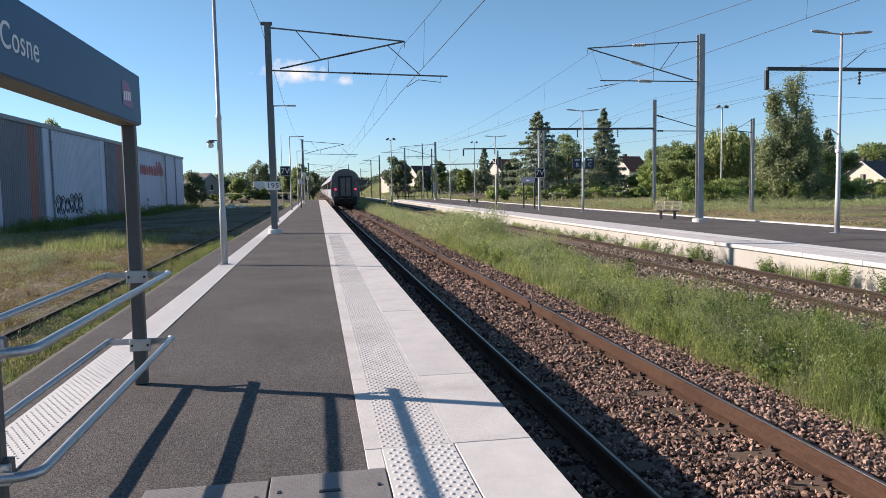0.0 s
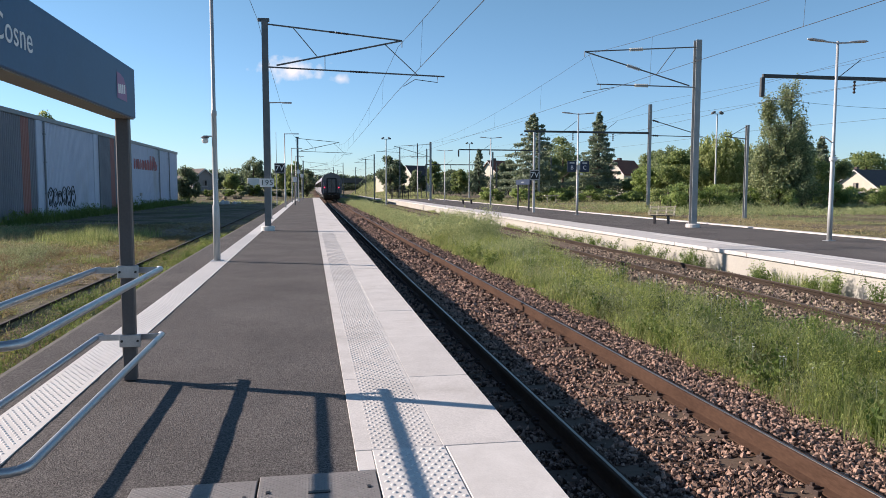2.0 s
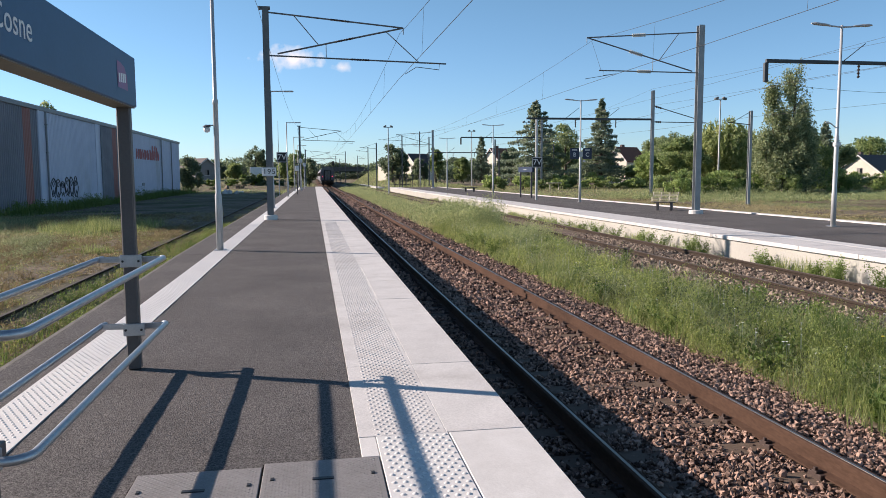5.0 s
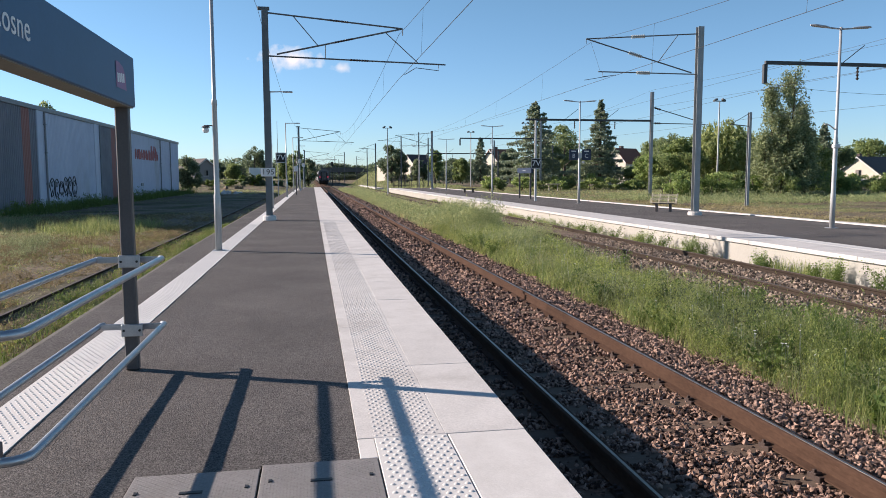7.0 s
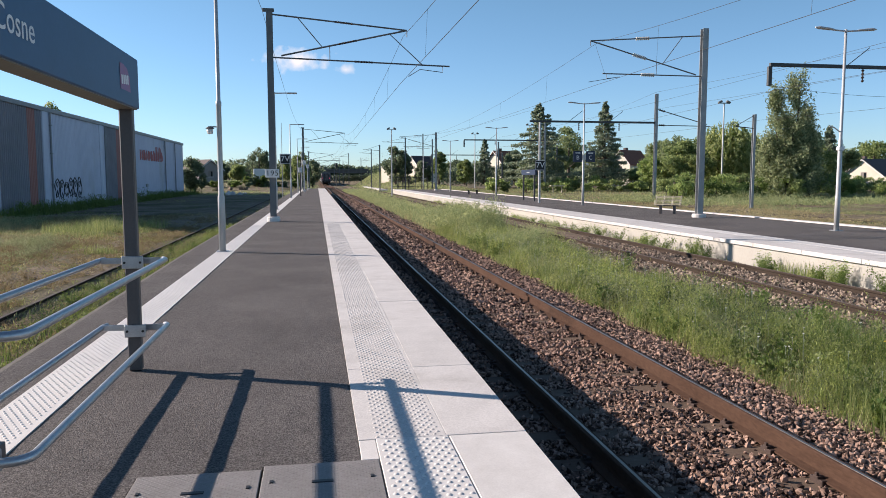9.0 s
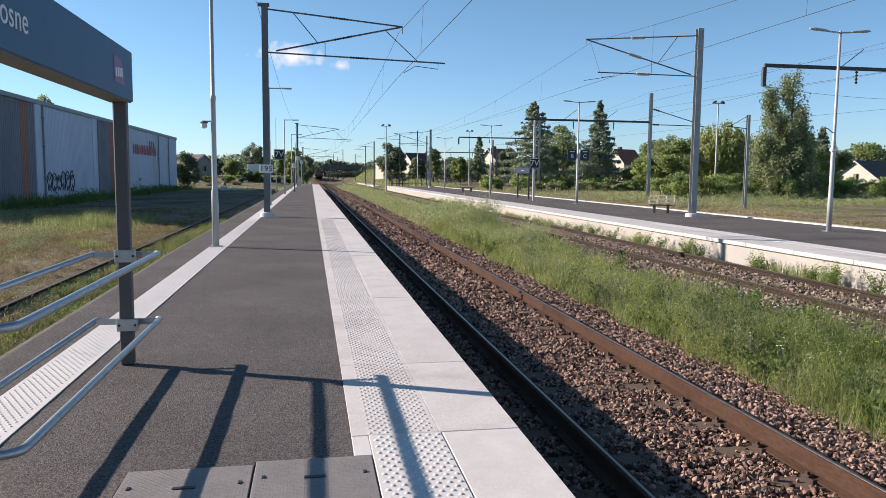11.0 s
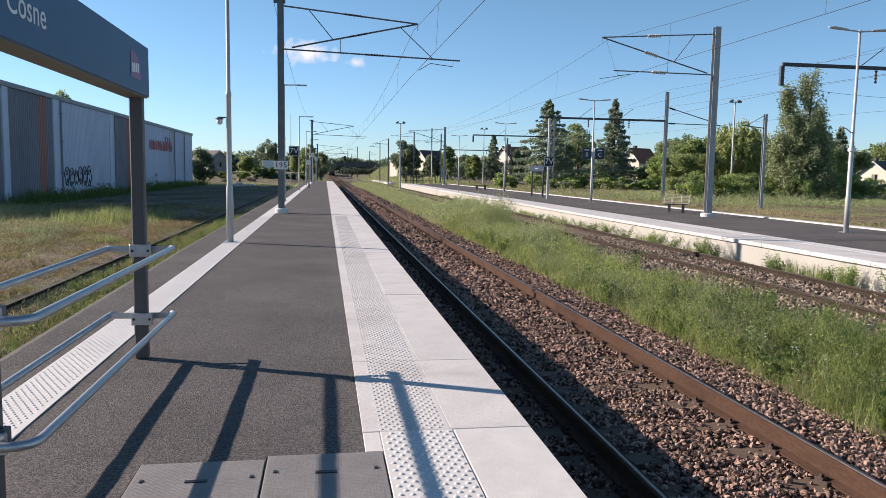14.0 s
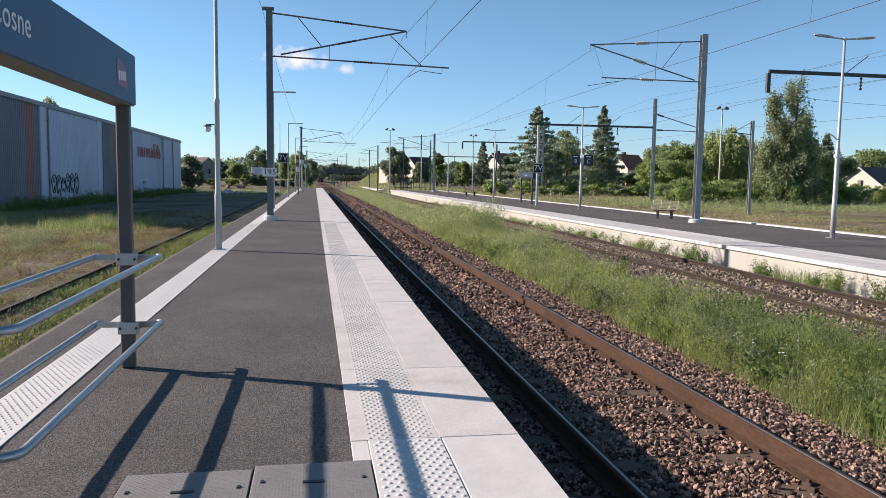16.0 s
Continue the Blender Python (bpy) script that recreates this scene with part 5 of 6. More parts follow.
broad_tree(48.5, 90, -0.3, 6.7, 3.6, LEAF_DARK, 34, K, 7000, 0.18)
broad_tree(55.0, 78, -0.3, 4.6, 3.0, LEAF_MID, 35, B, 7000, 0.15)
broad_tree(47.2, 66, -0.5, 5.0, 2.8, LEAF_MID, 36, B, 8000, 0.13)
broad_tree(51.0, 74, -0.4, 6.6, 2.8, LEAF_DARK, 47, K, 7000, 0.15)
broad_tree(53.4, 110, 0.0, 7.9, 3.4, LEAF_DARK, 37, K, 7000, 0.2)
broad_tree(47.0, 103, 0.0, 3.4, 2.6, LEAF_MID, 38, B, 6000, 0.17)
broad_tree(40.3, 117, 0.2, 9.8, 4.2, LEAF_DARK, 39, "open-crowned pine with a flat top", 3600, 0.2, 0.45, 34)
broad_tree(36.6, 113, 0.2, 6.6, 3.0, LEAF_DARK, 40, K, 6000, 0.2)
broad_tree(44.5, 114, 0.2, 6.0, 3.2, LEAF_DARK, 41, K, 6000, 0.2)
broad_tree(57.5, 114, 0.2, 6.6, 3.8, LEAF_MID, 42, B, 6000, 0.2)
broad_tree(64.5, 112, 0.2, 7.0, 4.5, LEAF_DARK, 43, K, 7000, 0.2)
broad_tree(72.0, 108, 0.2, 6.8, 4.5, LEAF_DARK, 44, K, 7000, 0.2)
broad_tree(70.5, 97, -0.2, 7.3, 3.6, LEAF_DARK, 45, K, 6000, 0.2)
broad_tree(75.5, 99, -0.2, 6.6, 3.2, LEAF_DARK, 46, K, 6000, 0.2)
for i, (x, y, t, r, m) in enumerate(((92, 150, 9.5, 7, LEAF_DARK), (104, 148, 9.2, 7, LEAF_WILLOW), (116, 142, 9.4, 8, LEAF_MID), (129, 140, 8.4, 8, LEAF_MID), (140, 138, 9, 8, LEAF_DARK), (82, 152, 9, 7, LEAF_DARK),
                                     (72, 150, 8.6, 6, LEAF_MID), (61, 150, 8.0, 5, LEAF_DARK), (52, 152, 7.6, 5, LEAF_DARK))):
    broad_tree(x, y, 0.2, t, r, m, 50 + i, "broad tree in the distant tree line", 3400, 0.40, 0.15)
# trees by the line far ahead, both sides
for i, (x, y, b, t, r, m) in enumerate(((15.6, 150, 0.2, 8.3, 3.1, FARLEAF), (17.3, 151, 0.2, 7.4, 2.4, FARLEAF), (22.9, 141, 0.2, 7.8, 1.7, LEAF_MID), (35.0, 131, 0.3, 7.2, 2.7, FARLEAF), (26.3, 133, 0.3, 5.2, 1.8, LEAF_MID),
                                        (36.5, 128, 0.3, 5.5, 2.2, LEAF_MID), (20.5, 146, 0.2, 5.0, 2.0, FARLEAF), (-10.9, 150, -0.8, 7.9, 2.7, FARLEAF), (-3.2, 160, -0.7, 7.6, 2.3, LEAF_MID), (-0.9, 175, -0.7, 6.4, 2.2, FARLEAF),
                                        (-6.3, 168, -0.7, 5.6, 2.0, LEAF_MID), (-16.2, 105, -0.7, 4.3, 2.1, FARLEAF), (-35.9, 112, -0.7, 12.4, 2.6, LEAF_MID), (-33.2, 114, -0.7, 11.0, 1.8, LEAF_MID), (-16.5, 165, -0.7, 4.6, 2.2, LEAF_MID),
                                        (-20.5, 175, -0.8, 5.0, 2.4, FARLEAF), (-26.5, 190, -0.8, 5.4, 3.2, FARLEAF), (-31, 200, -0.8, 5.2, 3.2, LEAF_MID), (-13.2, 185, -0.8, 4.8, 2.2, LEAF_MID))):
    b += rise(x, y)
    broad_tree(x, y, b, t, r, m, 70 + i, "leafy tree beside the railway in the distance", 5200, 0.2, 0.0, 44, "trees along the line ahead")


def far_belt(name, pts, top, leaf, n, seed, material, label):
    rng = np.random.RandomState(seed)
    P = []
    for k in range(len(pts) - 1):
        (x0, y0), (x1, y1) = pts[k], pts[k + 1]
        L = math.hypot(x1 - x0, y1 - y0)
        m = int(n * L)
        u = rng.uniform(0, 1, m)
        x, y = x0 + (x1 - x0) * u, y0 + (y1 - y0) * u
        hh = np.array([top * (0.55 + 0.5 * abs(noise.noise((a * 0.045, b * 0.045, seed))) + 0.25 * noise.noise((a * 0.2, b * 0.2, seed + 3))) for a, b in zip(x, y)])
        z = hh * rng.uniform(0, 1, m) ** 0.6
        P.append(np.c_[x + rng.normal(size=m) * 1.5, y + rng.uniform(-4, 4, m), z])
    ob = leaves_mesh(name, np.concatenate(P), leaf, material, None, rng, tri=True)
    return tagged(ob, label, "woods", kind="stuff")


far_belt("far_woods", [(-150, 350), (-60, 440), (0, 455), (60, 450), (150, 350)], 14.0, 0.7, 130, 5, FARLEAF, "distant woods closing the view along the line")
far_belt("far_woods", [(20, 260), (60, 215), (110, 190), (190, 160)], 8.0, 0.55, 90, 6, FARLEAF, "distant woods behind the houses")
far_belt("far_woods", [(-120, 210), (-45, 230), (-12, 240), (1, 260)], 9.0, 0.5, 80, 7, FARLEAF, "distant bushes and trees beyond the sidings")

far_belt("far_woods", [(25, 144), (34, 137), (48, 126), (75, 118), (110, 112)], 4.2, 0.22, 300, 9, FARLEAF, "dense scrub and trees behind the sidings")

far_belt("far_woods", [(8, 330), (13, 325), (26, 318)], 4.0, 0.22, 420, 8, SHADELEAF, "trees beside the line before the bridge, shade put into their colour")
far_belt("far_woods", [(-40, 320), (-12, 318), (-2, 325)], 5.5, 0.24, 360, 10, SHADELEAF, "trees beside the line before the bridge, shade put into their colour")
# hedge and scrub along the sidings
for i in range(26):
    rr = np.random.RandomState(200 + i)
    x = 29.5 + i * 1.25
    broad_tree(x + rr.uniform(-0.5, 0.5), 60 + rr.uniform(-2, 3) + 0.12 * i, -0.5, rr.uniform(1.0, 2.3), rr.uniform(1.2, 2.0), (LEAF_BUSH, LEAF_MID, LEAF_BUSH, WEED)[i % 4], 200 + i,
               "dense low green bush beside the sidings", 1900, 0.095, 0.0, 16, "scrub along the sidings", "bush", sq=0.3)
for i in range(22):
    rr = np.random.RandomState(240 + i)
    x = 23.5 + i * 1.7
    broad_tree(x + rr.uniform(-0.6, 0.6), 98 + rr.uniform(-3, 3), -0.4, rr.uniform(0.8, 2.0), rr.uniform(1.4, 2.4), (LEAF_BUSH, LEAF_MID, LEAF_BUSH)[i % 3], 240 + i,
               "dense green bush in the scrub beyond the island platform", 1100, 0.16, 0.0, 16, "scrub beyond the platform", "bush", sq=0.3)


# ---- grass ----
def blades(name, spot, n, h, w, material, seed, label, ground, lean=0.35):
    """A stand of single grass blades, each bent over at the top."""
    rng = np.random.RandomState(seed)
    P = spot(rng, n)
    n = len(P)
    a = rng.uniform(0, 2 * np.pi, n)
    hh = rng.uniform(h[0], h[1], n) * P[:, 3]
    d = np.c_[np.cos(a), np.sin(a), np.zeros(n)]
    s = np.c_[-np.sin(a), np.cos(a), np.zeros(n)]
    b = P[:, :3].copy()
    ln = (rng.uniform(0.05, 1.0, n) * lean * hh)[:, None]
    mid = b + d * ln * 0.35 + np.c_[np.zeros((n, 2)), hh * 0.6]
    tip = b + d * ln + np.c_[np.zeros((n, 2)), hh]
    far = w >= 0.011
    ww = (rng.uniform(0.6, 1.3, n) * w * (1.25 if far else 1.0))[:, None]
    if far:
        V = np.stack([b - s * ww, b + s * ww, tip], 1).reshape(-1, 3)
        return tagged(soup(name, V, np.arange(3 * n).reshape(-1, 3), material), label, "grass", kind="stuff")
    V = np.stack([b - s * ww, b + s * ww, mid + s * ww * 0.7, mid - s * ww * 0.7, tip], 1).reshape(-1, 3)
    k = np.arange(n)[:, None] * 5
    F = (k + np.array([0, 1, 2, 3])).tolist() + (k + np.array([3, 2, 4])).tolist()
    return tagged(soup(name, V, F, material), label, "grass", kind="stuff")


def patch(x0, x1, y0, y1, z, clump=0.5, edge=0.25, freq=0.9, seed=0, low=0.35, lie=False):
    """Places in a strip, thicker and taller in clumps and thinning towards the edges."""
    def go(rng, n):
        x, y = rng.uniform(x0, x1, n), rng.uniform(y0, y1, n)
        f = np.array([noise.noise((a * freq, b * freq, seed)) for a, b in zip(x, y)])
        wav = 0.22 * np.sin(y * 1.3 + seed) + 0.15 * np.sin(y * 3.1)
        e = np.minimum((x - x0 + wav * 0.6) / edge, (x1 - x + wav) / edge)
        keep = (rng.uniform(-0.5, 0.5, n) * clump * 2 < f + clump * 0.35) & (e > rng.uniform(0, 1, n))
        tall = low + (1 - low) * np.clip(0.55 + f * 1.1, 0.15, 1.3)
        zz = z(x, y) if lie else z(x) if callable(z) else np.full(n, z)
        return np.c_[x, y, zz, tall][keep]
    return go


def mid_z(x):
    return np.interp(x, [4.5, 4.9, 6.2, 7.6, 8.2], [-0.98, -0.88, -0.82, -0.98, -1.06])


blades("grass_strip", patch(4.6, 7.4, 2.5, 12, mid_z, 0.6, 0.5, 0.9, 1), 26000, (0.10, 0.46), 0.0030, GRASS, 301, "tall green grass and weeds between the tracks", 0, 0.9)
blades("grass_strip", patch(4.6, 7.3, 2.5, 14, mid_z, 0.6, 0.5, 0.8, 9), 12000, (0.08, 0.36), 0.004, WEED, 321, "dark green weeds among the grass between the tracks", 0, 1.1)
blades("grass_strip", patch(4.6, 7.5, 12, 30, mid_z, 0.6, 0.5, 0.7, 2), 34000, (0.12, 0.46), 0.0055, GRASS, 302, "tall green grass and weeds between the tracks", 0, 1.1)
blades("grass_strip", patch(4.6, 8.0, 30, 140, mid_z, 0.9, 0.4, 0.4, 3), 44000, (0.15, 0.5), 0.018, MEADOW, 303, "tall green grass between the tracks farther on", 0, 1.2)
blades("dry_grass", patch(4.6, 8.1, 2.5, 40, mid_z, 0.5, 0.3, 0.6, 4), 9000, (0.2, 0.55), 0.003, GRASSDRY, 304, "dry grass stalks between the tracks", 0, 0.5)
blades("grass_strip", patch(7.4, 11.25, 30, 130, -1.0, 0.9, 0.4, 0.4, 5), 22000, (0.12, 0.4), 0.02, GRASS, 305, "grass growing over the far track", 0)
blades("grass_strip", patch(-3.9, -2.5, 4, 34, -0.62, 0.9, 0.5, 0.9, 6), 14000, (0.04, 0.22), 0.005, WEED, 306, "green grass and weeds along the platform kerb", 0, 1.0)
blades("dry_grass", patch(-17, -3.2, 6, 40, -0.66, 0.45, 0.3, 0.35, 7), 56000, (0.02, 0.075), 0.005, DRYBROWN, 307, "short dry grass over the old sidings", 0, 3.2)
blades("grass_strip", patch(-16.5, -3.2, 6, 42, -0.66, 0.22, 0.3, 0.34, 8), 16000, (0.03, 0.16), 0.005, GRASS, 308, "tufts of green grass on the old sidings", 0, 1.6)
blades("short_weeds", patch(-14, -5.2, 7, 34, -0.66, 0.14, 0.3, 0.26, 25), 36000, (0.015, 0.09), 0.009, WEED, 325, "low dark weeds in patches on the old sidings", 0, 1.6)
blades("grass_strip", patch(-14, -3.2, 88, 150, -0.72, 0.9, 0.3, 0.25, 26), 16000, (0.1, 0.45), 0.03, MEADOW, 326, "pale rough grass beyond the shed", 0, 1.2)
for i, (x, y, w) in enumerate(((-8.9, 30.4, 1.2), (-7.8, 29.6, 1.0), (-6.9, 29.2, 0.9), (-10.6, 29.0, 0.9), (-8.7, 28.2, 1.0), (-7.6, 27.0, 0.8), (-12.6, 30.5, 0.9), (-6.9, 30.4, 0.7), (-11.9, 26.2, 0.6), (-9.4, 31.2, 1.0), (-14.2, 33.0, 0.9), (-5.6, 21.0, 0.5), (-9.9, 21.5, 0.6))):
    blades("grass_tuft", patch(x - w, x + w, y - w * 0.7, y + w * 0.7, -0.66, 0.6, w * 0.8, 0.9, 30 + i), 1300, (0.10, 0.46), 0.006, GRASS if i % 2 else WEED, 330 + i, "tall tuft of grass on the old sidings", 0, 0.8)
# darker weed colour than the grass, deepening the shed's shade at its foot
blades("grass_strip", patch(-16.95, -14.8, 40, 102, -0.66, 0.7, 0.4, 0.5, 10), 12000, (0.2, 0.95), 0.012, WEED, 310, "tall weeds along the foot of the shed", 0, 0.4)
blades("grass_strip", patch(-17, -3.2, 42, 150, -0.7, 0.35, 0.3, 0.2, 11), 12000, (0.05, 0.22), 0.018, GRASS, 311, "grass on the old sidings farther on", 0, 0.5)
blades("dry_grass", patch(19.0, 30, 15, 60, -0.64, 0.8, 0.3, 0.35, 12), 46000, (0.03, 0.11), 0.0105, GRASSDRY, 312, "short dry grass behind the island platform", 0, 2.2)
blades("grass_strip", patch(27.5, 60, 36, 62, -0.56, 0.7, 0.8, 0.25, 13), 60000, (0.03, 0.15), 0.014, MEADOW, 313, "rough green grass beyond the sidings", 0, 2.0)
blades("grass_strip", patch(20.5, 60, 58, 130, lambda x: np.interp(x, [20, 60], [-0.66, -0.38]), 1.2, 0.8, 0.2, 14), 70000, (0.10, 0.38), 0.025, MEADOW, 314, "rough green meadow beyond the sidings", 0, 2.0)
blades("grass_strip", patch(8.4, 27, 122, 240, lambda x, y: np.array([max(np.interp(a, [18, 19, 30], [-1.05, -0.65, -0.55]), -1.05) + bank(a, b) for a, b in zip(x, y)]), 1.2, 0.8, 0.2, 24, lie=True), 36000, (0.2, 0.7), 0.05, MEADOW, 324, "tall pale grass on the bank beside the line", 0, 1.2)
blades("grass_strip", patch(-60, 0.5, 93, 230, lambda x, y: np.array([-0.72 + rise(a, b) for a, b in zip(x, y)]), 1.2, 0.8, 0.2, 15, lie=True), 36000, (0.1, 0.36), 0.04, MEADOW, 315, "pale meadow beyond the end of the platform", 0, 1.2)

blades("dry_grass", patch(26.5, 60, 34, 62, -0.56, 0.7, 0.8, 0.25, 16), 4000, (0.05, 0.26), 0.012, GRASSDRY, 316, "dry grass stalks beyond the sidings", 0, 0.5)
blades("dry_grass", patch(19.0, 60, 60, 130, -0.35, 1.0, 0.8, 0.2, 17), 6000, (0.06, 0.3), 0.022, GRASSDRY, 317, "dry grass stalks in the rough meadow", 0, 0.5)
blades("dry_grass", patch(4.6, 8.0, 30, 140, mid_z, 0.9, 0.4, 0.4, 18), 14000, (0.2, 0.5), 0.009, GRASSDRY, 318, "dry seed heads between the tracks farther on", 0, 0.5)

blades("grass_strip", patch(10.75, 11.28, 6, 70, -0.95, 0.3, 0.15, 0.6, 19), 16000, (0.08, 0.42), 0.007, GRASS, 319, "weeds and grass along the foot of the platform wall", 0, 0.7)
blades("grass_strip", patch(19.0, 28, 15, 60, -0.64, 0.6, 0.3, 0.3, 20), 16000, (0.03, 0.12), 0.012, MEADOW, 320, "short green grass behind the island platform", 0, 1.8)

blades("tall_grass", patch(5.2, 7.3, 22, 32, mid_z, 1.0, 0.7, 0.6, 21), 16000, (0.3, 0.8), 0.008, MEADOW, 341, "tall bushy clump of grass between the tracks", 0, 1.0)
blades("tall_grass", patch(6.0, 7.4, 5.2, 8.4, mid_z, 0.5, 0.5, 0.9, 22), 7000, (0.25, 0.62), 0.004, WEED, 342, "dark green clump of weeds between the tracks", 0, 0.8)
blades("short_weeds", patch(-5.6, -3.0, 6, 34, -0.65, 0.35, 0.4, 0.7, 23), 20000, (0.02, 0.13), 0.006, WEED, 343, "low dark green weeds on the old sidings", 0, 1.2)


def weed_plant(x, y, z, h, r, seed, n=260, leaf=0.035, material=None, name="weed_plant", label="leafy green weed at the foot of the platform wall"):
    rng = np.random.RandomState(seed)
    e = thing(name, x, y, z, label, "plant", "weeds along the tracks")
    bm = bmesh.new()
    P = []
    for k in range(9):
        a = rng.uniform(0, 6.28)
        tip = Vector((math.cos(a) * r * rng.uniform(0.3, 1), math.sin(a) * r * rng.uniform(0.3, 1), h * rng.uniform(0.55, 1)))
        tube(bm, [(0, 0, -0.03), tip * 0.5 + Vector((0, 0, 0.08 * h)), tip], [0.006, 0.005, 0.002], 4)
        m = n // 9
        t = rng.uniform(0.15, 1.05, m)[:, None]
        P.append(np.array(tip)[None] * t + rng.normal(size=(m, 3)) * 0.05)
    tagged(part("stalk", bm, WEED, e), kind="stuff")
    P = np.concatenate(P)
    P[:, 2] = np.maximum(P[:, 2], 0.01)
    leaves_mesh("foliage", P, leaf, material or WEED, e, rng, 1.2, 0.0, 0.5)


for i, (y, h, r) in enumerate(((12.3, 0.7, 0.4), (12.8, 0.75, 0.4), (14.0, 0.6, 0.3), (14.35, 0.75, 0.35), (14.8, 0.5, 0.25), (16.5, 0.5, 0.25), (17.0, 0.55, 0.25), (19.7, 0.6, 0.3), (20.1, 0.75, 0.35), (20.6, 0.6, 0.35),
                                (22.4, 0.55, 0.5), (23.2, 0.65, 0.5), (24.2, 0.5, 0.4), (26.0, 0.55, 0.5), (27.5, 0.6, 0.5), (28.3, 0.6, 0.5), (29.5, 0.5, 0.5), (31.0, 0.5, 0.5), (33, 0.5, 0.5), (35, 0.45, 0.5), (37, 0.45, 0.5), (41, 0.4, 0.5), (46, 0.4, 0.5))):
    weed_plant(11.0 - 0.1 * (i % 3), y, -0.95, h * 0.85, r * 0.85, 400 + i, 900, 0.017, LEAF_BUSH if i % 3 == 0 else WEED)
for i in range(96):
    rr = np.random.RandomState(1450 + i)
    weed_plant(rr.uniform(4.9, 7.7), 3.8 + 24 * rr.uniform(0, 1) ** 1.5, -0.88, rr.uniform(0.22, 0.5), rr.uniform(0.15, 0.36), 1450 + i, 420, rr.uniform(0.014, 0.026), None, "weed_plant", "leafy weed standing in the grass between tracks")
for i in range(56):
    rr = np.random.RandomState(480 + i)
    weed_plant(rr.uniform(-3.9, -2.6), 4.5 + 24 * rr.uniform(0, 1) ** 1.4, -0.62, rr.uniform(0.10, 0.28), rr.uniform(0.12, 0.30), 480 + i, 300, 0.011, WEED if i % 3 else LEAF_BUSH, "weed_plant", "bright green weed beside the platform kerb")


def herbs(name, spot, n, h, spread, leaf, per, material, seed, label, long=1.6):
    """A stand of leafy plants, too many to count: upright sprays of small narrow leaves."""
    rng = np.random.RandomState(seed)
    P = spot(rng, n)
    n = len(P)
    hh = rng.uniform(h[0], h[1], n) * P[:, 3] ** 1.6 + 0.03
    lean = rng.normal(size=(n, 2)) * 0.22 * hh[:, None]
    t = rng.uniform(0.04, 1.0, (n, per)) ** 0.8
    r = spread * (0.35 + 0.9 * np.sin(np.pi * np.clip(t * 0.85 + 0.1, 0, 1)))
    off = rng.normal(size=(n, per, 2)) * (r * 0.6)[..., None] * np.clip(hh / h[1], 0.3, 1)[:, None, None]
    C = np.concatenate([P[:, None, :2] + lean[:, None] * t[..., None] + off, (P[:, 2, None] + hh[:, None] * t)[..., None]], -1).reshape(-1, 3)
    ob = leaves_mesh(name, C, leaf, material, None, rng, long, 0.0, 1.3, True)
    return tagged(ob, label, "weeds", kind="stuff")


GREYWEED = leafy("grey_green_weed", (0.13, 0.17, 0.08), (0.35, 0.385, 0.20), 0.36)
FRESH = leafy("fresh_green_weed", (0.13, 0.185, 0.045), (0.42, 0.48, 0.15), 0.45)
KERBWEED = leafy("kerb_weed", (0.085, 0.125, 0.035), (0.26, 0.29, 0.10), 0.45)
herbs("leafy_weeds", patch(4.62, 7.15, 3.2, 12, mid_z, 0.45, 0.35, 2.2, 41, 0.0), 7600, (0.22, 0.74), 0.085, 0.0062, 24, FRESH, 801, "dense fresh green weeds between the tracks", 3.0)
herbs("leafy_weeds", patch(4.8, 7.3, 3.2, 13, mid_z, 0.25, 0.35, 1.7, 42, 0.0), 7000, (0.16, 0.62), 0.08, 0.0075, 22, GREYWEED, 802, "grey-green mugwort-like weeds between the tracks", 2.0)
herbs("leafy_weeds", patch(5.0, 7.5, 3.6, 13, mid_z, 0.14, 0.35, 1.3, 54, 0.0), 5000, (0.14, 0.55), 0.10, 0.010, 16, SHADELEAF, 814, "dark leafy weeds in patches between the tracks", 1.6)
herbs("leafy_weeds", patch(4.62, 7.4, 12, 30, mid_z, 0.6, 0.35, 1.3, 43, 0.0), 7000, (0.22, 0.66), 0.11, 0.010, 22, FRESH, 803, "dense fresh green weeds between the tracks", 2.8)
herbs("leafy_weeds", patch(4.7, 7.6, 12, 34, mid_z, 0.35, 0.35, 0.5, 44, 0.1), 5000, (0.15, 0.55), 0.12, 0.012, 18, GREYWEED, 804, "grey-green weeds between the tracks", 2.0)
herbs("leafy_weeds", patch(4.65, 7.6, 30, 120, mid_z, 1.2, 0.35, 0.3, 45), 6200, (0.4, 0.95), 0.24, 0.026, 14, MEADOW, 805, "tall pale weeds between the tracks farther on", 2.6)
herbs("leafy_weeds", patch(5.1, 7.5, 19.5, 31, mid_z, 1.2, 0.6, 0.5, 46, 0.3), 3400, (0.4, 0.9), 0.18, 0.013, 22, MEADOW, 806, "tall bushy stand of pale weeds between the tracks", 2.8)
herbs("leafy_weeds", patch(-4.25, -2.4, 4.5, 30, -0.71, 0.35, 0.3, 0.8, 47, 0.1), 5200, (0.06, 0.34), 0.09, 0.009, 16, KERBWEED, 807, "mixed green weeds along the platform kerb", 2.0)
herbs("leafy_weeds", patch(-4.4, -2.7, 4.5, 24, -0.71, 0.25, 0.3, 0.7, 48, 0.1), 2800, (0.05, 0.26), 0.08, 0.011, 14, SHADELEAF, 808, "dark green weeds beside the old rail", 1.6)
herbs("dry_stalks", patch(-4.4, -2.4, 4.5, 30, -0.71, 0.3, 0.3, 0.7, 55, 0.1), 2600, (0.05, 0.22), 0.10, 0.009, 14, DRYBROWN, 815, "withered stalks among the weeds by the kerb", 2.6)
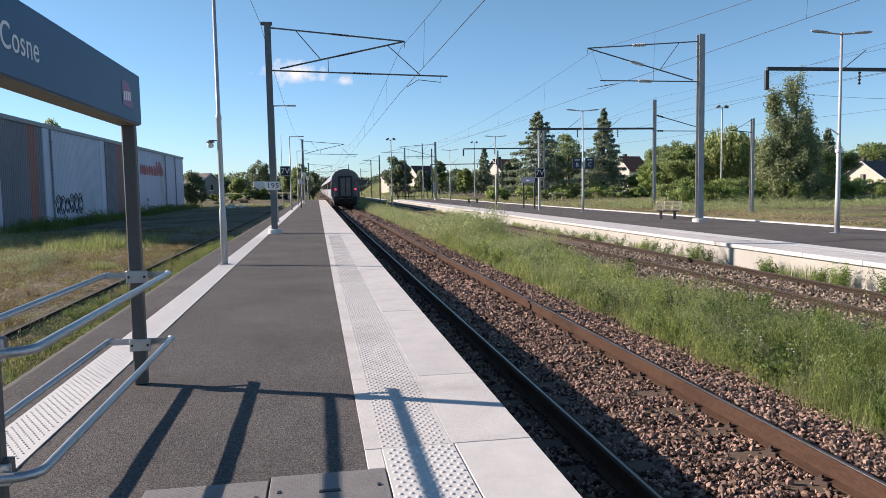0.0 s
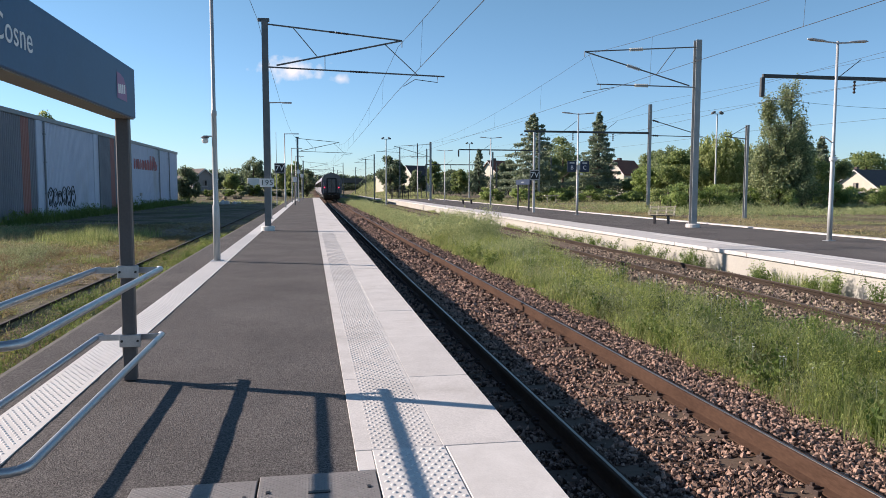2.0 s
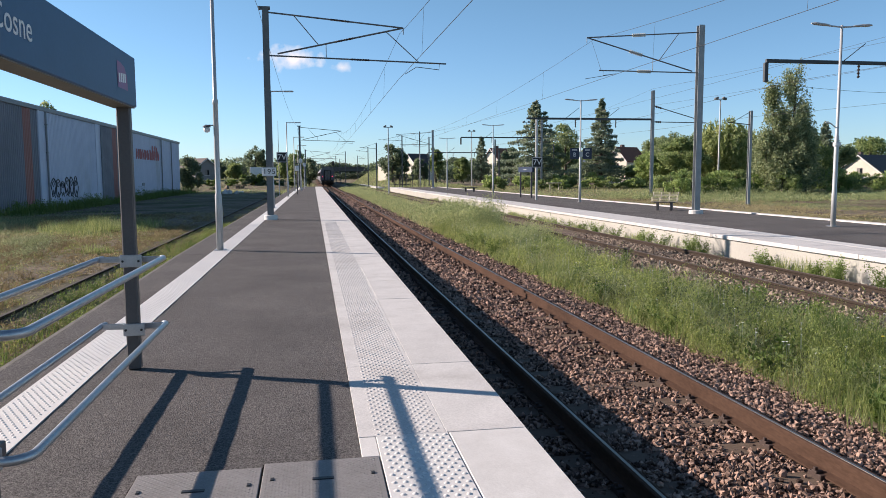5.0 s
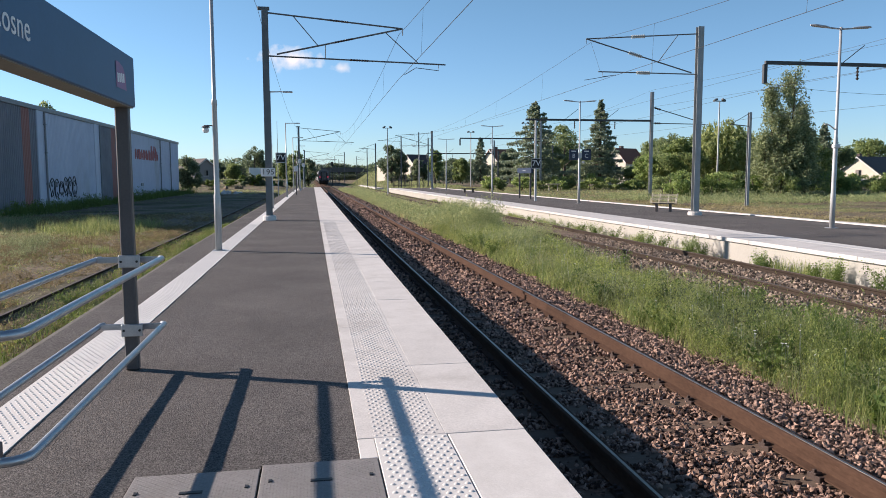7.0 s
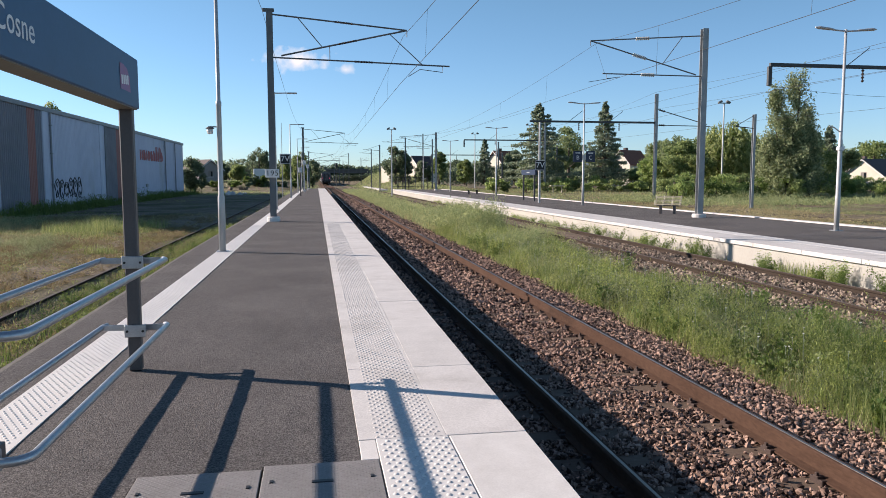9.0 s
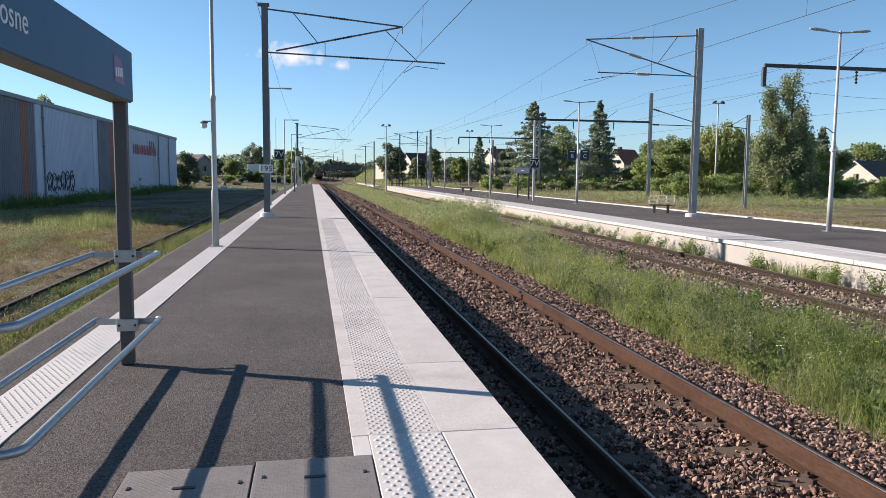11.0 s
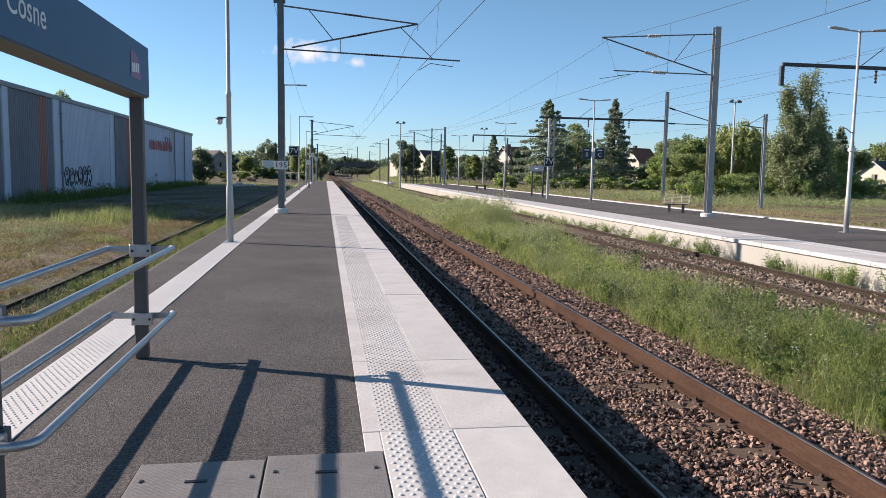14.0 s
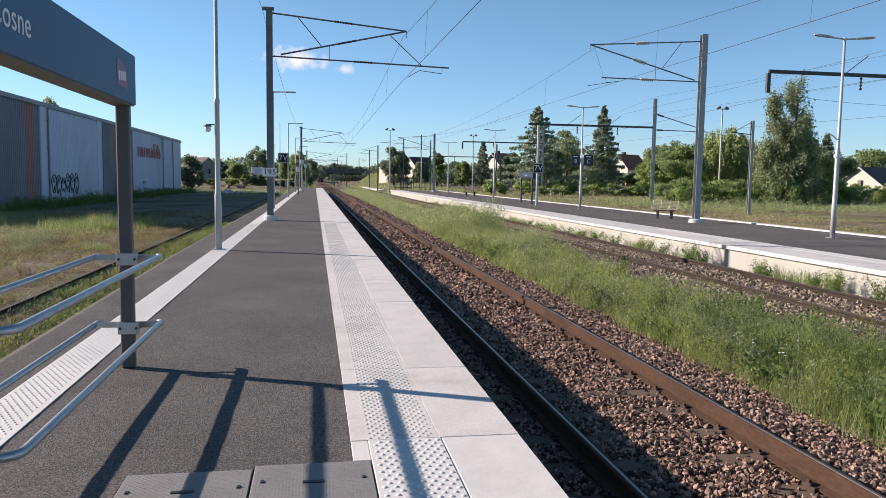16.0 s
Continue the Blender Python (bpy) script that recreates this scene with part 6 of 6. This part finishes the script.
herbs("leafy_weeds", patch(-16.5, -5.9, 9, 40, -0.62, 0.16, 0.4, 0.2, 49, 0.1), 6400, (0.06, 0.34), 0.14, 0.012, 15, GREYWEED, 809, "patches of grey-green weeds on the old sidings", 2.2)
herbs("dry_stalks", patch(-16.5, -4.6, 8, 42, -0.62, 0.5, 0.4, 0.3, 50, 0.2), 14000, (0.03, 0.17), 0.14, 0.013, 14, DRYBROWN, 810, "matted dry stalks over the old sidings", 2.6)
herbs("dry_stalks", patch(-16.5, -4.6, 8, 42, -0.62, 0.3, 0.4, 0.24, 56, 0.2), 7000, (0.03, 0.22), 0.14, 0.011, 14, GRASSDRY, 816, "bleached dry grass over the old sidings", 3.0)
herbs("dry_stalks", patch(-8.6, -4.55, 8, 31, -0.63, 0.55, 0.3, 1.4, 61, 0.1), 9000, (0.04, 0.20), 0.10, 0.010, 14, DRYBROWN, 821, "tufts of withered grass between the old rails", 2.8)
herbs("leafy_weeds", patch(-8.6, -4.55, 8, 31, -0.63, 0.2, 0.3, 1.0, 62, 0.1), 3600, (0.04, 0.20), 0.10, 0.010, 14, KERBWEED, 822, "small green weeds between the old rails", 2.0)
herbs("leafy_weeds", patch(4.9, 7.6, 27.5, 33, mid_z, 1.4, 0.7, 0.6, 63, 0.45), 3400, (0.8, 1.45), 0.22, 0.019, 24, MEADOW, 823, "dense waist-high stand of pale weeds between the tracks", 2.6)
herbs("dry_stalks", patch(19.2, 32, 18, 62, -0.62, 0.5, 0.4, 0.25, 51), 5200, (0.03, 0.18), 0.24, 0.020, 12, GRASSDRY, 811, "dry stalks on the disused sidings behind the platform", 2.4)
herbs("leafy_weeds", patch(24, 60, 46, 62, -0.5, 0.6, 0.8, 0.2, 52), 4200, (0.2, 0.8), 0.4, 0.036, 14, MEADOW, 812, "tall weeds before the scrub", 2.4)
herbs("leafy_weeds", patch(-16.9, -14.6, 40, 102, -0.66, 0.3, 0.4, 0.25, 53, 0.1), 1500, (0.3, 1.25), 0.30, 0.035, 22, WEED, 813, "tall dark weeds along the foot of the shed", 2.0)
herbs("leafy_weeds", patch(-10.6, -6.9, 18.5, 25, -0.62, 0.9, 0.8, 0.8, 57, 0.1), 2600, (0.10, 0.42), 0.16, 0.012, 18, GREYWEED, 817, "grey-green weed patch on the old sidings", 2.2)
blades("tall_grass", patch(-9.6, -5.6, 27.5, 32, -0.66, 0.45, 0.8, 0.6, 58), 8000, (0.2, 0.8), 0.006, GRASS, 818, "tall green tuft of grass on the old sidings", 0, 0.9)
blades("tall_grass", patch(-14.5, -10.0, 26, 33, -0.66, 0.4, 0.8, 0.5, 59), 4500, (0.2, 0.7), 0.006, GRASSDRY, 819, "tall pale dry grass before the shed", 0, 1.0)
herbs("leafy_weeds", patch(-15.5, -11.0, 27, 36, -0.64, 0.5, 0.8, 0.5, 60, 0.1), 1800, (0.2, 0.8), 0.2, 0.018, 18, GREYWEED, 820, "grey-green weeds before the shed", 2.2)


def flowers(name, n, box_, h, r, material, seed, label):
    rng = np.random.RandomState(seed)
    x, y = rng.uniform(box_[0], box_[1], n), rng.uniform(box_[2], box_[3], n)
    z = mid_z(x) + rng.uniform(*h, n)
    vs, fs = [], []
    for a, b, c in zip(x, y, z):
        k = len(vs)
        rr = r * rng.uniform(0.6, 1.3)
        vs.append((a, b, c + rr * 0.25))
        for q in range(7):
            vs.append((a + rr * math.cos(q * 0.9), b + rr * math.sin(q * 0.9), c + rng.uniform(-0.2, 0.2) * rr))
        fs += [(k, k + 1 + q, k + 1 + (q + 1) % 7) for q in range(7)]
        vs += [(a - 0.002, b, c), (a + 0.002, b, c), (a, b, c - 0.4)]
        fs.append((len(vs) - 3, len(vs) - 2, len(vs) - 1))
    tagged(soup(name, vs, fs, material), label, "flowers", kind="stuff")


PETAL = mat("white_petals", (0.72, 0.72, 0.66), (0.8, 0.8, 0.74), rough=0.7)
PETALY = mat("yellow_petals", (0.62, 0.46, 0.03), (0.7, 0.55, 0.05), rough=0.7)
flowers("white_flowers", 320, (4.9, 7.6, 4.5, 30), (0.30, 0.56), 0.014, PETAL, 501, "small white umbel flowers in the grass")
flowers("yellow_flowers", 34, (6.3, 6.9, 6.4, 7.4), (0.3, 0.5), 0.02, PETALY, 502, "cluster of small yellow flowers in the grass")

# ---- the long shed by the sidings ----
SHEDW = mat("white_sheet_cladding", (0.50, 0.54, 0.66), (0.60, 0.64, 0.76), rough=0.55, scale=0.6, fine=6, stretch=(1, 1, 0.25), spot=(0.42, 0.43, 0.45), spot_at=0.66)
SHEDG = mat("grey_sheet_cladding", (0.165, 0.17, 0.20), (0.225, 0.23, 0.265), rough=0.6, scale=0.6, fine=6, stretch=(1, 1, 0.25))
SHEDO = mat("orange_sheet_cladding", (0.31, 0.125, 0.105), (0.39, 0.165, 0.14), rough=0.6, scale=0.6, fine=6, stretch=(1, 1, 0.25))
TRIMG = mat("grey_flashing", (0.20, 0.21, 0.225), (0.26, 0.27, 0.285), rough=0.5, scale=2, fine=20)
REDPAINT = mat("red_spray_paint", (0.30, 0.035, 0.045), (0.40, 0.06, 0.065), rough=0.6)
ROOFRED = mat("red_brown_tiles", (0.20, 0.075, 0.045), (0.30, 0.12, 0.075), rough=0.85, scale=2, fine=12, bump=0.5, bump_scale=14)
ROOFDARK = mat("dark_slate", (0.06, 0.042, 0.038), (0.10, 0.072, 0.065), rough=0.7, scale=2, fine=12, bump=0.4, bump_scale=14)
# plaster darkened to grey: the wall's shade is put into its colour
SHADEPLASTER = mat("shaded_wall_plaster", (0.26, 0.25, 0.245), (0.34, 0.33, 0.32), rough=0.9, scale=1, fine=14, bump=0.2)
RENDER_W = mat("pale_wall_plaster", (0.66, 0.61, 0.50), (0.76, 0.71, 0.60), rough=0.9, scale=1, fine=14, bump=0.2)


def cladding(y0, y1, z0, z1, pitch=0.28, depth=0.045):
    bm = bmesh.new()
    n = max(1, round((y1 - y0) / pitch))
    p = (y1 - y0) / n
    prof = []
    for k in range(n):
        a = y0 + k * p
        prof += [(0.0, a), (0.0, a + p * 0.42), (depth, a + p * 0.55), (depth, a + p * 0.87)]
    prof.append((0.0, y1))
    lo = [bm.verts.new((x, y, z0)) for x, y in prof]
    hi = [bm.verts.new((x, y, z1)) for x, y in prof]
    for k in range(len(prof) - 1):
        bm.faces.new((lo[k], lo[k + 1], hi[k + 1], hi[k]))
    return bm


def make_shed():
    z0, top = -0.70, 5.66
    e = thing("warehouse", -17, 40, 0, "long low warehouse clad in white, grey and orange ribbed sheet", "warehouse")
    part("body", boxed(-26, -0.06, -5, 61.5, z0, 5.6), SHEDG, e)
    part("flashing", boxed(-26.1, 0.14, -5.1, 61.6, 5.62, 5.90, 0.02), TRIMG, e, "grey roof-edge flashing")
    for a, b, m in ((35, 48.6, SHEDG), (48.6, 49.9, SHEDO), (49.9, 51.0, SHEDG), (52.5, 63.6, SHEDW), (65.3, 68.8, SHEDG), (68.8, 70.2, SHEDO), (70.2, 73.6, SHEDG), (75.0, 89.2, SHEDW), (89.5, 95.2, SHEDW), (95.5, 101.5, SHEDW)):
        part("cladding", cladding(a - 40, b - 40, z0, 5.64), m, e)
    for a, b in ((51.0, 52.5), (63.6, 65.3), (73.6, 75.0), (43.4, 44.2)):
        part("pilaster", boxed(-0.04, 0.10, a - 40 + 0.02, b - 40 - 0.02, z0, 5.63, 0.02), SHEDW, e, "flat white corner panel")
    for y in (52.2, 64.9, 74.7, 89.35, 95.35):
        part("downpipe", tubed([(0.17, y - 40, z0), (0.17, y - 40, 5.6)], 0.06, 8), TRIMG, e)
        for z in (1.0, 3.0, 4.8):
            part("pipe_clip", boxed(0.1, 0.25, y - 40.08, y - 39.92, z - 0.04, z + 0.04), TRIMG, e)
    # painted company lettering as plain bars, and a black scrawl
    rr = random.Random(4)
    y = 77.4
    while y < 88.2:
        w = rr.uniform(0.5, 1.15)
        h = rr.choice((1.0, 1.05, 1.55))
        part("painted_bar", boxed(0.058, 0.064, y - 40, y - 40 + w * 0.6, 3.2, 3.2 + h), REDPAINT, e)
        part("painted_bar", boxed(0.057, 0.062, y - 40 + w * 0.55, y - 40 + w, 3.2 + h * 0.25 * rr.random(), 3.2 + h * rr.uniform(0.6, 0.95)), REDPAINT, e)
        y += w + 0.18
    for k in range(6):
        a = 52.9 + k * 0.95 - 40
        r2 = random.Random(20 + k)
        low, high = r2.uniform(0.02, 0.2), r2.uniform(1.15, 1.45)
        for cz, hz, wy, r in ((0.5 * (low + high), 0.5 * (high - low), 0.44, 0.034), (low + 0.68 * (high - low), 0.17, 0.16, 0.024)):
            pts = []
            for j in range(15):
                an = j / 14 * 2 * math.pi
                bulge = 1 + 0.22 * math.sin(3 * an + k * 1.7)
                pts.append((0.055, a + 0.45 + wy * bulge * math.cos(an), cz + hz * (1 + 0.12 * math.sin(2 * an + k)) * math.sin(an)))
            part("scrawl", tubed(pts, r, 5), BLACK, e, "black spray-painted scrawl")
        part("scrawl", tubed([(0.055, a + 0.2, low - 0.05), (0.055, a + 0.45, low + 0.4 * r2.uniform(0.6, 1.2)), (0.055, a + 0.72, low - 0.12)], 0.024, 5), BLACK, e)
    part("vent", boxed(0.03, 0.12, 79.6 - 40, 80.5 - 40, 0.55, 0.85, 0.02), TRIMG, e)


make_shed()


def house(x, y, base, w, d, eave, ridge, turn, wall, roof, label, windows=(), chimney=True):
    """A gabled house; the gable wall of width w faces -y before the turn."""
    e = thing("house", x, y, base, label, "house", turn=turn)
    bm = bmesh.new()
    sec = [(-w / 2, 0), (w / 2, 0), (w / 2, eave), (0, ridge), (-w / 2, eave)]
    part("wall", sweep(bm, sec, 0, d), wall, e)
    o = 0.35
    s = (ridge - eave) / (w / 2)
    for q in (-1, 1):
        bm = bmesh.new()
        pts = [(0, ridge + 0.02), (q * (w / 2 + o), eave - o * s + 0.02), (q * (w / 2 + o), eave - o * s + 0.2), (0, ridge + 0.22)]
        if q > 0:
            pts = pts[::-1]
        sweep(bm, pts, -o, d + o)
        bmesh.ops.recalc_face_normals(bm, faces=bm.faces)
        part("roof", bm, roof, e)
        bm = bmesh.new()
        pts = [(0, ridge - 0.02), (q * (w / 2 + o), eave - o * s - 0.02), (q * (w / 2 + o), eave - o * s + 0.14), (0, ridge + 0.14)]
        sweep(bm, pts, -o - 0.05, -o - 0.005)
        bmesh.ops.recalc_face_normals(bm, faces=bm.faces)
        part("bargeboard", bm, WHITE, e)
    for wx, wz, ww, wh in windows:
        win = part("window", boxed(wx - ww / 2, wx + ww / 2, -0.03, -0.005, wz, wz + wh), SHUTTER, e, "grey shuttered window")
        part("sill", boxed(wx - ww / 2 - 0.1, wx + ww / 2 + 0.1, -0.12, -0.006, wz - 0.1, wz - 0.005), WHITE, win)
        part("frame", boxed(wx + ww * 0.05, wx + ww / 2 - 0.06, -0.04, -0.032, wz + 0.06, wz + wh - 0.06), GLASS, win)
    if chimney:
        part("chimney", boxed(-w * 0.22, -w * 0.22 + 0.6, d * 0.35, d * 0.35 + 0.8, eave, ridge + 0.7, 0.03), ROOFDARK, e)
    return e


SHUTTER = mat("grey_shutter", (0.22, 0.20, 0.18), (0.28, 0.26, 0.24), rough=0.7)
house(84.0, 105, -2.1, 8.8, 9, 2.9, 6.3, -66, RENDER_W, ROOFDARK, "cream gabled house with a dark roof and shuttered window", ((0.2, 2.7, 0.9, 1.7), (-2.4, 0.6, 0.8, 1.1)))
house(60.9, 145, -1.0, 4.8, 6, 5.3, 7.9, -62, RENDER_W, ROOFRED, "pale house with red tiled gable roof among trees", ((0.0, 3.4, 0.9, 1.4),))
house(35.8, 150, 0.0, 5.0, 5, 4.4, 6.8, -62, RENDER_W, ROOFRED, "pale old house with tiled roof among trees", ((-1.2, 2.6, 0.9, 1.4), (1.2, 2.6, 0.9, 1.4)))
house(21.2, 168, 0.3, 5.4, 5, 3.6, 5.9, -62, RENDER_W, ROOFDARK, "pale house with steep slate roof behind the masts", ((-1.3, 2.2, 0.8, 1.2), (1.3, 2.2, 0.8, 1.2)), False)
house(-20.6, 154, 0.5, 5.0, 7, 2.6, 4.4, 35, SHADEPLASTER, ROOFDARK, "low house with a tiled roof beyond the shed, wall coloured as if shaded", ((0.0, 1.2, 0.9, 1.1),), False)
wl = thing("wall", 15.0, 168, 0.4, "long white garden wall on the slope", "wall", turn=-60)
part("wall_panel", boxed(-1.0, 2.6, -0.2, 0.2, 0, 3.4, 0.03), RENDER_W, wl)
part("coping", boxed(-1.1, 2.7, -0.28, 0.28, 3.404, 3.6, 0.03), WHITE, wl)
tr = thing("container", -9.6, 132, -0.2, "white box container parked in the yard", "container")
part("body", boxed(-0.95, 0.95, -1.0, 1.0, 0.9, 3.2, 0.05), WHITE, tr)
part("underframe", boxed(-1.0, 1.0, -0.9, 0.9, 0.0, 0.895), UNDER, tr)

# concrete colour darkened to stand for the bridge's backlit side
BRIDGE = mat("backlit_bridge_concrete", (0.09, 0.085, 0.08), (0.14, 0.13, 0.12), rough=0.9, scale=0.5, fine=4)
# road bridge across the line far ahead
br = thing("road_bridge", 6, 430, -0.8, "concrete road bridge over the line in the distance, coloured as if backlit", "bridge")
part("deck", boxed(-45, 45, -4, 4, 5.0, 6.6, 0.05), BRIDGE, br)
for s in (-1, 1):
    part("parapet", boxed(-45, 45, s * 4 - 0.15, s * 4 + 0.15, 6.604, 7.5), BRIDGE, br)
for xx in (-14, -2, 9, 20):
    part("pier", boxed(xx - 0.5, xx + 0.5, -3.5, 3.5, -0.2, 4.995), BRIDGE, br)

# signal beside the line
sg = thing("railway_signal", 5.2, 200, -0.8, "dark railway signal mast beside the track", "signal")
part("post", tubed([(0, 0, 0), (0, 0, 5.0)], 0.09, 8), MASTDARK, sg)
part("head", boxed(-0.3, 0.3, -0.1, 0.1, 5.0, 6.2, 0.05), BLACK, sg)

# yard clutter left of the platform end
for i, (x, y, w, h, m) in enumerate(((-9.5, 92, 0.9, 0.35, CONCRETE), (-10.6, 95, 1.2, 0.45, CONCRETE), (-9.0, 97, 0.7, 0.3, WHITE), (-13.0, 118, 2.2, 0.8, DIRT))):
    e = thing("rubble", x, y, -0.7, "pale heap of rubble lying in the yard grass", "rubble", "rubble heaps in the yard")
    rng = np.random.RandomState(600 + i)
    for q in range(5):
        v, f = stone_shape(600 + i * 7 + q)
        o = soup("block", v * w * 0.35 + np.array([rng.uniform(-w, w), rng.uniform(-w, w) * 0.6, h * 0.4]), f, m, e)

# bushes in the gardens before the cream house
for i in range(9):
    rr = np.random.RandomState(700 + i)
    broad_tree(58 + i * 2.6 + rr.uniform(-0.6, 0.6), 80 + rr.uniform(-3, 3) + i * 0.8, -0.5, rr.uniform(1.0, 2.3), rr.uniform(1.3, 2.2), (LEAF_BUSH, LEAF_MID)[i % 2], 700 + i,
               "dense green garden bush before the house", 1500, 0.13, 0.0, 16, "garden bushes", "bush", sq=0.3)

# older low platform edge and a gate-like fence beyond the island platform
e = thing("low_kerb", 11.35, 133, -1.1, "pale low concrete kerb of a disused platform in grass", "kerb")
for k in range(9):
    part("kerb_block", boxed(-0.15, 1.1, k * 6.0, k * 6.0 + 5.9, 0.0, 0.52, 0.03), CONCRETE, e)
e = thing("fence", 12.1, 114.2, -1.1, "low dark metal fence across the platform end", "fence")
for px_ in (0.0, 0.85, 1.7, 2.6):
    part("post", tubed([(px_, 0, 0), (px_, 0, 2.35)], 0.05, 8), BLACK, e)
for pz in (1.2, 2.2):
    part("bar", tubed([(0, 0.06, pz), (2.6, 0.06, pz)], 0.03, 6), BLACK, e)
for k in range(20):
    part("slat", boxed(0.08 + k * 0.13, 0.10 + k * 0.13, 0.085, 0.11, 0.9, 2.25), BLACK, e)

# bushes before the container and along the yard's end
for i in range(4):
    broad_tree(-11.2 + i * 1.05, 129.2 + 0.3 * (i % 2), 0.1, 1.9 + 0.25 * (i % 2), 1.1, (WEED, FARLEAF)[i % 2], 780 + i, "low green bush at the end of the yard", 1200, 0.15, 0.0, 14, "bushes at the yard's end", "bush", sq=0.3)
for i in range(12):
    rr = np.random.RandomState(740 + i)
    broad_tree(-19 + i * 1.5 + rr.uniform(-0.5, 0.5), 130 + rr.uniform(-2, 1), -0.2, rr.uniform(0.7, 1.5), rr.uniform(0.8, 1.3), (WEED, FARLEAF)[i % 2], 740 + i,
               "low green bush at the end of the yard", 900, 0.17, 0.0, 14, "bushes at the yard's end", "bush", sq=0.3)


def motions():
    rows = [(0.0, 75.5), (0.5, 83.0), (1.0, 90.5), (2.0, 105.3), (3.0, 121.0), (3.5, 129.0), (6.0, 172.0), (7.0, 190.0), (8.0, 208.0), (9.0, 226.0), (11.5, 271.0), (14.0, 316.0), (16.0, 352.0)]
    walk(TRAIN, [(t, pose(AXIS1, y, RAIL)) for t, y in rows])


motions()
